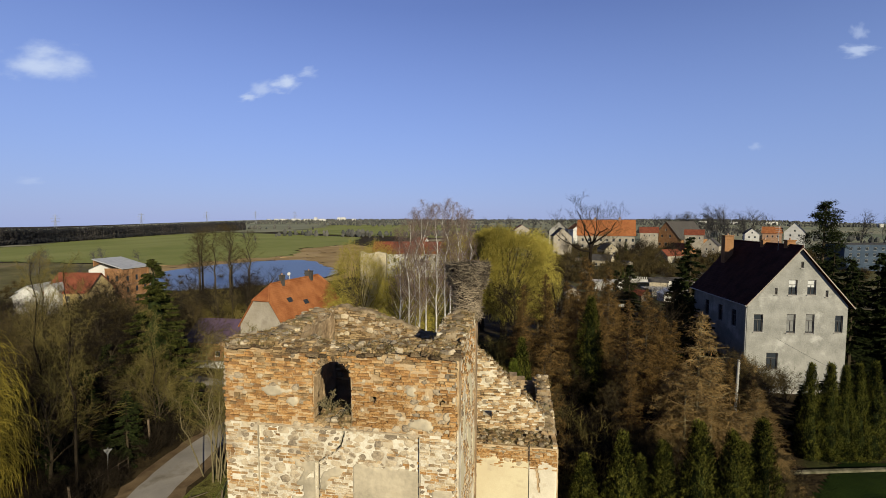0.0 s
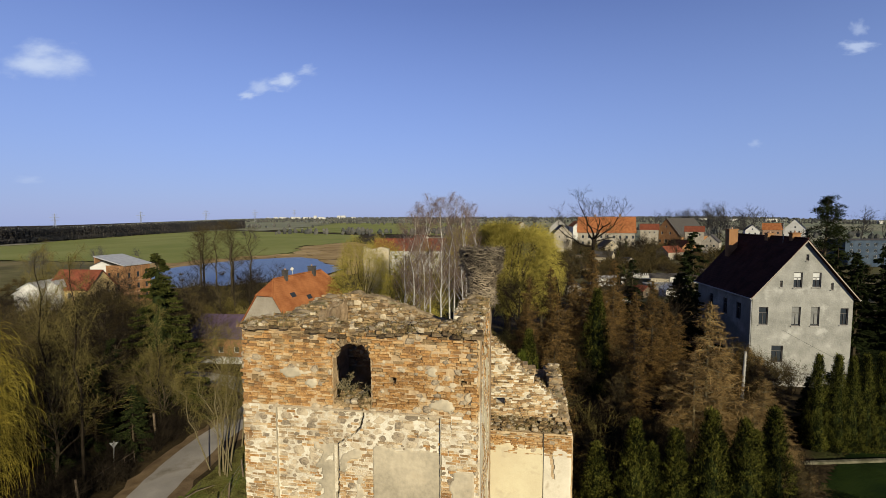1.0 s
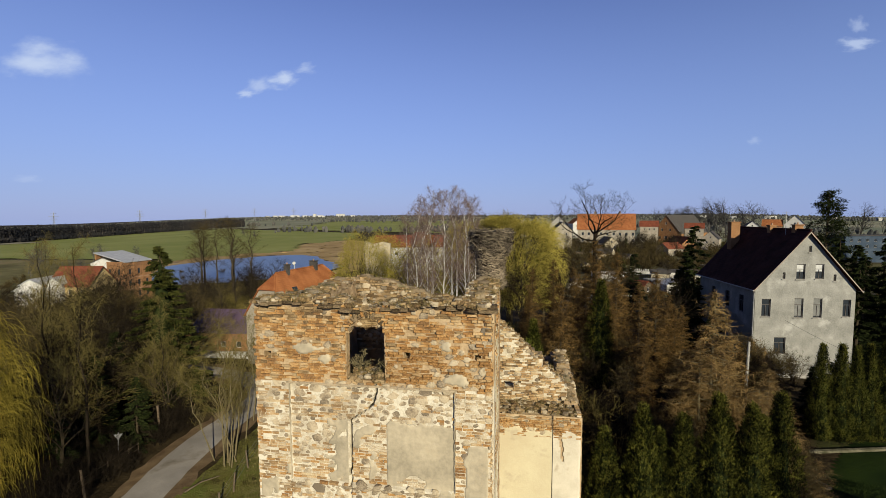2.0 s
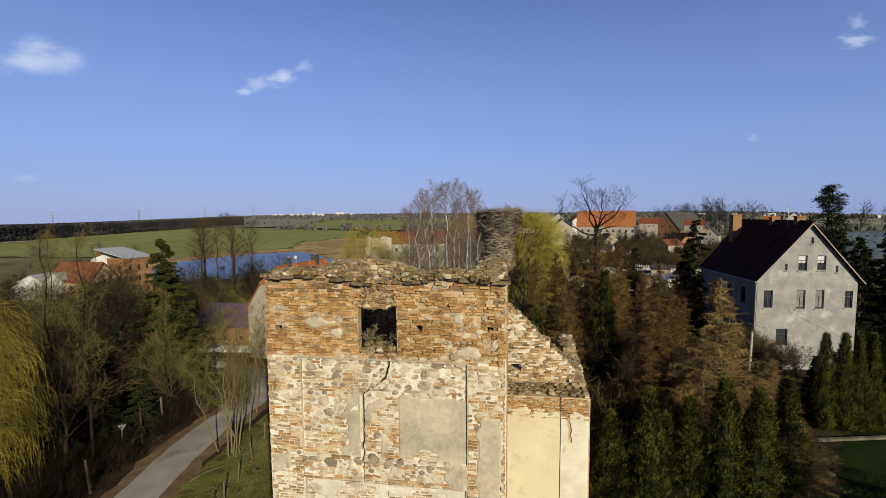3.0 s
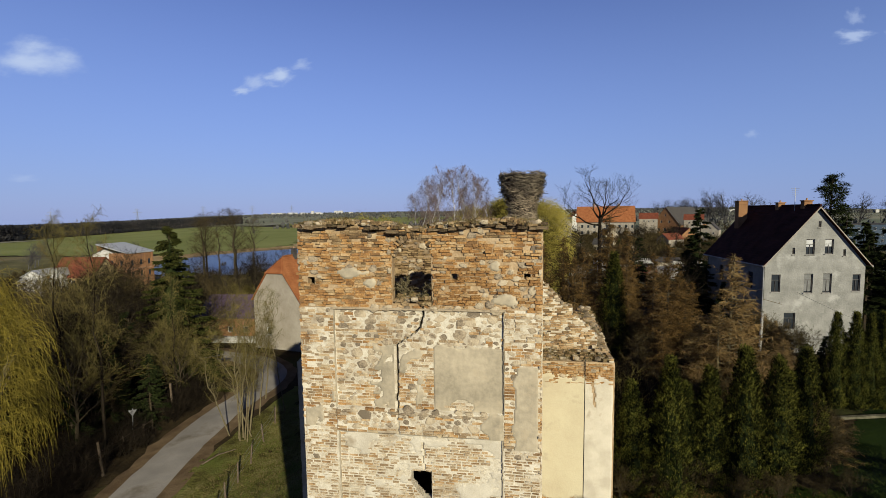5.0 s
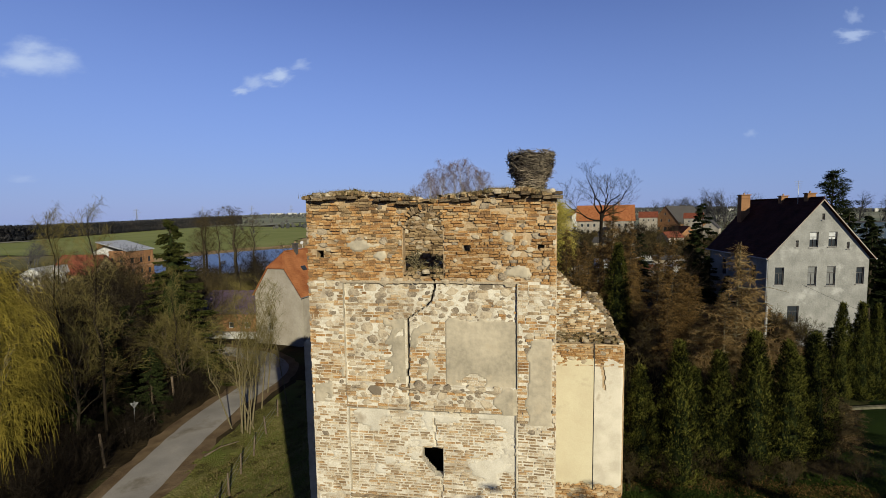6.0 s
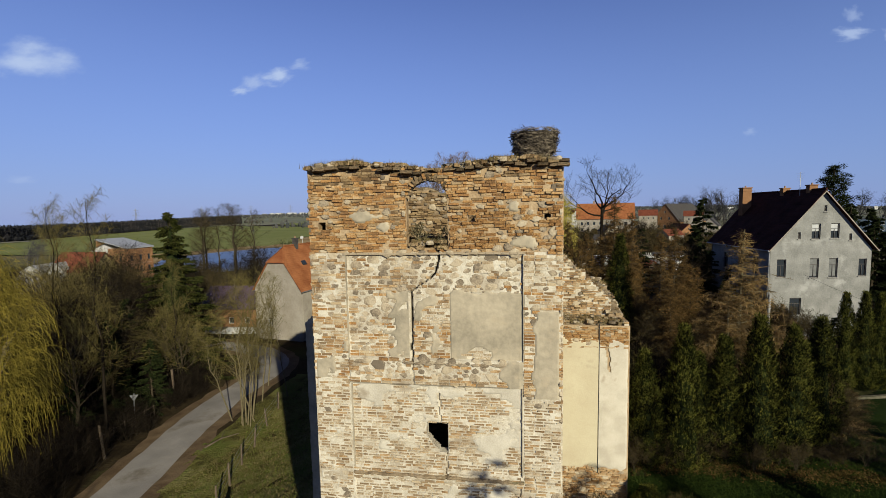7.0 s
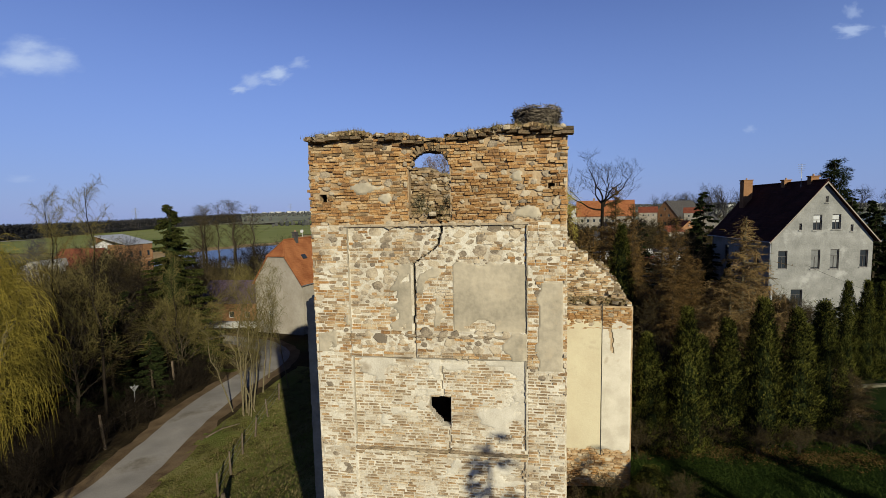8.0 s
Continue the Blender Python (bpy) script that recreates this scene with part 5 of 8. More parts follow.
while len(spots) < 240:
    x, y = rng.uniform(-54, -27.0), rng.uniform(12.0, 38)
    if near_road(x, y) > 3.3:
        spots.append((x, y))
whole("thicket", brush(spots, 77, 60, 3.2, 0.022), M_dark_twig, "dense leafless scrub coloured near-black as the hollow's shade", "scrub", kind="stuff")
spots = []
while len(spots) < 260:
    x, y = rng.uniform(2.0, 22), rng.uniform(21.3, 52)
    if x < 14.6 or y > 31:
        spots.append((x, y))
whole("thicket", brush(spots, 78, 46, 2.6, 0.02), M_dark_twig, "leafless scrub coloured near-black as shade under the larches", "scrub", kind="stuff")
for i, (x, y, s) in enumerate(((-36.0, 31.5, 0.62), (-38.5, 36.0, 0.7), (-44.0, 36.5, 0.6), (-31.6, 31.0, 0.5), (-40.5, 29.0, 0.55), (-34.5, 26.5, 0.45))):
    again(S3, x, y, s, 65 * i + 10, "low dark spruce among the bare trees of the hollow")
# unseen firs added beside the hollow so that their shade fills it
for i, (x, y, s) in enumerate(((-34, 9.0, 1.1), (-36.5, 6.0, 1.15), (-39.5, 8.0, 1.1), (-43, 10.5, 1.05), (-46.5, 7.0, 1.15), (-50, 11.0, 1.1), (-54, 9.0, 1.1), (-32.5, 4.0, 1.1))):
    again(S3, x, y, s, 50 * i, "unseen spruce added to shade the hollow")
O1 = plant("bare_tree", "leafless tree with pale olive twigs by the lane", "tree", bare_tree(78, 10.0, 0.14, (16, 9, 8), 0.03, 0.8), (M_bark, M_olive_twig), -33.5, 26.0, group="olive-twigged trees by the lane")
for i in range(26):
    x, y = rng.uniform(-62, -32), rng.uniform(34, 60)
    if near_road(x, y) < 4.5 or (x > -46 and y > 47):
        continue
    again(O1, x, y, rng.uniform(0.6, 1.05), rng.uniform(0, 360))
for i in range(60):
    x = rng.uniform(-100, -52)
    y = rng.uniform(48, 98)
    if x < -72 and y > 66:
        continue
    again(D[(0, 1, 3)[i % 3]], x, y, rng.uniform(0.55, 0.9), rng.uniform(0, 360))
A3 = plant("bare_tree", "slender leafless tree with a pale stem beside the lane", "tree", birch_tree(26, 12.0, 0.08, 0.36), (M_pale_bark, M_olive_twig), -22.0, 29.7, group="pale stems beside the lane")
for i, (x, y, s, a, b) in enumerate(((-21.6, 29.3, 0.85, 4, 9), (-21.9, 29.1, 0.95, 6, -4), (-22.2, 29.4, 0.9, 3, -12), (-21.4, 29.9, 0.8, -5, 14), (-22.6, 30.0, 0.95, -3, -9), (-21.8, 30.3, 1.0, -6, 4), (-23.3, 29.8, 0.75, 2, -16), (-21.2, 29.0, 0.7, 8, 18), (-22.8, 33.4, 0.85, 2, -6), (-21.0, 34.6, 0.75, 4, 7), (-24.2, 36.8, 0.9, -4, 5))):
    c = again(A3, x, y, s, 0)
    c.rotation_euler = (radians(a), radians(b), radians(70 * i))
for i, (x, y, s) in enumerate(((-31.6, 34.4, 0.75), (-33.6, 37.0, 0.85), (-34.6, 40.6, 0.9))):
    again(O1, x, y, s, 63 * i + 15)
for i, (x, y, s) in enumerate(((22.6, 40.0, 0.85), (24.6, 42.6, 0.9), (22.2, 44.0, 0.95), (26.2, 46.2, 0.9), (28.6, 48.2, 0.75), (30.8, 49.2, 0.6), (20.4, 42.0, 0.9), (24.0, 47.0, 1.0), (26.8, 49.4, 0.8))):
    again(D[3], x, y, s, 50 * i, "brown leafless bush before the grey house")
for i, (x, y, s) in enumerate(((18.6, 36.4, 0.5), (20.4, 38.4, 0.5), (21.6, 41.2, 0.46), (23.2, 44.6, 0.45), (17.2, 38.6, 0.55))):
    again(L2, x, y, s, 64 * i + 20, "bare brown larch in the thicket behind the hedge")
for i, (x, y, s) in enumerate(((15.8, 22.8, 0.5), (16.8, 24.4, 0.55), (17.8, 26.2, 0.5), (18.8, 28.2, 0.5), (15.2, 21.4, 0.36), (19.8, 29.6, 0.42))):
    again(D[3], x, y, s, 57 * i, "low brown shrub at the end of the thuja row")
for i, (x, y, s) in enumerate(((26.6, 39.4, 0.42), (28.4, 39.8, 0.45), (30.2, 40.2, 0.44), (31.8, 40.6, 0.46), (33.4, 41.2, 0.45), (35.2, 41.8, 0.5))):
    again(S3, x, y, s, 45 * i, "low dark spruce behind the thuja row")
for i, (x, y, s) in enumerate(((-13, 58, 0.8), (2, 52, 0.8), (-2, 39, 0.55), (8, 56, 0.9), (14, 60, 0.9), (24, 66, 0.8), (20, 58, 0.85), (-30, 72, 0.8), (-40, 76, 0.9), (-48, 82, 0.9), (-58, 90, 0.9), (-34, 86, 0.85), (-24, 90, 0.8), (34, 90, 0.7), (40, 95, 0.7), (26, 95, 0.7), (44, 84, 0.7))):
    again(D[i % 3], x, y, s, 47 * i, "leafless tree between the gardens")
for i in range(22):
    x, y = rng.uniform(2.5, 21.5), rng.uniform(23, 60)
    if x > 14.6 and y < 32:
        continue
    again(L2, x, y, rng.uniform(0.45, 0.72) * (0.7 if x > 12 and y < 45 else 1), rng.uniform(0, 360), "bare brown larch in the thicket behind the hedge")
for i in range(150):
    x, y = plot(rng.uniform(-20, 130), rng.uniform(88, 215))
    again(D[i % 4], x, y, rng.uniform(0.4, 0.8), rng.uniform(0, 360), "bare garden tree among the village plots")
for i, (x, y, s) in enumerate(((15.2, 23.4, 0.3), (16.4, 25.6, 0.34), (17.8, 24.6, 0.26), (18.6, 28.0, 0.34), (15.8, 27.6, 0.36), (19.8, 29.8, 0.3), (17.2, 30.0, 0.4), (20.8, 32.0, 0.3), (14.6, 22.4, 0.24))):
    again(L1, x, y, s, 70 * i, "low golden-brown larch shrub at the lawn edge", 0.9).scale = (s * 1.7, s * 1.7, s * 0.95)
for i in range(40):
    x, y = rng.uniform(2.5, 21), rng.uniform(21.5, 50)
    if x > 14.6 and y < 31:
        continue
    again(D[3], x, y, rng.uniform(0.4, 0.75), rng.uniform(0, 360), "low brown bush in the thicket behind the hedge")
F1 = plant("far_tree", "distant round bare tree on the skyline", "tree", bare_tree(95, 17, 0.35, (18, 9, 6), 0.0, 1.0), (M_hazed_twig, M_hazed_twig), 206.5, 476, group="trees on the skyline")
for i, (x, y, top) in enumerate(((198, 480, 27), (212, 474, 31), (206.5, 478, 33), (229, 466, 25), (234, 463, 27.5), (164, 534, 22), (170, 532, 24.5), (176, 530, 23), (184, 527, 25), (190, 525, 24), (197, 523, 25), (203, 521, 24), (209, 519, 24.5), (215, 516, 22),
                                 (300, 430, 24), (312, 424, 22), (322, 430, 25), (345, 420, 25), (352, 415, 23), (372, 400, 24), (390, 390, 26), (420, 380, 23), (-30, 620, 20), (0, 640, 22), (30, 640, 19), (60, 620, 21), (95, 620, 20), (250, 560, 22), (270, 560, 21), (290, 540, 23))):
    s_ = (top - ground_z(x, y)) / 19.5
    c = again(F1, x, y, s_, 40 * i)
    c.scale = (0.95 * s_, 0.95 * s_, s_)
F1.scale = (1.0, 1.0, 1.9)
for i, (x, y, s) in enumerate(((-160, 480, 0.6), (-140, 440, 0.5), (-230, 210, 0.45), (-245, 230, 0.5), (-215, 225, 0.4), (-190, 180, 0.45), (-170, 150, 0.4), (-182, 140, 0.5), (-196, 150, 0.6), (-203, 158, 0.66), (-210, 165, 0.6), (-250, 400, 0.5), (-300, 460, 0.6), (-120, 500, 0.6), (-90, 470, 0.5), (-200, 520, 0.7))):
    again(F1, x, y, 1.0, 40 * i).scale = (s, s, s)


# far woods: a belt of pines and bare trees
def fine_woods(spots, seed, lo, hi):
    """Single far trees: a bare stem and a loose ragged crown of small flakes."""
    rng = random.Random(seed)
    stems, crowns = Mesh(), Mesh()
    for x, y in spots:
        h, z, w = rng.uniform(lo, hi), ground_z(x, y), rng.uniform(0.14, 0.3)
        lean = rng.gauss(0, 0.6)
        for dx, dy in ((1, 0), (0, 1)):
            stems.add([(x - w * dx, y - w * dy, z - 1), (x + w * dx, y + w * dy, z - 1), (x + lean, y, z + h * 0.92)], [(0, 1, 2)])
        r, low = h * rng.uniform(0.1, 0.2), rng.uniform(0.15, 0.5)
        for _ in range(24):
            t = rng.uniform(low, 1.0)
            q = r * (1 - abs(2 * (t - low) / (1 - low) - 0.8) / 1.3)
            a = rng.uniform(0, 6.283)
            c = (x + lean * t + q * math.cos(a) * rng.random() ** 0.5, y + q * math.sin(a) * rng.random() ** 0.5, z + h * t)
            e = rng.uniform(0.3, 0.85)
            crowns.add([tuple(c[k] + rng.gauss(0, e) * (1.0, 1.0, 1.25)[k] for k in range(3)) for _ in range(3)], [(0, 1, 2)])
    return stems, crowns


def woods(spots, seed, lo, hi, wide=(0.055, 0.11)):
    rng = random.Random(seed)
    m = Mesh()
    for x, y in spots:
        h, z = lo + (hi - lo) * rng.random() ** 0.6, ground_z(x, y)
        r = h * rng.uniform(*wide)
        m.tube((x, y, z - 1), (x, y, z + h * 0.6), 0.25, 0.15, 3)
        rings, c = [(0.0, 0.55), (0.42, 1.0), (0.68, 0.8), (0.87, 0.42)], 6
        vs = []
        for s, k in rings:
            for j in range(c):
                w = 6.283 * j / c + rng.uniform(-0.3, 0.3)
                rr = r * k * rng.uniform(0.6, 1.25)
                vs.append((x + rr * math.cos(w), y + rr * math.sin(w), z + h * (s + rng.uniform(-0.05, 0.05))))
        vs.append((x, y, z + h))
        fs = [(i * c + j, i * c + (j + 1) % c, (i + 1) * c + (j + 1) % c, (i + 1) * c + j) for i in range(3) for j in range(c)] + [(18 + j, 18 + (j + 1) % c, 24) for j in range(c)]
        m.add(vs, fs)
    return m


rng = random.Random(5)
spots, rim = [], []
while len(spots) < 7000:
    t = rng.random()
    spots.append(spot_at(-1.25 + 0.79 * t, 408 + 600 * t ** 1.3 + rng.random() * 120))
whole("far_woods", woods(spots, 6, 9, 17.5, (0.1, 0.2)), M_woods, "dark belt of pine and bare wood beyond the field", "wood", kind="stuff")
for i in range(5200):
    t = rng.random()
    rim.append(spot_at(-1.25 + 0.79 * t, 398 + 600 * t ** 1.3 + 110 * rng.random() ** 2.2))
stems, crowns = fine_woods(rim, 16, 12, 21.5)
whole("wood_stems", stems, M_pale_stem, "pale bare stems along the edge of the far wood", "wood", kind="stuff")
whole("wood_crowns", crowns, M_woods, "dark ragged crowns along the edge of the far wood", "wood", kind="stuff")
for i in range(900):
    t = rng.random()
    rim[i] = spot_at(-1.25 + 0.79 * t, 390 + 600 * t ** 1.3 + rng.gauss(0, 4))
stems, crowns = fine_woods(rim[:900], 17, 2.5, 8)
whole("wood_edge_bushes", crowns, M_woods, "brown bushes before the far wood", "bushes", kind="stuff")
spots = [(rng.uniform(-1300, 1500), rng.uniform(1500, 3300)) for _ in range(2600)] + [(rng.uniform(-120, 480), rng.uniform(560, 900)) for _ in range(260)] + [(rng.uniform(-330, -60), rng.uniform(560, 640)) for _ in range(70)]
for _ in range(40):
    x, y, n = rng.uniform(-1200, 1300), rng.uniform(900, 2600), rng.randint(15, 50)
    spots += [(x + rng.gauss(0, 60), y + rng.gauss(0, 12)) for _ in range(n)]
whole("far_hedges", woods(spots, 7, 3, 11, (0.25, 0.5)), M_hazed_hedge, "distant hedges and copses along the horizon", "wood", kind="stuff")
# pale buildings of a far town
for i in range(26):
    if i < 14:
        x, y = -1330 + 30 * i + rng.gauss(0, 12), 2240 + 16 * i + rng.gauss(0, 30)
    else:
        x, y = 760 + 70 * (i - 14) + rng.gauss(0, 20), 1850 - 40 * (i - 14) + rng.gauss(0, 40)
    z, w, h = ground_z(x, y), rng.uniform(12, 34), rng.choice((6, 8, 9, 16))
    whole("far_building", Mesh().box((0, 0, h / 2 - 1), (w, 12, h + 2)).prism([(-w / 2 - 0.5, h), (w / 2 + 0.5, h), (w / 2 - 2, h + 3), (-w / 2 + 2, h + 3)], -6.5, 6.5), M_white, "far white building on the horizon", "building", pose(x, y, z), group="far town")


# pylons on the skyline
def pylon_mesh(h=50.0):
    m, w = Mesh(), 3.2
    lv = [(0, w), (0.35, w * 0.62), (0.62, w * 0.34), (0.8, w * 0.24), (1.0, 0.1)]
    for (a, ra), (b, rb) in zip(lv, lv[1:]):
        ca = [Vector((sx * ra, sy * ra, a * h)) for sx, sy in ((-1, -1), (1, -1), (1, 1), (-1, 1))]
        cb = [Vector((sx * rb, sy * rb, b * h)) for sx, sy in ((-1, -1), (1, -1), (1, 1), (-1, 1))]
        for i in range(4):
            m.tube(ca[i], cb[i], 0.24, 0.2, 4).tube(ca[i], cb[(i + 1) % 4], 0.12, 0.12, 3).tube(ca[(i + 1) % 4], cb[i], 0.12, 0.12, 3)
    for z, r in ((0.62, 9), (0.76, 11), (0.9, 7)):
        m.tube((-r, 0, z * h), (r, 0, z * h), 0.3, 0.3, 4).tube((-r, 0, z * h), (0, 0, (z + 0.06) * h), 0.2, 0.2, 3).tube((r, 0, z * h), (0, 0, (z + 0.06) * h), 0.2, 0.2, 3)
    return m


P1 = None
for u, d in ((-0.895, 1150), (-0.697, 1250), (-0.547, 1400), (-0.435, 1700), (-0.345, 2000)):
    x, y = spot_at(u, d)
    m = pose(x, y, ground_z(x, y), 0, 0, 25)
    P1 = copy_thing(P1, m) if P1 else whole("pylon", pylon_mesh(), M_pylon, "grey lattice power pylon beyond the wood", "pylon", m, group="line of pylons")


# ---- ruined tower ----
X0, X1, Y0, Y1 = -6.02, 0.4, 8.95, 15.5
tower = thing("tower", "ruined brick and fieldstone tower with flaking plaster", "tower")


def crack_at(x, z):
    """Half-width check of the long crack down the front."""
    if 5.4 < z < 8.95:
        c = -2.62 - 0.12 * smooth(8.8, 8.2, z) - 0.62 * smooth(8.35, 7.75, z) + 0.05 * nz(z * 4, 3)
        if z < 8.25:
            return abs(x - c) < 0.032
        return abs(x - c) < 0.036
    if 4.4 < z < 5.2:
        return abs(x + 2.68 + 0.03 * nz(z * 5, 1)) < 0.02
    if 2.9 < z < 3.6:
        return abs(x + 2.52 + 0.04 * nz(z * 6, 1)) < 0.022
    return False


def relief(x, z):
    """How far the face lies back from the tower's front plane."""
    r = 0.0
    if -5.05 < x < -0.53 and 6.08 < z < 8.78:
        r = 0.065
    elif -5.0 < x < -0.57 and 3.08 < z < 5.4:
        r = 0.045
    elif -5.0 < x < -0.6 and z < 2.8:
        r = 0.05
    elif -5.05 < x < -0.6 and 5.4 < z <= 6.08:
        r = -0.04
    if z > 8.85:
        r += 0.04 * nz(x * 0.8, z * 0.8, 5) + 0.02
    return r


def slab(m, L, z0, z1, thick, cell, topfn, hole, put, rough=0.03, back=None):
    nx, nzz = int(round(L / cell)), int(round((z1 - z0) / cell))
    solid = [[topfn((i + 0.5) * cell) > z0 + (k + 0.5) * cell and not hole((i + 0.5) * cell, z0 + (k + 0.5) * cell) for k in range(nzz)] for i in range(nx)]
    ids = {}

    def vid(i, k, s):
        if (i, k, s) not in ids:
            u, z = i * cell, z0 + k * cell
            o = rough * nz(u * 2.3, z * 2.3, s * 5) + rough * 0.6 * nz(u * 7, z * 7, s * 5)
            ids[i, k, s] = len(m.v)
            o += back(u, z) if back and s == 0 else 0
            m.v.append(put(u + 0.3 * rough * nz(u * 5, z * 5, 9), s * thick + o, z + 0.5 * rough * nz(u * 4, z * 4, 4)))
        return ids[i, k, s]
    for i in range(nx):
        for k in range(nzz):
            if not solid[i][k]:
                continue
            m.f.append((vid(i, k, 0), vid(i + 1, k, 0), vid(i + 1, k + 1, 0), vid(i, k + 1, 0)))
            m.f.append((vid(i, k + 1, 1), vid(i + 1, k + 1, 1), vid(i + 1, k, 1), vid(i, k, 1)))
            for di, dk, e in ((-1, 0, ((0, 0), (0, 1))), (1, 0, ((1, 1), (1, 0))), (0, -1, ((1, 0), (0, 0))), (0, 1, ((0, 1), (1, 1)))):
                a, b = i + di, k + dk
                if not (0 <= a < nx and 0 <= b < nzz and solid[a][b]):
                    (p, q), (r, s) = e
                    m.f.append((vid(i + p, k + q, 0), vid(i + r, k + s, 0), vid(i + r, k + s, 1), vid(i + p, k + q, 1)))
    return m


TOP_X = (-6.0, -4.9, -4.0, -3.4, -2.95, -2.7, -2.3, -1.6, -1.2, -0.4, 0.4)
TOP_Z = (11.0, 11.1, 11.04, 10.98, 10.84, 10.84, 10.98, 10.98, 11.08, 11.06, 10.96)


def front_top(u):
    x = X0 + u
    z = float(np.interp(x, TOP_X, TOP_Z)) + 0.06 * nz(x * 1.7, 1) + 0.1 * nz(x * 4.1, 2)
    return 0.5 * z + 0.5 * (math.floor(z / 0.083) * 0.083 + 0.04)


def front_hole(u, z):
    x = X0 + u
    if 5.9 < z < 8.92 and crack_at(x, z):
        return True
    if -3.42 < x < -2.36 and 8.95 < z < 10.7 and (z < 10.2 or (x + 2.85) ** 2 / 0.26 + (z - 10.2) ** 2 / 0.2 < 1):
        return True
    if -3.0 < x < -2.46 and 3.6 < z < 4.4 and not (x < -2.7 and z < 4.0 - (x + 3.0) * 1.2):
        return True
    return (abs(x + 1.78) < 0.09 and abs(z - 9.7) < 0.08) or (abs(x - 0.06) < 0.085 and abs(z - 9.72) < 0.07) or (abs(x + 5.66) < 0.1 and abs(z - 9.55) < 0.1)


def two_mortars(ob, height=8.85):
    """Mortar above a height darkened as shade in worn joints; lime mortar below it."""
    ob.data.materials.append(M_dark_mortar)
    for f in ob.data.polygons:
        f.material_index = int(f.center.z > height)


slab_front = slab(Mesh(), X1 - X0, -3.0, 11.3, 0.3, 0.04, front_top, front_hole, lambda u, n, z: (X0 + u, Y0 + n, z), 0.009, lambda u, z: relief(X0 + u, z) + 0.012 + 0.025 * (z > 8.85) + 0.06 * crack_at(X0 + u, z))
wall_front = part("wall_front", slab_front, M_mortar, tower)
two_mortars(wall_front)


def inner_hole(u, z):
    x = X0 + u
    return (-3.7 < x < -2.15 and 8.85 < z < 10.74) or (-3.75 < x < -2.0 and 3.1 < z < 4.95) or (abs(x + 1.78) < 0.12 and abs(z - 9.7) < 0.12) or (abs(x - 0.06) < 0.18 and abs(z - 9.72) < 0.18) or (abs(x + 5.66) < 0.18 and abs(z - 9.55) < 0.18) or (-3.6 < x < -2.3 and 5.8 < z < 8.9)


two_mortars(part("inner_skin", slab(Mesh(), X1 - X0, -3.0, 11.3, 0.55, 0.12, lambda u: front_top(u) - 0.03, inner_hole, lambda u, n, z: (X0 + u, Y0 + 0.31 + n, z), 0.03), M_mortar, tower))
back_top = lambda u: float(np.interp(X0 + u, (-6.0, -5.1, -4.2, -3.3, -2.8, -2.0, -1.65, -1.15, -0.85, 0.4), (10.45, 10.8, 10.62, 10.5, 10.2, 9.95, 9.8, 9.7, 9.8, 10.3))) + 0.12 * nz(u * 1.3, 8) + 0.08 * nz(u * 4, 3)
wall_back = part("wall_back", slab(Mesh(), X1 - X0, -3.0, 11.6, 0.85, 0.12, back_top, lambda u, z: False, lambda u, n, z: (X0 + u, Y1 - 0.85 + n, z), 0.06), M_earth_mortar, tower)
left_top = lambda u: 10.75 + 0.2 * nz(u * 1.1, 21) + 0.1 * nz(u * 4, 5)
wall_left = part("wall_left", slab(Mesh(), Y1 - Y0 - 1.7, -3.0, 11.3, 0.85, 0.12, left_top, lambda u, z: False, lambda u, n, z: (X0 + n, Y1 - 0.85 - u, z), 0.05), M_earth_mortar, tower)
right_top = lambda u: 10.85 - 0.55 * math.exp(-((u - 1.2) / 0.6) ** 2) + 0.12 * nz(u * 2, 31)
wall_right = part("wall_right", slab(Mesh(), Y1 - Y0 - 1.7, -3.0, 11.3, 0.95, 0.12, right_top, lambda u, z: 1.9 < u < 3.0 and 7.9 < z < 9.9, lambda u, n, z: (X1 - n, Y0 + 0.85 + u, z), 0.05), M_mortar, tower)

# placed by sight lines to fit a shaded strip in the camera's view
stub_top = lambda u: 6.7 - 0.5 * smooth(0.5, 0.0, u) + 0.25 * nz(u * 3, 14) + 0.12 * nz(u * 9, 4)
part("wall_stub", slab(Mesh(), 1.78, -8.0, 7.4, 0.8, 0.1, stub_top, lambda u, z: False, lambda u, n, z: (-7.75 + u, 12.0 + n, z), 0.05), M_plaster, tower, "plastered wall stub placed to fit the view beside the tower")

# ---- stork nest ----
nest = thing("stork_nest", "tall stork nest of dry grey sticks on the tower corner", "nest", pose(0.1, 15.05, 10.66) @ Matrix.Diagonal((0.95, 0.95, 1.12, 1)))
nc = Mesh()
prof = [(0.0, 0.5), (0.5, 0.48), (1.0, 0.55), (1.2, 0.68), (1.8, 0.78), (1.84, 0.5), (1.72, 0.0)]
for z, r in prof:
    for j in range(18):
        w = 6.283 * j / 18
        k = 1 + 0.06 * nz(math.cos(w) * 2, math.sin(w) * 2, z * 3)
        nc.v.append((r * k * math.cos(w), r * k * math.sin(w), z))
for i in range(len(prof) - 1):
    for j in range(18):
        a, b = i * 18 + j, i * 18 + (j + 1) % 18
        nc.f.append((a, b, b + 18, a + 18))
part("core", nc, M_nest_core, nest, "dark packed inside of the nest")
rng = random.Random(12)
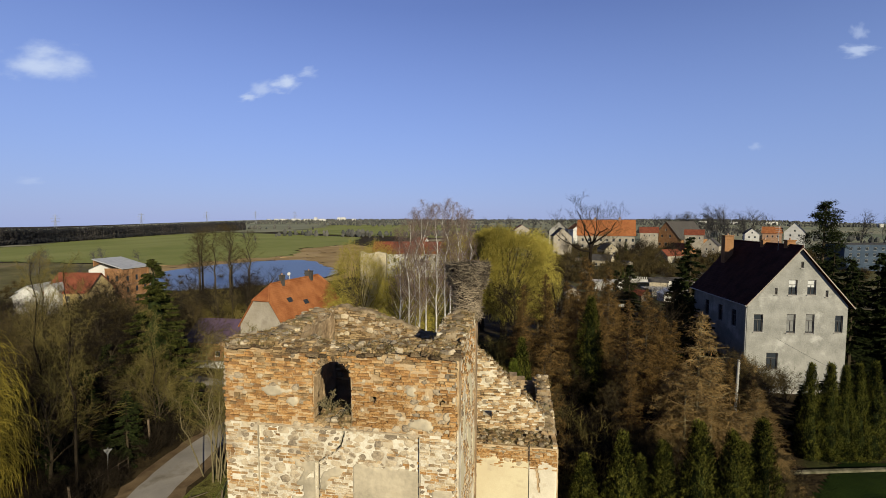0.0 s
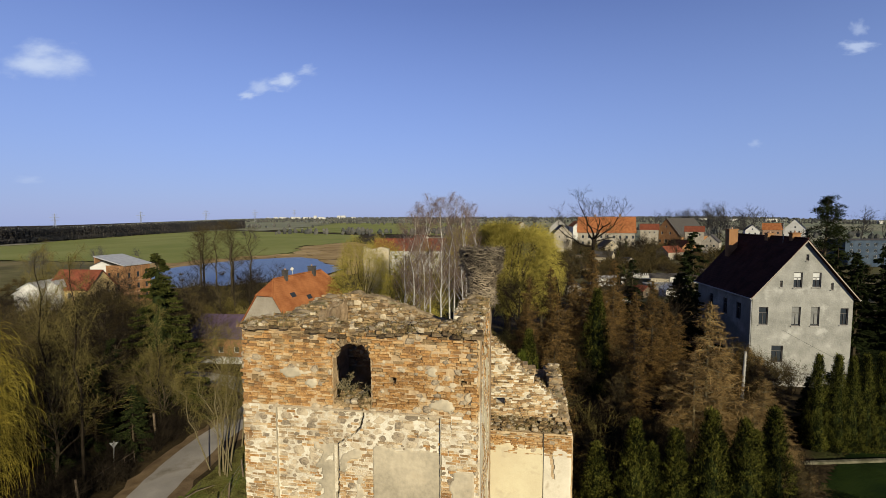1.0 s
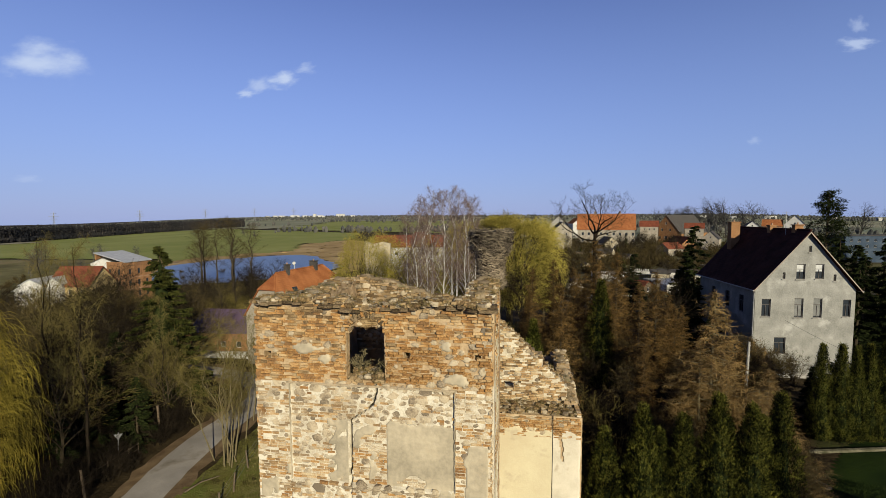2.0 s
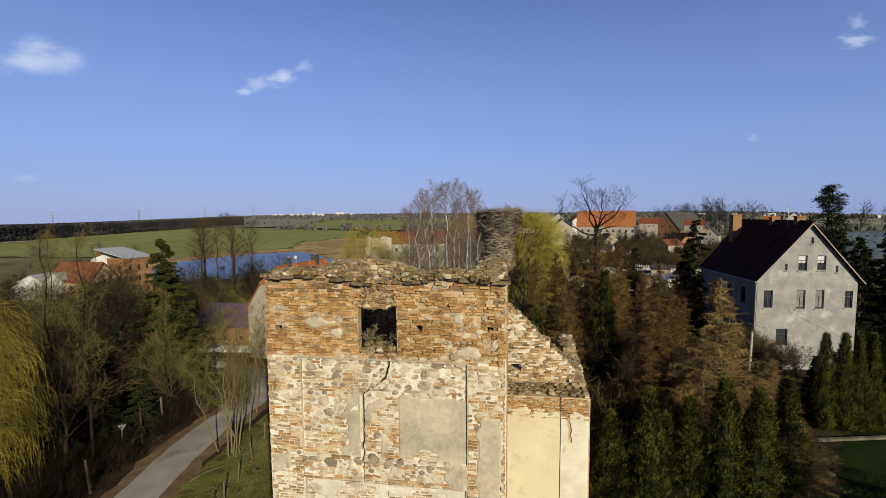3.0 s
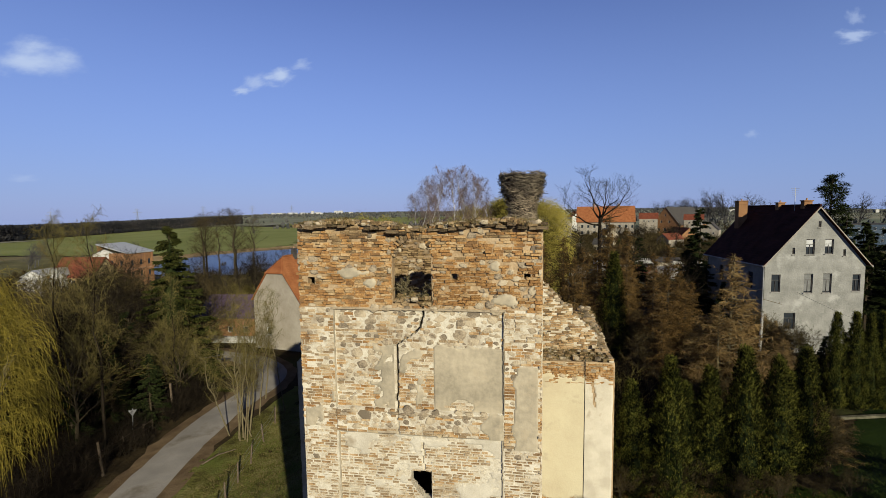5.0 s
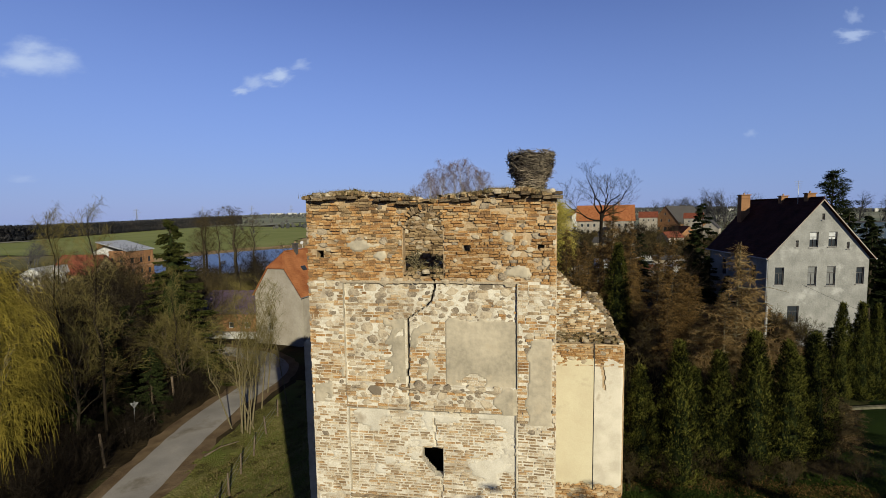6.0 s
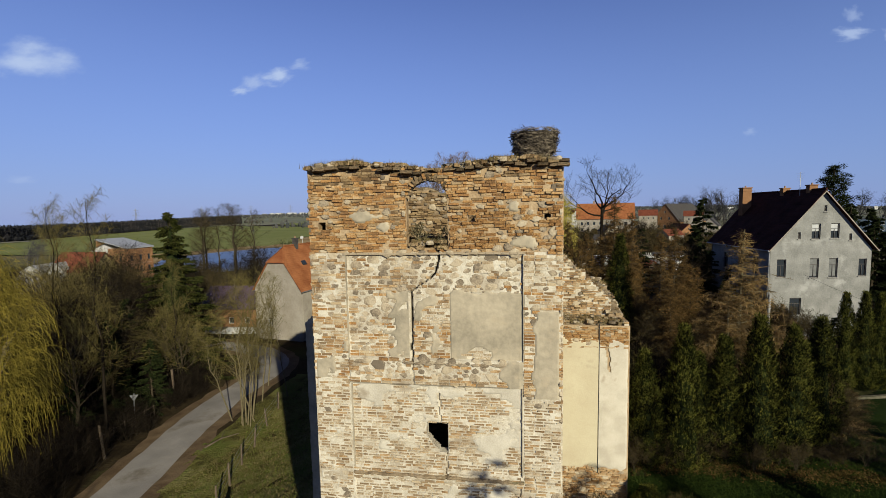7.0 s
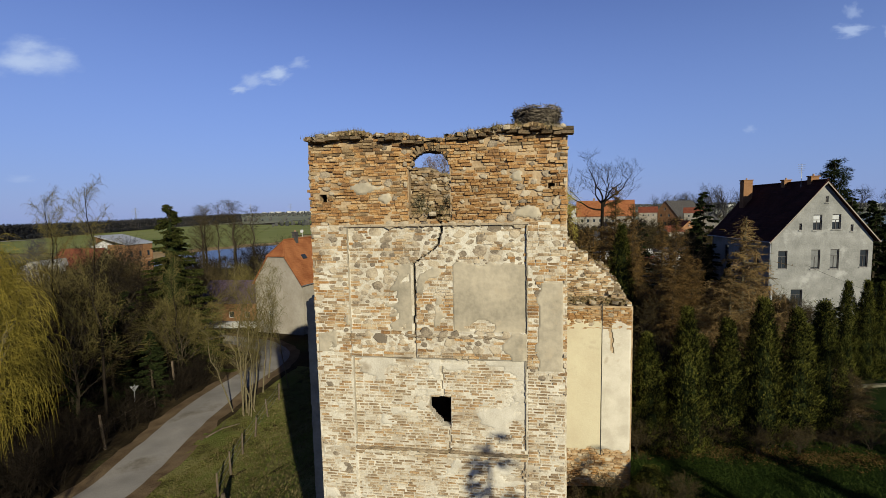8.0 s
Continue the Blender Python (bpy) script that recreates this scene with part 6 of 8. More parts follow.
for pn, mat, lab, n, zs, tall in (("rim", M_nest, "dark interlaced sticks of the rim", 2300, (1.15, 1.86), 0.27), ("neck", M_nest_pale, "straw and pale sticks packed below the rim", 1700, (-0.1, 1.3), 0.3)):
    st = Mesh()
    for _ in range(n):
        z = rng.uniform(*zs)
        r = np.interp(z, [0, 0.5, 1.0, 1.2, 1.9], [0.54, 0.52, 0.6, 0.74, 0.84]) * rng.uniform(0.86, 1.08) * (1 + 0.1 * nz(z * 2, 4))
        w = rng.uniform(0, 6.283)
        p = Vector((r * math.cos(w), r * math.sin(w), z + 0.05 * nz(math.cos(w) * 2, math.sin(w) * 2)))
        d = Vector((-math.sin(w), math.cos(w), 0)) + Vector((rng.gauss(0, 0.35), rng.gauss(0, 0.35), rng.gauss(0, 0.4)))
        ln, tk = rng.uniform(0.1, tall), rng.uniform(0.005, 0.014)
        d.normalize()
        st.tube(p - d * ln, p + d * ln, tk, tk * 0.5, 3)
    part(pn, st, mat, nest, lab, kind="stuff")

# ---- annex ----
AX0, AX1, AY = 0.3, 3.62, 15.35
annex = thing("ruined_annex", "plastered ruined annex with a broken sloping brick wall", "ruin")
am = slab(Mesh(), AX1 - AX0, -3.0, 5.8, 1.5, 0.12, lambda u: 5.42 + 0.06 * nz(u * 4, 2), lambda u, z: False, lambda u, n, z: (AX0 + u, AY + n, z), 0.03)
annex_wall = part("front_wall", am, M_dark_mortar, annex)
slope = lambda u: 8.9 - 0.95 * u + 0.16 * nz(u * 3, 6) + 0.12 * nz(u * 8, 7) if u < 2.9 else 0
part("sloping_wall", slab(Mesh(), 3.0, 5.2, 9.3, 0.6, 0.1, slope, lambda u, z: 0.35 < u < 0.7 and 6.0 < z < 6.3, lambda u, n, z: (AX0 + u, AY + 1.1 + n, z), 0.025), M_mortar, annex)


# ---- masonry of the tower: courses of brick, fieldstones, plaster ----
def zone(x, z):
    """What the face shows at a spot: how much brick, how much stone, how much plaster (0 to 1), and whether it is limewashed."""
    n, n2 = nz(x * 1.1, z * 1.1, 40), nz(x * 2.7, z * 2.7, 44)
    if z > 8.85:
        plaster = 0.0
        for px, pz, a, b in ((-4.55, 9.75, 0.6, 0.16), (-4.1, 9.5, 0.35, 0.2), (-0.75, 9.95, 0.22, 0.2), (-0.45, 9.05, 0.5, 0.24)):
            plaster = max(plaster, 1.25 - math.hypot((x - px) / a, (z - pz) / b) + 0.5 * n2)
        stone = 0.006 + 0.12 * math.exp(-((z - 10.0) / 0.14) ** 2) * smooth(-2.0, -1.5, x) + 0.1 * math.exp(-((z - 9.95) / 0.16) ** 2) * smooth(-3.4, -4.0, x) + 0.1 * smooth(0.15, 0.4, n)
        if x > -1.2 and z < 9.2:
            stone = 0.35
        return 1.0, stone, plaster, False
    if x < -5.05:
        if z > 6.7:
            return 0.95, 0.09 + 0.2 * n2, 0.1 + 0.7 * n2 - 0.3 * smooth(6.9, 7.4, z), False
        return 0.95, 0.008, 0.25 + 0.8 * n + 0.6 * math.exp(-((z - 5.95) / 0.35) ** 2) * smooth(-5.35, -5.5, x), z < 5.5
    if x > -0.53:
        if z > 7.4:
            return 0.92, 0.12 + 0.25 * n2, -0.05 + 0.7 * n, False
        if z > 5.15:
            return 0.9, 0.15, (1.3 if x > -0.28 + 0.2 * n2 else -0.3) + 0.2 * n2 - 0.5 * smooth(0.25, 0.4, n), False
        return 0.97, 0.006, 0.2 + 0.9 * n + 0.25 * n2, True
    if z > 6.08:
        if x > -2.38:
            edge = 7.85 + 0.22 * n2
            brick_patch = 1.1 - math.hypot((x + 1.65) / 0.42, (z - 6.22) / 0.2)
            return (0.9, 0.0, 1.3 - 2.2 * max(0, brick_patch + 0.3 * n2), False) if z < edge else (0.7, 0.85, 0.1 + 0.5 * n - 0.3 * n2, False)
        if x > -3.32:
            return (0.97, 0.012, 0.3 + 0.8 * n2 + 0.3 * n, False) if z < 7.75 else (0.75, 0.7, 0.25 + 0.5 * n, False)
        if z > 8.28:
            return (0.75, 0.8, -0.1 + 0.3 * n2, False) if x < -4.1 + 0.4 * n2 or z > 8.55 + 0.2 * n else (0.97, 0.02, -0.2, False)
        if z > 7.85 + 0.15 * n2:
            return 0.97, 0.03, 0.1 + 0.5 * n2, False
        if x > -4.0 + 0.35 * n2:
            return 0.9, 0.05, 0.85 + 0.4 * n2 + 0.3 * n, False
        return (0.7, 0.6, 0.12 + 0.45 * n2, False) if z > 6.75 + 0.3 * n2 else (0.97, 0.1, 0.2 + 0.5 * n2, False)
    if z > 5.4:
        return 0.85, 0.7 if z > 5.62 else 0.03, 1.2 * smooth(-1.2, -0.85, x + 0.3 * n2), False
    if z > 3.08:
        return 0.97, 0.0, 0.28 + 0.9 * n + 0.3 * n2 + 0.45 * smooth(4.85, 5.2, z) + 0.35 * smooth(-1.8, -1.3, x) - 0.3 * smooth(3.5, 3.2, z), True
    return 0.97, 0.0, 0.25 + 0.9 * n + 0.3 * n2, True


def unit_brick(seed):
    rng = random.Random(seed)
    m = Mesh()
    j = lambda a: rng.uniform(-a, a)
    # chamfered front, plain back
    vs = []
    for y, k in ((-0.5, 0.96), (-0.36, 1.0), (0.5, 1.0)):
        for sx, sz in ((-1, -1), (1, -1), (1, 1), (-1, 1)):
            vs.append((0.5 * sx * (k if y < -0.4 else 1) + j(0.025), y + (j(0.1) if y < 0 else 0), 0.5 * sz * (k - 0.05 if y < -0.4 else 1) + j(0.06)))
    fs = [(3, 2, 1, 0)]
    for r in (0, 4):
        fs += [(r + i, r + (i + 1) % 4, r + 4 + (i + 1) % 4, r + 4 + i) for i in range(4)]
    return m.add(vs, [tuple(reversed(f)) for f in fs])


def unit_stone(seed):
    """An irregular split fieldstone, 1 across, with a rounded rim and an uneven face."""
    rng = random.Random(seed)
    n = rng.choice((6, 7, 8, 9))
    ang = sorted(6.283 * (k + rng.uniform(-0.32, 0.32)) / n for k in range(n))
    rad = [rng.uniform(0.4, 0.62) for _ in ang]
    m = Mesh()
    for y, k in ((0.5, 1.0), (-0.12, 1.0), (-0.34, 0.86), (-0.42, 0.55)):
        for a, r in zip(ang, rad):
            m.v.append((r * k * math.cos(a) + rng.uniform(-0.02, 0.02), y + rng.uniform(-0.05, 0.05), r * k * math.sin(a) + rng.uniform(-0.02, 0.02)))
    m.v.append((rng.uniform(-0.1, 0.1), -0.45, rng.uniform(-0.1, 0.1)))
    for q in range(3):
        m.f += [(q * n + i, q * n + n + i, q * n + n + (i + 1) % n, q * n + (i + 1) % n) for i in range(n)]
    m.f += [(3 * n + i, 4 * n, 3 * n + (i + 1) % n) for i in range(n)]
    return m


BR = [unit_brick(100 + i) for i in range(6)]
ST = [unit_stone(200 + i) for i in range(12)]
BR_data = [b.data("brick", M_brick) for b in BR]
STONE_data = [b.data("stone", M_stone) for b in ST]
TOP_data = [b.data("weathered_brick", M_top_piece) for b in BR]


def stamp(m, unit, c, s, put, spin=0.0, swing=0.0):
    ca, sa = math.cos(spin), math.sin(spin)
    m.add([put(c[0] + s[0] * x * ca - s[2] * z * sa, c[1] + s[1] * y + s[0] * x * swing, c[2] + s[0] * x * sa + s[2] * z * ca) for x, y, z in unit.v], unit.f)


def masonry(parent, put, L, z0, top, hole, zone_at, back, seed, mats, keep=None, course=0.076, single=0, density=18.0, gap=0.0, breaks=(), worn=0.1, washed=0.4):
    """Courses of bricks and scattered stones on a face; the first ones inside keep() become parts of their own."""
    rng = random.Random(seed)
    groups = {"brickwork": Mesh(), "limewashed_brickwork": Mesh(), "stonework": Mesh(), "weathered_brickwork": Mesh(), "faded_brickwork": Mesh()}
    placed, n_single = [], 0
    zmax = max(top(L * i / 20) for i in range(21))
    # stones
    for _ in range(int(L * (zmax - z0) * density * 12)):
        u, z = rng.uniform(0.05, L - 0.05), rng.uniform(z0, zmax)
        if z > top(u) - 0.06 or hole(u, z):
            continue
        b, s, p, lime = zone_at(u, z)
        if rng.random() > s or p > 0.75:
            continue
        w = rng.uniform(0.16, 0.42) * (0.75 if s < 0.5 else 1)
        h = w * rng.uniform(0.5, 0.85)
        if z < 8.8 and any(abs(u - q) < w * 0.55 for q in breaks):
            continue
        if any(hole(u + w * q / 8, z + h * e) for q in range(-5, 6) for e in (-0.5, -0.25, 0, 0.25, 0.5)):
            continue
        if any(abs(u - a) < (w + c) * 0.4 and abs(z - e) < (h + d) * 0.4 for a, e, c, d in placed):
            continue
        placed.append((u, z, w, h))
        k = rng.randrange(len(ST))
        n = back(u, z) + rng.uniform(0.026, 0.04)
        stamp(groups["stonework"], ST[k], (u, n, z), (w, 0.08, h), put, rng.uniform(-0.4, 0.4))
    # small stones packed between the large ones
    for _ in range(int(L * (zmax - z0) * density * 14)):
        u, z = rng.uniform(0.05, L - 0.05), rng.uniform(z0, zmax)
        if z > top(u) - 0.06 or hole(u, z):
            continue
        b, s, p, lime = zone_at(u, z)
        if s < 0.5 or p > 0.7 or (z < 8.8 and any(abs(u - q) < 0.08 for q in breaks)):
            continue
        w = rng.uniform(0.08, 0.17)
        h = w * rng.uniform(0.45, 0.8)
        if any(hole(u + w * q / 4, z) for q in (-2, -1, 1, 2)):
            continue
        if any(abs(u - a) < (w + c) * 0.46 and abs(z - e) < (h + d) * 0.46 for a, e, c, d in placed):
            continue
        placed.append((u, z, w, h))
        stamp(groups["stonework"], ST[rng.randrange(len(ST))], (u, back(u, z) + rng.uniform(0.018, 0.03), z), (w, 0.07, h), put, rng.uniform(-0.5, 0.5))
    grid = {}
    for q in placed:
        for a in range(int((q[0] - q[2]) // 0.4), int((q[0] + q[2]) // 0.4) + 1):
            for b in range(int((q[1] - q[3]) // 0.4), int((q[1] + q[3]) // 0.4) + 1):
                grid.setdefault((a, b), []).append(q)
    rows = int((zmax - z0) / course)
    for r in range(rows):
        zc = z0 + (r + 0.5) * course
        u = -rng.uniform(0, 0.25)
        while u < L:
            w = rng.choice((0.27, 0.27, 0.27, 0.13, 0.2)) * rng.uniform(0.9, 1.08)
            for q in breaks:
                if zc < 8.8 and u < q - 0.01 < u + w - 0.02:
                    w = q - u - 0.012
            c = u + w / 2
            a, b2 = max(0.005, u), min(L - 0.005, u + w)
            u += w + 0.012 - 0.006 * smooth(8.7, 9.0, zc)
            if b2 - a < 0.04:
                continue
            c = (a + b2) / 2
            rag = smooth(8.7, 9.0, zc)
            zz = zc + 0.014 * nz(c * 0.6, zc, 71) + 0.008 * nz(c * 2.3, zc * 2, 73) + (0.003 + 0.005 * rag) * rng.gauss(0, 1)
            if zz > top(c) - 0.02:
                continue
            # cut the brick back to its longest stretch clear of openings
            run, best = None, (0.0, 0.0)
            for q in range(9):
                v = a + (b2 - a) * q / 8
                if hole(v, zz):
                    run = None
                else:
                    run = v if run is None else run
                    best = max(best, (v - run, run))
            if best[0] < 0.045:
                continue
            a, b2 = best[1], best[1] + best[0]
            c = (a + b2) / 2
            br, s, p, lime = zone_at(c, zz)
            if p > 0.62 or rng.random() > br or rng.random() < gap + (0.45 * smooth(0.22, 0.45, nz(c * 1.7, zz * 4.2, 21)) if zz > 8.85 and parent is wall_front else 0.0) + (0.3 * smooth(0.05, 0.4, nz(c * 1.9, zz * 3.1, 33)) + 0.05 if lime else 0.0):
                continue
            if any(abs(c - q[0]) < (b2 - a) * 0.26 + q[2] * 0.36 and abs(zz - q[1]) < course * 0.2 + q[3] * 0.34 for q in grid.get((int(c // 0.4), int(zz // 0.4)), ())):
                continue
            out = rng.uniform(-0.01, 0.009) if zz > 8.85 else rng.uniform(-0.004, 0.008)
            out += rag * (0.06 * max(0.0, nz(c * 0.8, zc * 5.3, 61)) - 0.05 * max(0.0, nz(c * 0.8, zc * 5.3, 67)))
            if zz > 8.85 and rng.random() < 0.08:
                out += rng.uniform(0.02, 0.06)
            thin = 1 - smooth(5.2, 5.7, zz) if lime else 0.0
            size = (b2 - a - 0.006 - rag * rng.uniform(0, 0.012) - thin * rng.uniform(0.0, 0.045), 0.16, course * rng.uniform(0.76 - 0.3 * thin, 0.94 - 0.1 * thin))
            spin, swing = (0.015 + 0.015 * rag) * rng.gauss(0, 1), rag * rng.gauss(0, 0.06)
            k = rng.randrange(len(BR))
            n = back(c, zz) + (0.08 if zz < 8.85 else 0.082) - out
            if keep and n_single < single and keep(c, zz):
                ob = new("brick", BR_data[k])
                ob.parent = parent
                x, y, z = put(c, n, zz)
                ob.matrix_basis = pose(x, y, z, 0, -math.degrees(spin), math.degrees(swing)) @ Matrix.Diagonal((*size, 1))
                n_single += 1
            else:
                old = zz > 8.85 and rng.random() < worn + 0.5 * smooth(10.3, 10.9, zz) + 0.25 * nz(c * 1.2, zz * 1.2, 95)
                stamp(groups["weathered_brickwork" if old else "faded_brickwork" if lime and rng.random() < 0.24 + 0.5 * nz(c * 0.9, zz * 1.4, 57) else "limewashed_brickwork" if lime or (zz < 8.85 and 0.35 + 0.3 * rng.random() < washed + 0.9 * nz(c * 1.3, zz * 1.6, 91)) else "faded_brickwork" if zz < 8.85 and rng.random() < 0.72 else "brickwork"], BR[k], (c, n, zz), size, put, spin, swing)
    for name, mat in zip(groups, (*mats, M_top_brick, M_faded_brick)):
        if groups[name].f:
            part(name, groups[name], mat, parent, kind="stuff")


def plaster_sheet(parent, put, L, z0, z1, mask, back, mat, cell=0.036, proud=0.015, name="plaster", label=""):
    """A skin of plaster that sinks into the wall where it has fallen off."""
    nx, nk = int(L / cell), int((z1 - z0) / cell)
    m, ids = Mesh(), {}
    val = [[mask(i * cell, z0 + k * cell) for k in range(nk + 1)] for i in range(nx + 1)]

    def vid(i, k):
        if (i, k) not in ids:
            u, z = i * cell, z0 + k * cell
            t = smooth(-0.08, 0.06, val[i][k])
            n = back(u, z) + 0.05 - t * (0.05 + proud) + 0.004 * nz(u * 6, z * 6, 3) - 0.008 * nz(u * 1.5, z * 1.5, 6) * t
            ids[i, k] = len(m.v)
            m.v.append(put(u, n, z))
        return ids[i, k]
    for i in range(nx):
        for k in range(nk):
            around = (val[i][k], val[i + 1][k], val[i][k + 1], val[i + 1][k + 1])
            if max(around) > -0.08 and min(around) > -1:
                m.f.append((vid(i, k), vid(i + 1, k), vid(i + 1, k + 1), vid(i, k + 1)))
    up = list(range(len(m.v)))

    def root(i):
        while up[i] != i:
            up[i] = up[up[i]]
            i = up[i]
        return i
    for f in m.f:
        for v in f[1:]:
            up[root(v)] = root(f[0])
    pieces = {}
    for f in m.f:
        pieces.setdefault(root(f[0]), []).append(f)
    for fs in pieces.values():
        if len(fs) < 12:
            continue
        idx, q = {}, Mesh()
        for f in fs:
            for v in f:
                if v not in idx:
                    idx[v] = len(q.v)
                    q.v.append(m.v[v])
            q.f.append(tuple(idx[v] for v in f))
        part(name, q, mat, parent, label, smooth=True)


to_front = lambda u, n, z: (X0 + u, Y0 + n, z)
fz = lambda u, z: zone(X0 + u, z)
fb = lambda u, z: relief(X0 + u, z)


def front_gap(u, z):
    return front_hole(u, z) or crack_at(X0 + u, z)


def skin(lime):
    def f(u, z):
        x = X0 + u
        b, s, p, l = zone(x, z)
        if any(front_gap(u + q, z) for q in (-0.015, 0, 0.015)) or z > 10.5:
            return -1
        e = min(u, X1 - X0 - u) / 0.05
        return min(p - 0.62 + (0.5 * nz(x * 1.6, z * 8.0, 52) if l else 0.0) + 0.28 * nz(x * 3.4, z * 3.4, 51) + 0.16 * nz(x * 9, z * 9, 12) + 0.12 * nz(x * 21, z * 21, 13), 0.3 if e > 1 else -0.05) if bool(l) == lime else -1
    return f


plaster_sheet(wall_front, to_front, X1 - X0, 5.1, 10.5, skin(False), fb, M_plaster, name="plaster", label="grey-beige plaster remains")
plaster_sheet(wall_front, to_front, X1 - X0, -2.5, 5.6, skin(True), fb, M_white_plaster, proud=0.007, name="limewash_plaster", label="chalky white plaster remains")
# straight reveals of the sunk panels, and the thin string course over them
for name, c, d in (("panel_edge", (-0.522, Y0 + 0.045, 7.43), (0.024, 0.1, 2.7)), ("panel_edge", (-5.055, Y0 + 0.045, 7.43), (0.024, 0.1, 2.7)),
                   ("panel_edge", (-0.562, Y0 + 0.035, 4.24), (0.024, 0.08, 2.32)), ("panel_edge", (-5.005, Y0 + 0.035, 4.24), (0.024, 0.08, 2.32)),
                   ("string_course", (-2.8, Y0 + 0.035, 8.82), (4.66, 0.1, 0.04))):
    e = Mesh()
    n, tall = 24, d[2] > 1
    for i in range(n):
        k = (i + 0.5) / n - 0.5
        o = 0.012 * nz(i * 0.9, c[0] * 3, c[2])
        if tall:
            e.box((c[0] + o, c[1], c[2] + k * d[2]), (d[0], d[1], d[2] / n), 0, 0.004, random.Random(3))
        elif nz(i * 0.37, 5.1) > -0.28:
            e.box((c[0] + k * d[0], c[1] + o, c[2] + o), (d[0] / n - 0.006, d[1], d[2]), 0, 0.006, random.Random(3))
    part(name, e, M_plaster if tall else M_stone, wall_front)
# rough stones over the middle band, and a worn ledge under the lower panel
rng = random.Random(31)
x = -5.08
while x < -0.95:
    w = rng.uniform(0.18, 0.4)
    if not crack_at(x + w / 2, 5.99) and rng.random() > 0.3:
        ob = new("moulding_stone", STONE_data[rng.randrange(12)])
        ob.parent = wall_front
        ob.matrix_basis = pose(x + w / 2, Y0 + 0.005, 5.99 + rng.uniform(-0.012, 0.012)) @ Matrix.Diagonal((w * 1.15, 0.17, 0.07 * rng.uniform(1.1, 1.7), 1))
    x += w + 0.012
ledge = Mesh()
LN = 110
for i in range(LN + 1):
    x = -5.02 + 4.5 * i / LN
    d, lift = 0.065 + 0.05 * nz(x * 2.1, 7) + 0.04 * nz(x * 9, 3), 0.03 * nz(x * 1.3, 4) + 0.02 * nz(x * 8, 5)
    if crack_at(x, 2.95):
        d = 0.0
    for y, z in ((0.1, 0.05), (-0.35 * d, 0.035 + 0.01 * nz(x * 7, 8)), (-d, 0.012), (-d, -0.02 + 0.012 * nz(x * 11, 6)), (0.1, -0.04)):
        ledge.v.append((x, Y0 + y, 2.94 + z + lift))
for i in range(LN):
    ledge.f += [(i * 5 + k, i * 5 + k + 1, i * 5 + k + 6, i * 5 + k + 5) for k in range(4)]
part("ledge", ledge, M_rubble, wall_front, "worn projecting stone ledge", smooth=True)
masonry(wall_front, to_front, X1 - X0, -2.4, front_top, front_gap, fz, fb, 77, (M_brickwork, M_pale_brick, M_stones), keep=lambda u, z: 8.85 < z < 9.9 and -2.3 < X0 + u < 0.36, single=300, breaks=(-5.05 - X0, -0.53 - X0))
# other faces
plain = lambda s, g: (lambda u, z: (0.95, s + 0.3 * nz(u * 1.3, z * 1.3, 8), -1, False))
none = lambda u, z: False
flat = lambda u, z: 0.01
masonry(wall_back, lambda u, n, z: (X0 + 0.85 + u, Y1 - 0.85 + n, z), X1 - X0 - 1.8, 8.0, lambda u: back_top(u + 0.85), none, plain(0.08, 0), lambda u, z: -0.075, 78, (M_top_brick, M_pale_brick, M_stones), gap=0.06, washed=0.1)
masonry(wall_right, lambda u, n, z: (X1 - n, Y0 + u, z), Y1 - Y0, 4.6, lambda u: 10.8, none, plain(0.15, 0), lambda u, z: -0.015, 79, (M_brickwork, M_pale_brick, M_stones), gap=0.06)
plaster_sheet(wall_right, lambda u, n, z: (X1 - n, Y0 + u, z), Y1 - Y0, 4.0, 10.6, lambda u, z: -0.1 + 0.9 * nz(u * 0.9, z * 0.9, 3) + 0.2 * nz(u * 4, z * 4, 3) - 0.5 * smooth(9.0, 10.4, z) - 0.6 * smooth(0.55, 0.2, u), lambda u, z: -0.02, M_cream, 0.08)
masonry(wall_left, lambda u, n, z: (X0 + n, Y1 - u, z), Y1 - Y0, 5.0, lambda u: 10.7, none, plain(0.2, 0), lambda u, z: -0.005, 80, (M_brickwork, M_pale_brick, M_stones), gap=0.08, course=0.09)


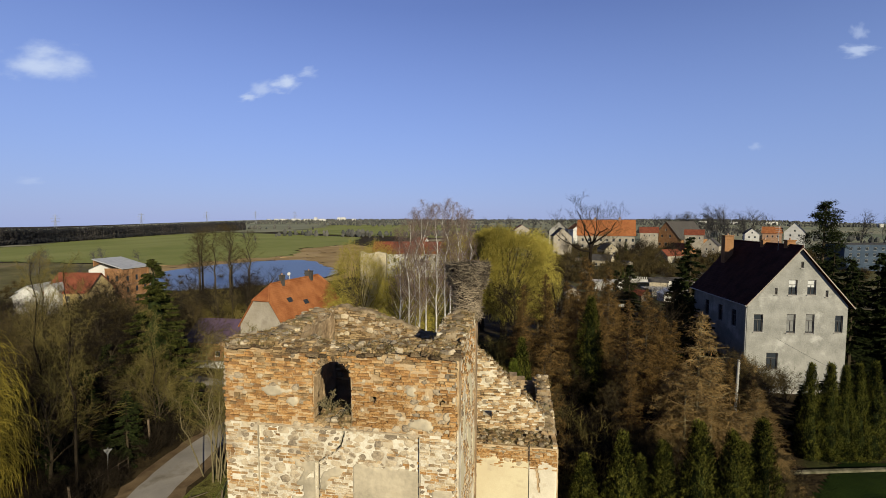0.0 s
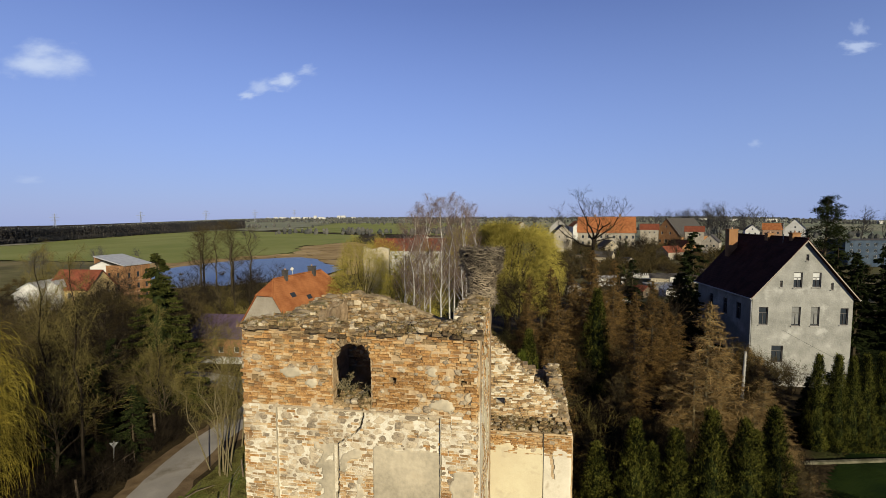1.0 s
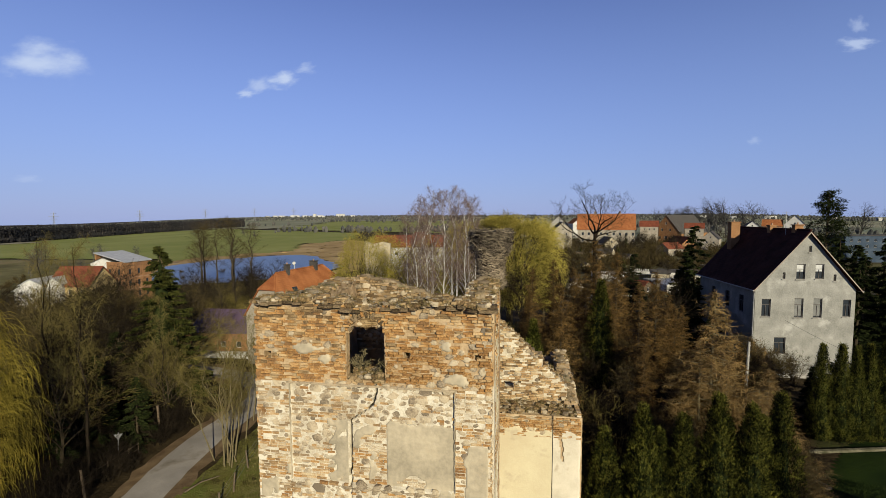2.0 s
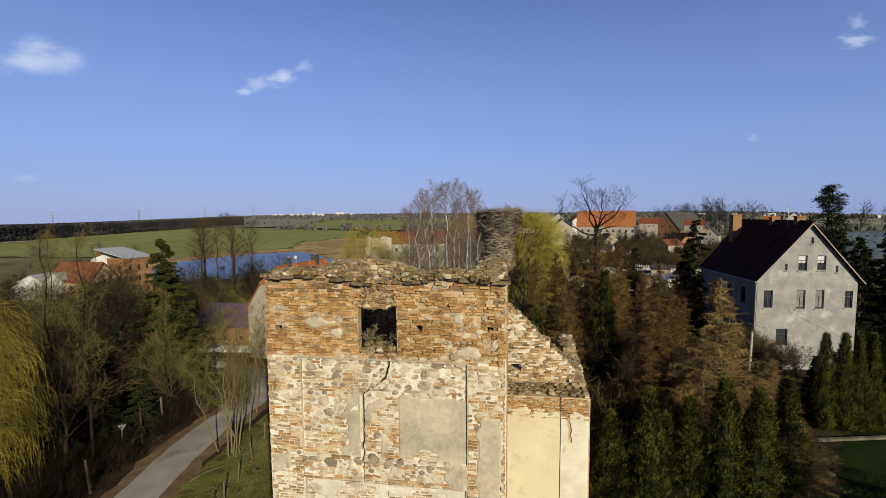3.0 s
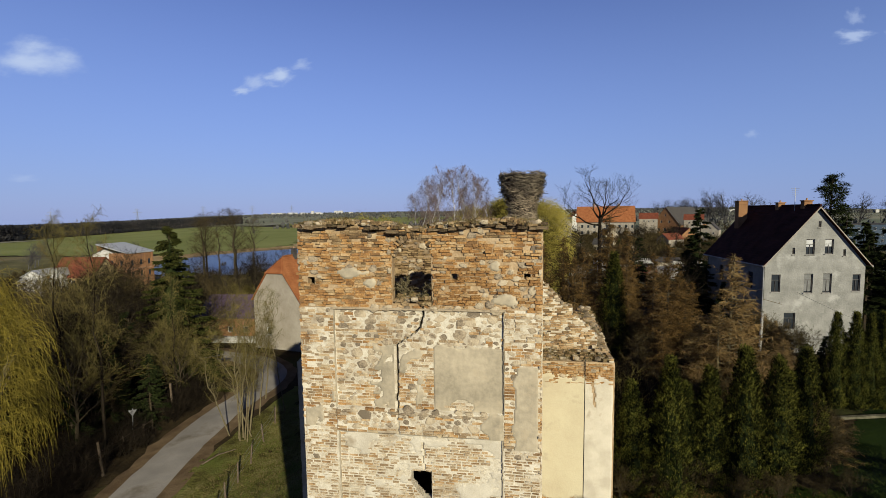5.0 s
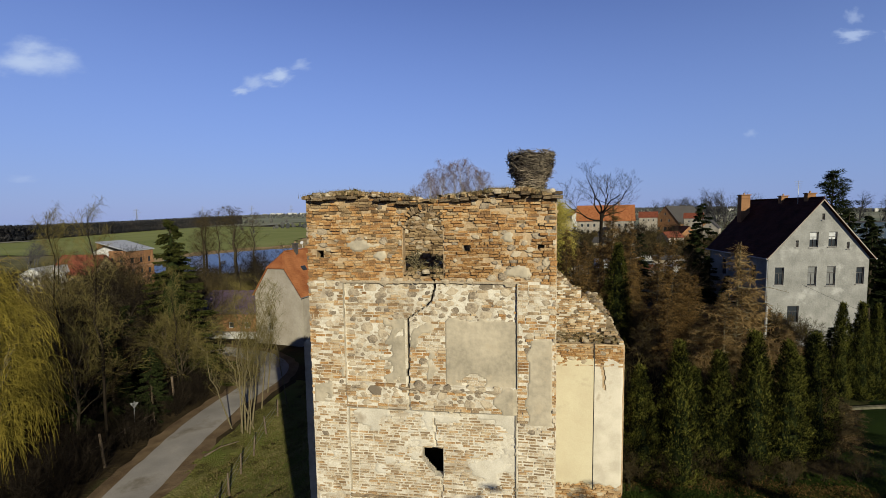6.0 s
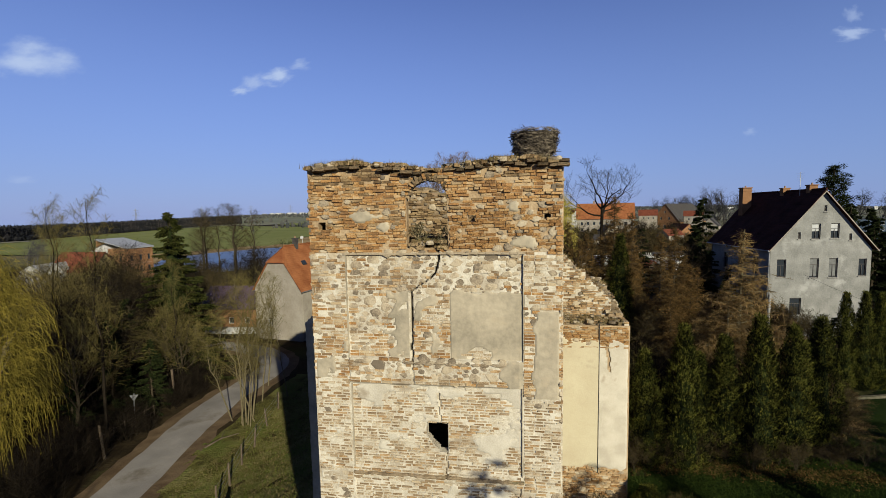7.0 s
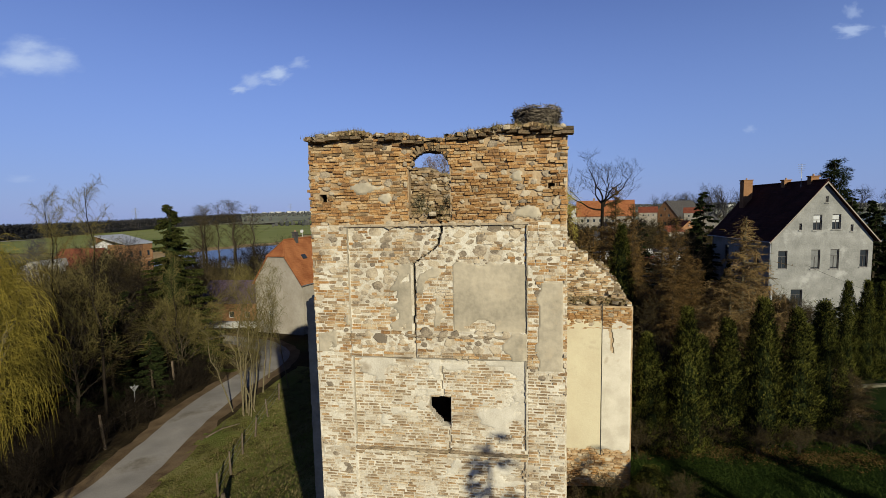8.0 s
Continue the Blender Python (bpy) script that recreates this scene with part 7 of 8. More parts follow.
# broken tops: loose bricks, stones, dry grass
def debris(parent, spots, seed, n, name="rubble", grass=0.3):
    rng = random.Random(seed)
    m, g, s = Mesh(), Mesh(), Mesh()
    for _ in range(n):
        x, y, z = spots(rng)
        w = rng.uniform(0.08, 0.26)
        k = rng.random()
        if k < 0.55:
            m.box((x, y, z + 0.02), (w, rng.uniform(0.08, 0.16), rng.uniform(0.05, 0.1)), rng.uniform(-35, 35), 0.014, rng)
        else:
            u = ST[rng.randrange(12)]
            t = rng.uniform(0, 6.28)
            ww = w * 0.9
            s.add([(x + ww * (a * math.cos(t) - b * math.sin(t)), y + ww * (a * math.sin(t) + b * math.cos(t)), z + 0.01 + ww * 0.6 * c) for a, b, c in u.v], u.f)
        if rng.random() < grass:
            for _ in range(26):
                a, b = x + rng.gauss(0, 0.09), y + rng.gauss(0, 0.09)
                h, w2, t = rng.uniform(0.05, 0.17), rng.uniform(0.004, 0.009), rng.uniform(0, 6.28)
                dx, dy = rng.gauss(0, 0.06), rng.gauss(0, 0.06)
                g.add([(a - w2 * math.cos(t), b - w2 * math.sin(t), z), (a + w2 * math.cos(t), b + w2 * math.sin(t), z), (a + dx, b + dy, z + h)], [(0, 1, 2)])
    for nm, me, mt in (("loose_brickwork", m, M_top_brick), ("loose_rubble", s, M_stones), ("dry_grass", g, M_dry_grass)):
        if me.f:
            part(nm, me, mt, parent, kind="stuff")


def earth_cap(parent, path, half, seed, rise=0.12):
    """A hump of earth and lime along a broken wall top."""
    m = Mesh()
    c = 6
    for i, (x, y, z) in enumerate(path):
        a, b = path[max(0, i - 1)], path[min(len(path) - 1, i + 1)]
        d = Vector((b[0] - a[0], b[1] - a[1], 0)).normalized()
        for k in range(c + 1):
            t = 2 * k / c - 1
            px, py = x + d.y * t * half, y - d.x * t * half
            m.v.append((px, py, z + (rise * (1 - t * t) if abs(t) < 0.99 else -0.1) + 0.07 * nz(px * 3, py * 3, seed) + 0.04 * nz(px * 9, py * 9, seed)))
    for i in range(len(path) - 1):
        for k in range(c):
            q = i * (c + 1) + k
            m.f.append((q, q + c + 1, q + c + 2, q + 1))
    part("earth_cap", m, M_rubble, parent, "crumbled earth and lime on the wall top", smooth=True)


def along(f, n=60):
    return [f(i / (n - 1)) for i in range(n)]


earth_cap(wall_front, along(lambda t: (X0 + 0.05 + t * (X1 - X0 - 0.1), Y0 + 0.45, front_top(t * (X1 - X0)) - 0.06)), 0.4, 1)
earth_cap(wall_back, along(lambda t: (X0 + 0.05 + t * (X1 - X0 - 0.1), Y1 - 0.43, back_top(t * (X1 - X0)) - 0.03)), 0.46, 2, 0.2)
earth_cap(wall_left, along(lambda t: (X0 + 0.42, Y0 + 0.6 + t * 4.8, left_top(4.25 - t * 4.25) - 0.03), 40), 0.46, 3, 0.15)
earth_cap(wall_right, along(lambda t: (X1 - 0.46, Y0 + 0.6 + t * 4.8, right_top(t * 4.25) - 0.03), 40), 0.5, 4, 0.15)
debris(wall_front, lambda r: (lambda u: (X0 + u, Y0 + r.uniform(-0.06, 0.85), front_top(u) + 0.03))(r.uniform(0.05, X1 - X0 - 0.05)), 41, 330, grass=0.22)
debris(wall_front, lambda r: (lambda u: (X0 + u, Y0 + r.uniform(-0.1, 0.1), front_top(u) - 0.01))(r.choice((r.uniform(0, 1.6), r.uniform(4.2, 6.2)))), 49, 150, grass=0.4)
debris(wall_back, lambda r: (lambda u: (X0 + u, Y1 - r.uniform(0, 0.88), back_top(u) + 0.05))(r.uniform(0.05, X1 - X0 - 0.05)), 42, 260)
debris(wall_left, lambda r: (lambda u: (X0 + r.uniform(0, 0.85), Y1 - 0.85 - u, left_top(u) + 0.05))(r.uniform(0.05, 4.2)), 43, 160)
debris(wall_right, lambda r: (lambda u: (X1 - r.uniform(0, 0.9), Y0 + 0.85 + u, right_top(u) + 0.05))(r.uniform(0.05, 4.2)), 44, 160)
# projecting top course
rng = random.Random(52)
x = X0 - 0.05
while x < X1:
    w = rng.uniform(0.16, 0.34)
    u = x + w / 2 - X0
    if not (-3.05 < x + w / 2 < -2.5) and rng.random() > 0.22:
        ob = new("cornice_brick", TOP_data[rng.randrange(6)])
        ob.parent = wall_front
        ob.matrix_basis = pose(x + w / 2, Y0 + 0.04 + rng.uniform(-0.09, 0.03), front_top(max(0, u)) - 0.07 + rng.uniform(-0.02, 0.02), 0, rng.uniform(-3, 3), rng.uniform(-6, 6)) @ Matrix.Diagonal((w, 0.3, 0.08, 1))
    if rng.random() < 0.35:
        ob = new("cornice_brick", TOP_data[rng.randrange(6)])
        ob.parent = wall_front
        ob.matrix_basis = pose(x + w / 2 + rng.uniform(-0.05, 0.05), Y0 + 0.1 + rng.uniform(-0.03, 0.1), front_top(max(0, u)) + 0.015, rng.uniform(-5, 5), rng.uniform(-6, 6), rng.uniform(-15, 15)) @ Matrix.Diagonal((w, 0.26, 0.08, 1))
    x += w + 0.015
# arch voussoirs round the opening
rng = random.Random(66)
for i in range(19):
    a = math.pi * (i + 0.5) / 19
    if rng.random() < 0.2:
        continue
    ob = new("arch_brick", (BR_data if rng.random() < 0.35 else TOP_data)[i % 6])
    ob.parent = wall_front
    r = rng.uniform(0.54, 0.62)
    ob.matrix_basis = pose(-2.85 + r * math.cos(a), Y0 + 0.1 + rng.uniform(-0.04, 0.05), 10.2 + (r - 0.06) * math.sin(a), 0, -math.degrees(a) + rng.uniform(-15, 15), rng.uniform(-6, 6)) @ Matrix.Diagonal((rng.uniform(0.13, 0.26), 0.2, rng.uniform(0.06, 0.1), 1))
masonry(wall_front, lambda u, n, z: (-3.43 - n, Y0 + u, z), 0.3, 8.95, lambda u: 10.4, none, plain(0.2, 0), flat, 85, (M_brickwork, M_pale_brick, M_stones), gap=0.1)
# rubble and a dry shrub in the opening's sill
debris(wall_front, lambda r: (-2.87 + r.uniform(-0.46, 0.46), Y0 + r.uniform(0.0, 0.85), 8.93 + r.uniform(0, 0.16)), 45, 60, grass=0.5)
sw, stw = bare_tree(301, 0.85, 0.012, (5, 4, 3), 0.0, 1.0, 5)
whole("dry_shrub", Mesh().add(sw.v, sw.f).add(stw.v, stw.f), M_pale_bark, "small dry grey shrub growing in the tower opening", "shrub", pose(-2.72, 9.25, 8.98))

# ---- annex detail ----
af = lambda u, n, z: (AX0 + u, AY + n, z)
groove = lambda u: abs(u - 2.22) < 0.02
# dark tube added in place of the groove's thin shadow line
part("conductor", Mesh().tube((AX0 + 2.22, AY - 0.045, -0.5), (AX0 + 2.24, AY - 0.045, 5.5), 0.014, 0.014, 6), M_black, annex, "thin dark tube standing in for the shaded wall groove")
plaster_sheet(annex_wall, af, 2.22, -0.9, 5.4, lambda u, z: min(0.3, 4.8 - z + 0.35 * nz(u * 3, z * 3, 5) + 0.15 * nz(u * 9, z * 9, 5), z + 0.35 + 0.3 * nz(u * 2.5, 4) + 0.15 * nz(u * 9, z * 9, 5), (2.23 - u) * 8), flat, M_cream, 0.06, 0.05, "cream_plaster", "smooth cream plaster")
plaster_sheet(annex_wall, lambda u, n, z: (AX0 + 2.23 + u, AY + n, z), 1.09, -0.9, 5.4,
              lambda u, z: -1 if abs(u - 0.28 - 0.1 * smooth(5.2, 3.6, z) + 0.06 * nz(z * 5, 2)) < 0.03 and z > 3.6 else min(0.3, 4.75 - z + 0.4 * nz(u * 3, z * 3, 15), z + 0.3 + 0.3 * nz(u * 3, 9), (1.08 - u) * 4, 0.75 + nz(u * 2, z * 1.2, 19)),
              flat, M_white_plaster, 0.045, 0.05, "limewash_plaster", "greyish white plaster with a crack")
masonry(annex_wall, af, AX1 - AX0, -2.4, lambda u: 5.4, lambda u, z: groove(u) and z > -0.5, lambda u, z: (0.92, 0.05, 1.0 if -0.3 < z < 4.55 else -1, False), lambda u, z: -0.03, 81, (M_brickwork, M_pale_brick, M_stones), keep=lambda u, z: z > 4.6, single=120, washed=0.0)
sl_wall = [o for o in annex.children if o.name.startswith("sloping")][0]
masonry(sl_wall, lambda u, n, z: (AX0 + u, AY + 1.1 + n, z), 2.9, 5.5, slope, lambda u, z: 0.35 < u < 0.7 and 6.0 < z < 6.3, lambda u, z: (0.95, 0.015, -1, False), lambda u, z: -0.035 + 0.02 * nz(u * 3, z * 3, 2), 82, (M_top_brick, M_pale_brick, M_stones), gap=0.12, washed=0.16)
side_top = lambda u: 5.6 + 0.16 * u + 0.3 * nz(u * 2, 3) + 0.2 * nz(u * 6, 4)
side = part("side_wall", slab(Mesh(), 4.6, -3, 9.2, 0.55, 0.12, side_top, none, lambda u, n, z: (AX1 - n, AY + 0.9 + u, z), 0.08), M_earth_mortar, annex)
masonry(side, lambda u, n, z: (AX1 - n, AY + u, z), 5.4, 4.5, lambda u: side_top(max(0, u - 0.9)) - 0.05, none, plain(0.3, 0), flat, 83, (M_brickwork, M_pale_brick, M_stones), gap=0.1)
earth_cap(side, along(lambda t: (AX1 - 0.28, AY + 0.9 + 4.5 * t, side_top(4.5 * t) - 0.04), 40), 0.36, 6, 0.18)
debris(side, lambda r: (lambda u: (AX1 - r.uniform(0.0, 0.6), AY + 0.9 + u, side_top(u) + 0.05))(r.uniform(0, 4.5)), 46, 130, grass=0.25)
earth_cap(annex_wall, along(lambda t: (AX0 + 0.05 + 3.0 * t, AY + 0.55, 5.36), 30), 0.6, 7, 0.16)
debris(annex_wall, lambda r: (AX0 + r.uniform(0, 3.1), AY + r.uniform(-0.05, 1.1), 5.46 + r.uniform(0, 0.08)), 47, 190, grass=0.45)
debris(sl_wall, lambda r: (lambda u: (AX0 + u, AY + 1.1 + r.uniform(0, 0.6), slope(u) + 0.02))(r.uniform(0, 2.85)), 48, 150, grass=0.2)
part("back_wall", slab(Mesh(), AX1 - AX0, -3, 9, 0.6, 0.2, lambda u: 6.2 + 0.5 * nz(u, 2) + 0.25 * nz(u * 4, 7), none, lambda u, n, z: (AX0 + u, AY + 5.2 + n, z), 0.1), M_earth_mortar, annex)
for i, (dx, dz) in enumerate(((-0.6, 0), (-0.2, 0.1), (0.25, 0.0), (0.6, -0.1))):
    again(D[3], 1.2 + 1.3 * i, 13.2 + 0.3 * i, 0.22 + 0.05 * (i % 2), 70 * i, "brown shrub at the foot of the annex")

for i, (x, y, a, b) in enumerate(((2.0, 13.4, 0.6, 0.2), (3.1, 13.2, 0.7, 0.28), (4.2, 14.6, 0.7, 0.3))):
    again(T[i % 3], x, y, a, 100 * i, "low green-brown evergreen bush at the foot of the annex", b)

# ---- lane side: fence, posts, sign, stump ----
P = None
for i, (x, y, h, lean) in enumerate(((-17.2, 19.4, 1.3, 4), (-18.0, 21.7, 1.5, -3), (-18.7, 24.0, 1.6, 2), (-19.2, 26.3, 1.5, 5), (-19.9, 29.2, 1.4, -4), (-20.6, 32.2, 1.4, 2))):
    m = pose(x, y, ground_z(x, y), lean, lean * 0.6, 20 * i)
    if P is None:
        P = whole("fence_post", Mesh().tube((0, 0, -0.3), (0, 0, 0.7), 0.075, 0.065, 7).tube((0, 0, 0.7), (0.01, 0, 1.5), 0.065, 0.05, 7), M_wood, "leaning weathered wooden fence post", "fence post", m, group="posts on the bank")
    else:
        copy_thing(P, m)
FP = [(-17.2, 19.4), (-18.0, 21.7), (-18.7, 24.0), (-19.2, 26.3), (-19.9, 29.2), (-20.6, 32.2)]
for z in (0.55, 1.0, 1.35):
    wm2 = Mesh()
    for (a, b), (c, d) in zip(FP, FP[1:]):
        wm2.tube((a, b, ground_z(a, b) + z), ((a + c) / 2, (b + d) / 2, ground_z((a + c) / 2, (b + d) / 2) + z - 0.06), 0.008, 0.008, 3).tube(((a + c) / 2, (b + d) / 2, ground_z((a + c) / 2, (b + d) / 2) + z - 0.06), (c, d, ground_z(c, d) + z), 0.008, 0.008, 3)
    whole("fence_wire", wm2, M_metal, "sagging strand of rusty fence wire", "wire", group="fence wires")
sgn = thing("road_sign", "grey back of a triangular road sign on a post", "road sign", pose(-31.0, 28.4, ground_z(-31.0, 28.4), 2, 3, 35))
part("post", Mesh().tube((0, 0, -0.3), (0, 0, 2.6), 0.035, 0.035, 8), M_metal, sgn)
part("plate", Mesh().prism([(-0.3, 2.5), (0, 1.98), (0.3, 2.5)], -0.06, -0.04), M_metal, sgn, "triangular metal plate")
cp = thing("wooden_post", "old weathered wooden post beside the lane", "post", pose(-30.8, 32.6, ground_z(-30.8, 32.6), 0, -2, 20))
part("shaft", Mesh().box((0, 0, 1.4), (0.15, 0.14, 3.2)).box((0, 0, 3.02), (0.18, 0.17, 0.05)), M_wood, cp)
whole("stump", Mesh().tube((0, 0, -0.2), (0.05, 0.02, 0.5), 0.26, 0.2, 9).tube((0.05, 0.02, 0.5), (0.14, 0.02, 1.35), 0.2, 0.09, 8).tube((0, 0, 0.3), (-0.25, 0.1, 0.95), 0.1, 0.04, 6), M_wood, "dark broken tree stump on the bank", "stump", pose(-15.4, 17.2, ground_z(-15.4, 17.2)))
whole("fallen_branch", Mesh().tube((-1.2, 0, 0.08), (0, 0.1, 0.2), 0.07, 0.05, 6).tube((0, 0.1, 0.2), (1.3, -0.1, 0.12), 0.05, 0.02, 5).tube((0, 0.1, 0.2), (0.6, 0.6, 0.45), 0.03, 0.01, 4), M_wood, "fallen dark branch beside the lane", "branch", pose(-22.0, 26.6, ground_z(-22.0, 26.6), 0, 0, 62))
a0, b0 = (-29.6, 18.5), (-30.6, 30.0)
fen = thing("wooden_fence", "low dark wooden fence along the lane", "fence")
for i in range(12):
    x, y = a0[0] + (b0[0] - a0[0]) * i / 11, a0[1] + (b0[1] - a0[1]) * i / 11
    part("post", Mesh().tube((x, y, ground_z(x, y) - 0.2), (x, y, ground_z(x, y) + 1.05), 0.05, 0.045, 6), M_wood, fen)
    if i < 11:
        x2, y2 = a0[0] + (b0[0] - a0[0]) * (i + 1) / 11, a0[1] + (b0[1] - a0[1]) * (i + 1) / 11
        for z in (0.45, 0.9):
            part("rail", Mesh().tube((x, y, ground_z(x, y) + z), (x2, y2, ground_z(x2, y2) + z), 0.04, 0.04, 5), M_wood, fen)
pole = thing("utility_pole", "pale lattice utility pole beside the grey house", "utility pole", pose(21.3, 39.5, ground_z(21.3, 39.5), 0, 1.5, 0))
part("shaft", Mesh().tube((0, 0, -0.3), (0, 0, 7.2), 0.14, 0.1, 8), M_concrete, pole)
for z in np.arange(0.6, 7.0, 0.45):
    part("rung", Mesh().box((0, -0.1, float(z)), (0.2, 0.06, 0.05)), M_concrete, pole)
# slab on the lawn edge, stones on the ground
whole("stone_slab", Mesh().box((0, 0, 0.1), (1.3, 0.7, 0.3), 15, 0.05, random.Random(8)), M_rubble, "pale stone slab at the lawn edge", "slab", pose(21.2, 29.7, ground_z(21.2, 29.7)))
whole("low_wall", Mesh().box((0, 0, 0.15), (16, 0.25, 0.16), 0, 0.03, random.Random(9)), M_kerb, "low mossy kerb wall at the lawn edge", "wall", pose(28.5, 35.4, ground_z(28.5, 35.4), 0, 0, 12))


for i, (x, y, h, r) in enumerate(((-28.6, 23.4, 2.5, 0.1), (-25.9, 16.2, 1.5, 0.17))):
    whole("dead_stem", Mesh().tube((0, 0, -0.3), (0.04, 0, h * 0.6), r, r * 0.85, 8).tube((0.04, 0, h * 0.6), (0.02, 0.03, h), r * 0.85, r * 0.7, 8), M_wood, "weathered dead tree stem beside the lane", "tree stem", pose(x, y, ground_z(x, y), 2, -4, 0), group="dead stems by the lane")

# overhead cable to the grey house
def cable(a, b, sag, name, label):
    m, n = Mesh(), 10
    pts = [Vector(a).lerp(Vector(b), i / n) - Vector((0, 0, sag * 4 * (i / n) * (1 - i / n))) for i in range(n + 1)]
    for p, q in zip(pts, pts[1:]):
        m.tube(p, q, 0.011, 0.011, 4)
    return whole(name, m, M_black, label, "cable")


cable((26.2, 43.0, 3.4), (31.5, 37.5, 0.5), 0.2, "service_cable", "thin dark service cable on the house gable")


# grass tufts and leaf litter on the bank and the lawn
def tufts(n, pick, seed, hmin, hmax, w):
    rng = random.Random(seed)
    m = Mesh()
    for _ in range(n):
        p = pick(rng)
        if not p:
            continue
        x, y = p
        z = ground_z(x, y)
        for _ in range(4):
            t, h = rng.uniform(0, 6.28), rng.uniform(hmin, hmax)
            a, b = x + rng.gauss(0, 0.06), y + rng.gauss(0, 0.06)
            m.add([(a - w * math.cos(t), b - w * math.sin(t), z), (a + w * math.cos(t), b + w * math.sin(t), z), (a + rng.gauss(0, 0.1), b + rng.gauss(0, 0.1), z + h)], [(0, 1, 2)])
    return m


def on_bank(r):
    x, y = r.uniform(-21, -7), r.uniform(12, 40)
    return (x, y) if near_road(x, y) > 2.6 else None


whole("bank_grass", tufts(11000, on_bank, 61, 0.05, 0.2, 0.018), M_dry_grass, "tufts of dry and green grass on the bank", "grass", kind="stuff")
# lawn blades, darker than the bank's: tree shade put into the colour
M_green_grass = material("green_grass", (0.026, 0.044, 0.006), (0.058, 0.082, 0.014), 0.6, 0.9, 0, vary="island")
M_bank_grass = material("bank_grass", (0.08, 0.11, 0.014), (0.2, 0.24, 0.035), 0.6, 0.9, 0, vary="island")
whole("bank_green_grass", tufts(9000, on_bank, 62, 0.05, 0.14, 0.018), M_bank_grass, "short green grass on the bank", "grass", kind="stuff")
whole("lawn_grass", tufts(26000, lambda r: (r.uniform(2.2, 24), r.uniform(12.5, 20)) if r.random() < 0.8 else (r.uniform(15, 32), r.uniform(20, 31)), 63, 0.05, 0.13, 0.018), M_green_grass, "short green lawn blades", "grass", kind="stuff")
whole("fallen_leaves", tufts(2500, lambda r: (r.uniform(3.4, 15), r.gauss(18.6, 0.35)), 64, 0.02, 0.1, 0.05), M_larch, "brown fallen leaves under the thuja row", "leaves", kind="stuff")


M_bright = material("bright_evergreen", (0.05, 0.065, 0.008), (0.17, 0.19, 0.025), 1.2, 0.85, 0, vary="island", spread=0.3)
# ---- village plots: huts, fences, bushes ----
rng = random.Random(66)
spots = [plot(rng.uniform(-25, 120), rng.uniform(88, 200)) for _ in range(420)]
whole("garden_bushes", brush(spots, 88, 26, 3.2, 0.07), M_twig, "low brown bushes and fruit trees in the village plots", "bushes", kind="stuff")
spots = [(rng.uniform(0.08, 0.62) * d, d) for d in (rng.uniform(175, 385) for _ in range(420))]
whole("village_bushes", brush(spots, 93, 30, 6.0, 0.13), M_twig, "brown leafless hedges and fruit trees round the village houses", "bushes", kind="stuff")
for i in range(46):
    d = rng.uniform(190, 380)
    again(D[i % 3], rng.uniform(0.08, 0.6) * d, d, rng.uniform(0.7, 1.15), rng.uniform(0, 360), "bare tree beside the village houses")
G2 = plant("shrub", "dark evergreen garden shrub", "shrub", thuja_tree(59, 3.0, 1.0, 900), (M_needle, M_thuja), 22, 104, group="garden shrubs", parts=("core", "foliage"))
for i in range(60):
    x, y = plot(rng.uniform(-15, 120), rng.uniform(90, 200))
    again(G2, x, y, rng.uniform(0.8, 2.2), rng.uniform(0, 360), sz=rng.uniform(0.7, 1.4))
huts = ((14, 104, 4, 5), (30, 101, 3.4, 4), (41, 118, 4.5, 6), (55, 126, 4, 5), (66, 140, 5, 6), (24, 136, 4, 5), (36, 148, 5, 7), (76, 150, 5, 7), (88, 165, 5, 6), (8, 125, 4, 5), (60, 155, 4, 5), (-12, 120, 4, 5), (98, 150, 6, 8), (112, 172, 6, 8))
for i, (x, y, w, l) in enumerate(huts):
    x, y = plot(x, y)
    z = ground_z(x, y)
    house("shed", ("small pale garden hut with a dark roof", "small brown garden hut with a red roof", "small pale garden hut with a slate roof")[i % 3], "shed", pose(x, y, 0, 0, 0, 37 * i), w, l, z - 0.5, z + 2.2, z + 3.3,
          (M_beige, M_wood, M_plaster)[i % 3], (M_slate, M_red_roof, M_slate)[i % 3], front=[(w * 0.5, z + 1.1, 0.9, 1.1)], detail=False, over=0.2, group="garden huts")
for i, (x, y, l, a) in enumerate(((20, 98, 16, 8), (42, 104, 20, -12), (12, 114, 14, 95), (34, 126, 18, 12), (58, 118, 22, 5), (70, 128, 16, 100), (80, 142, 24, 8), (48, 142, 20, 80), (28, 158, 22, 5), (-8, 106, 16, 20))):
    x, y = plot(x, y)
    z = ground_z(x, y)
    f = thing("garden_fence", "pale slatted garden fence between village plots", "fence", pose(x, y, z, 0, 0, a), "garden fences")
    for k in range(int(l / 2) + 1):
        part("post", Mesh().box((2 * k - l / 2, 0, 0.7), (0.12, 0.12, 1.6)), M_concrete, f)
    for h in (0.35, 0.75, 1.15):
        part("rail", Mesh().box((0, -0.07, h), (l, 0.04, 0.26)), (M_concrete, M_beige, M_wood)[i % 3], f)
house("garage", "long low white garage row in the village plots", "garage", pose(64.0, 156.0, 0, 0, 0, 81), 6.0, 13.0, -11.5, -6.2, -5.4, M_white, M_slate, left=[(2.0, -8.2, 2.0, 1.9), (5.4, -8.2, 2.0, 1.9), (8.8, -8.2, 2.0, 1.9)], detail=False, over=0.2)
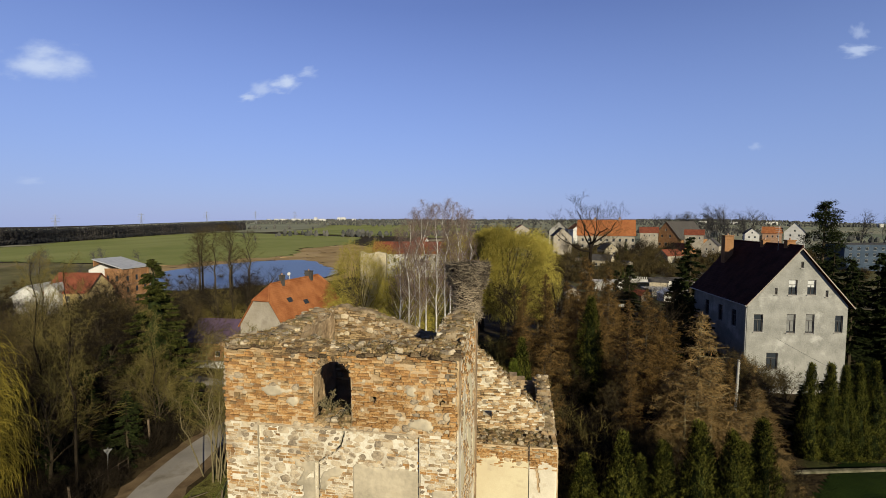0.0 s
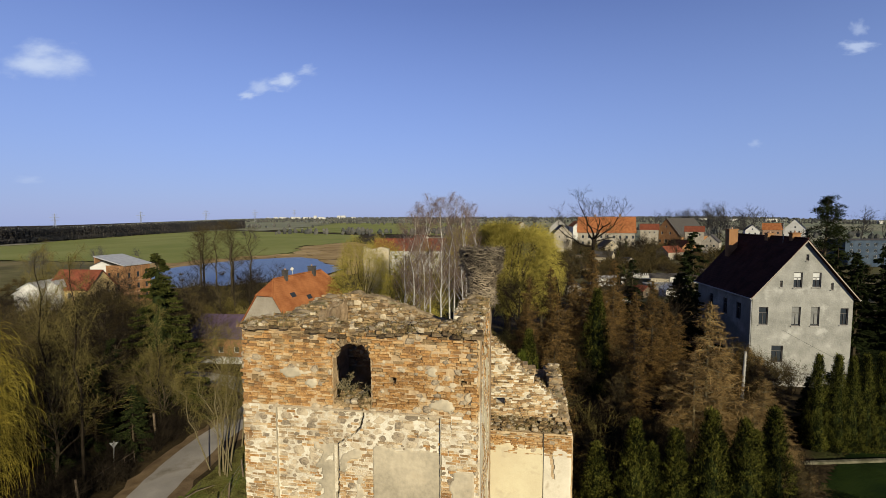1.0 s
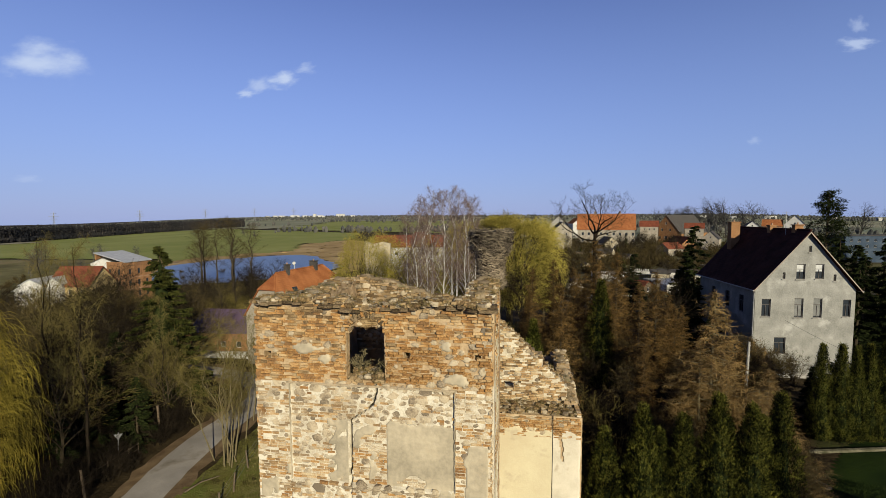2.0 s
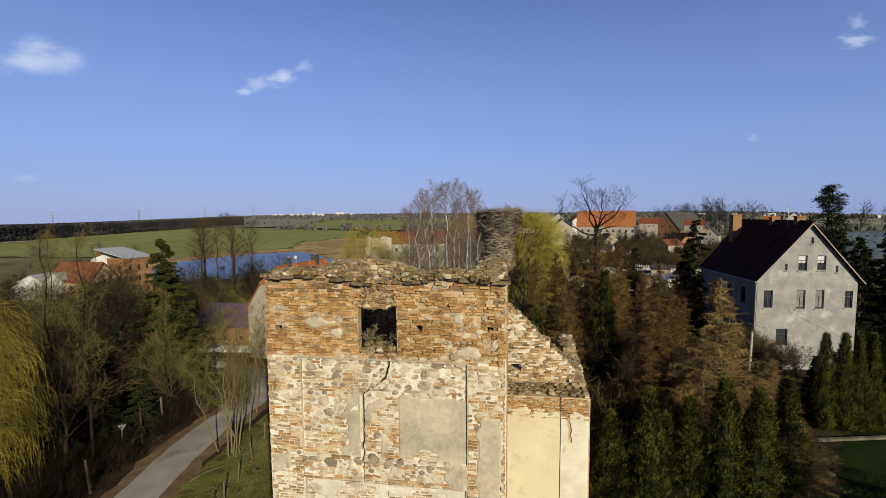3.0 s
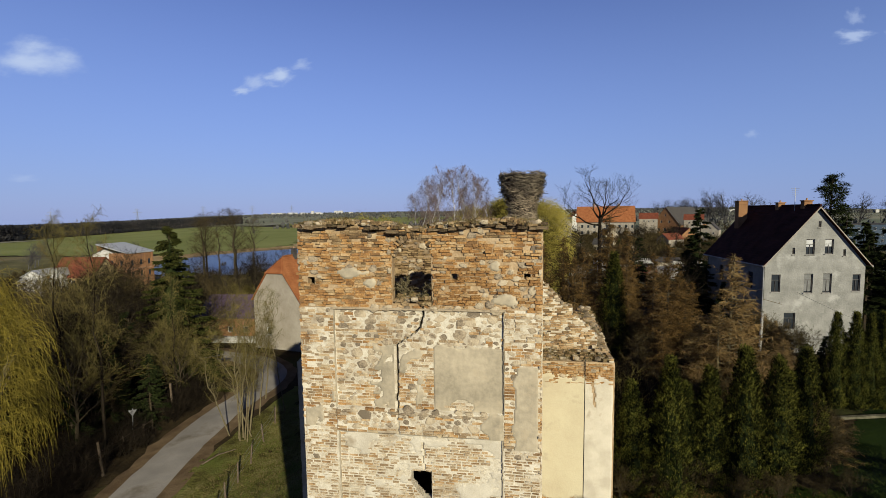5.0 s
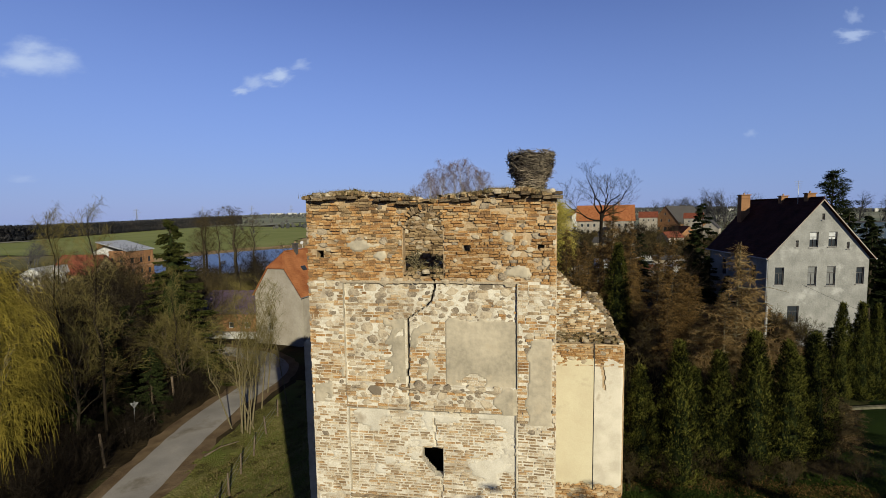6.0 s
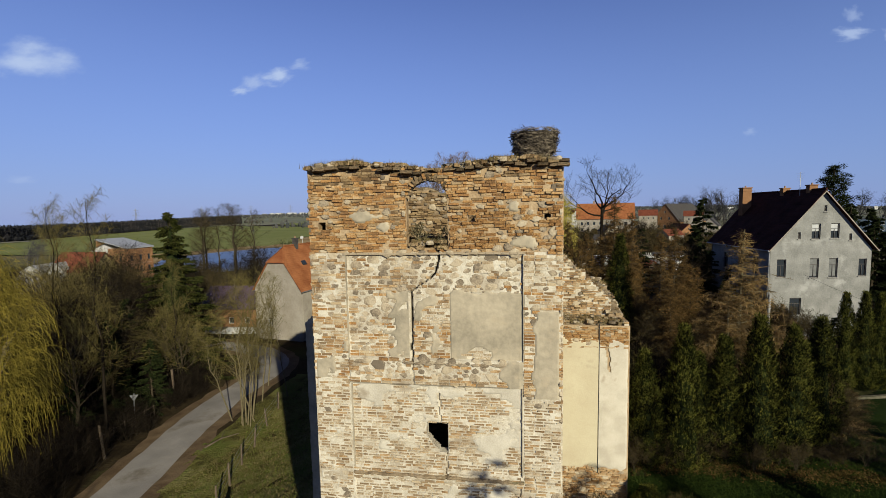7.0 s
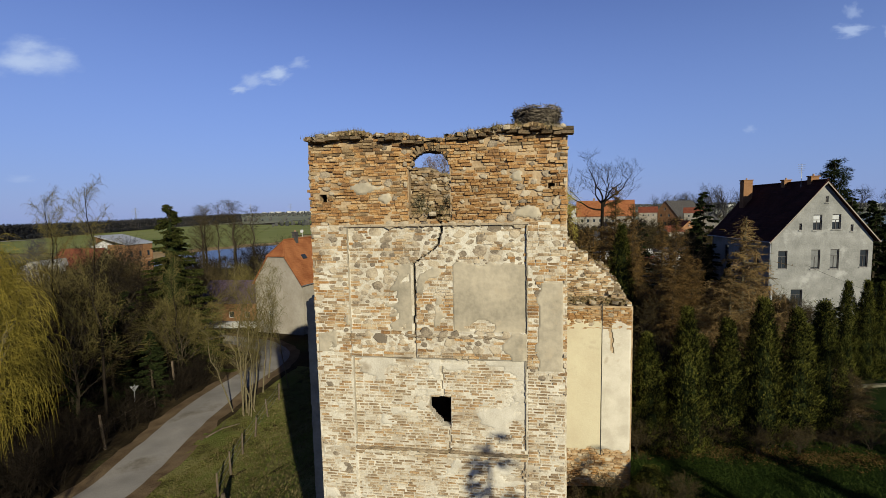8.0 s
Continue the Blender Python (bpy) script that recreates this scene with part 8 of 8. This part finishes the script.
house("shed", "small white shed with a grey roof among the plots", "shed", pose(40.0, 116.0, 0, 0, 0, 8), 4.4, 4.0, -8.5, -4.4, -3.4, M_white, M_tin, front=[(2.2, -5.6, 0.9, 0.9)], detail=False, over=0.2)
spots = []
while len(spots) < 120:
    x, y = rng.uniform(-13, 7), rng.uniform(21, 54)
    if x > -4 - 0.3 * (y - 21):
        spots.append((x, y))
plant("shrub", "bright green evergreen shrub behind the ruined annex", "shrub", thuja_tree(58, 6.6, 1.0, 12000), (M_needle, M_bright), 2.0, 28.0, parts=("core", "foliage"))
whole("slope_brush", brush(spots, 89, 50, 2.8, 0.018), M_olive_twig, "pale brown brush on the slope behind the ruin", "scrub", kind="stuff")
whole("shore_scrub", brush([(rng.uniform(-100, -48), rng.uniform(62, 122)) for _ in range(330)], 92, 34, 4.2, 0.035), M_olive_twig, "pale olive leafless scrub between lake and lane", "scrub", kind="stuff")
whole("meadow_bushes", brush([(rng.uniform(-185, -112), rng.uniform(90, 160)) for _ in range(90)], 90, 30, 2.6, 0.05), M_twig, "leafless bushes in the lake meadow", "bushes", kind="stuff")
for i in range(16):
    again(D[3], 4.0 + 0.72 * i + rng.gauss(0, 0.15), 18.6 + 0.1 * i + rng.gauss(-0.4, 0.2), rng.uniform(0.16, 0.3), rng.uniform(0, 360), "brown shrub at the foot of the thuja row")


# ---- clouds: flat far cards that glow by themselves ----
def cloud_material(name, seed, thickness):
    m = bpy.data.materials.new(name)
    m.use_nodes = True
    n, l = m.node_tree.nodes, m.node_tree.links
    n.remove(n["Principled BSDF"])
    co = n.new("ShaderNodeTexCoord").outputs["Object"]
    mp = n.new("ShaderNodeMapping")
    mp.inputs["Location"].default_value = (seed, seed * 0.7, 0)
    l.new(co, mp.inputs[0])
    t = n.new("ShaderNodeTexNoise")
    t.inputs["Scale"].default_value, t.inputs["Detail"].default_value, t.inputs["Roughness"].default_value = 1.8, 4, 0.5
    l.new(mp.outputs[0], t.inputs["Vector"])
    ln = n.new("ShaderNodeVectorMath")
    ln.operation = "LENGTH"
    l.new(co, ln.inputs[0])
    a = n.new("ShaderNodeMath")
    a.operation = "MULTIPLY_ADD"
    l.new(ln.outputs["Value"], a.inputs[0])
    a.inputs[1].default_value, a.inputs[2].default_value = -0.75, 0.32
    b = n.new("ShaderNodeMath")
    b.operation = "ADD"
    l.new(a.outputs[0], b.inputs[0])
    l.new(t.outputs["Fac"], b.inputs[1])
    r = n.new("ShaderNodeMapRange")
    r.interpolation_type = "SMOOTHSTEP"
    r.inputs["From Min"].default_value, r.inputs["From Max"].default_value, r.inputs["To Max"].default_value = 0.2, 0.8, thickness
    l.new(b.outputs[0], r.inputs["Value"])
    em, tr, mx = n.new("ShaderNodeEmission"), n.new("ShaderNodeBsdfTransparent"), n.new("ShaderNodeMixShader")
    em.inputs["Color"].default_value, em.inputs["Strength"].default_value = (0.62, 0.68, 0.78, 1), 0.6
    l.new(r.outputs["Result"], mx.inputs[0])
    l.new(tr.outputs[0], mx.inputs[1])
    l.new(em.outputs[0], mx.inputs[2])
    l.new(mx.outputs[0], n["Material Output"].inputs["Surface"])
    return m


def cloud(u, v, w, h, seed, thickness, tilt=0.0):
    """A cloud 4000 m off; u, v: right and up for each metre ahead."""
    d = 4000.0 + 40 * seed
    x, y = spot_at(u, d)
    sx, sz = w * d, h * d
    me = Mesh().add([(-1, 0, -1), (1, 0, -1), (1, 0, 1), (-1, 0, 1)], [(0, 1, 2, 3)])
    ob = whole("cloud", me, cloud_material("cloud_glow", seed, thickness), "small soft white cloud in the blue sky", "cloud",
               pose(x, y, 12 + v * d, 0, tilt, 8.5) @ Matrix.Diagonal((sx, 1, sz, 1)), group="small clouds", kind="structure")
    return ob


for c in ((-0.9, 0.352, 0.14, 0.06, 2.1, 0.9, 0), (-0.445, 0.274, 0.034, 0.014, 5.3, 0.7, -12), (-0.41, 0.293, 0.05, 0.026, 7.4, 0.55, -20), (-0.357, 0.305, 0.052, 0.028, 6.6, 0.9, -6), (-0.31, 0.328, 0.042, 0.018, 6.1, 0.45, -10),
          (0.905, 0.372, 0.06, 0.022, 8.7, 0.7, 0), (0.905, 0.412, 0.032, 0.024, 14.2, 0.4, 0), (1.0, 0.365, 0.035, 0.035, 9.9, 0.8, 0), (0.69, 0.165, 0.024, 0.014, 3.3, 0.3, 0), (-0.95, 0.09, 0.05, 0.014, 12.5, 0.25, 0)):
    cloud(*c)
# unseen trees behind the first view, added to shade lawn, hedge and tower foot
SH = plant("spruce_tree", "unseen spruce behind the view shading lawn and tower foot", "spruce", spruce_tree(15, 11.6, 2.4), (M_bark, M_needle), 6.9, -4.7, group="spruces on the lawn")
for i, (x, y, s) in enumerate(((15.0, 3.0, 0.55), (19.0, 4.5, 0.62), (24.0, 6.0, 0.7), (29.0, 7.0, 1.25), (34.0, 10.0, 1.35), (11.5, -2.5, 0.7), (14.0, -4.0, 0.9), (18.0, -2.0, 1.12), (22.0, -1.0, 1.2), (26.5, 1.0, 1.2))):
    again(SH, x, y, s, 60 * i)
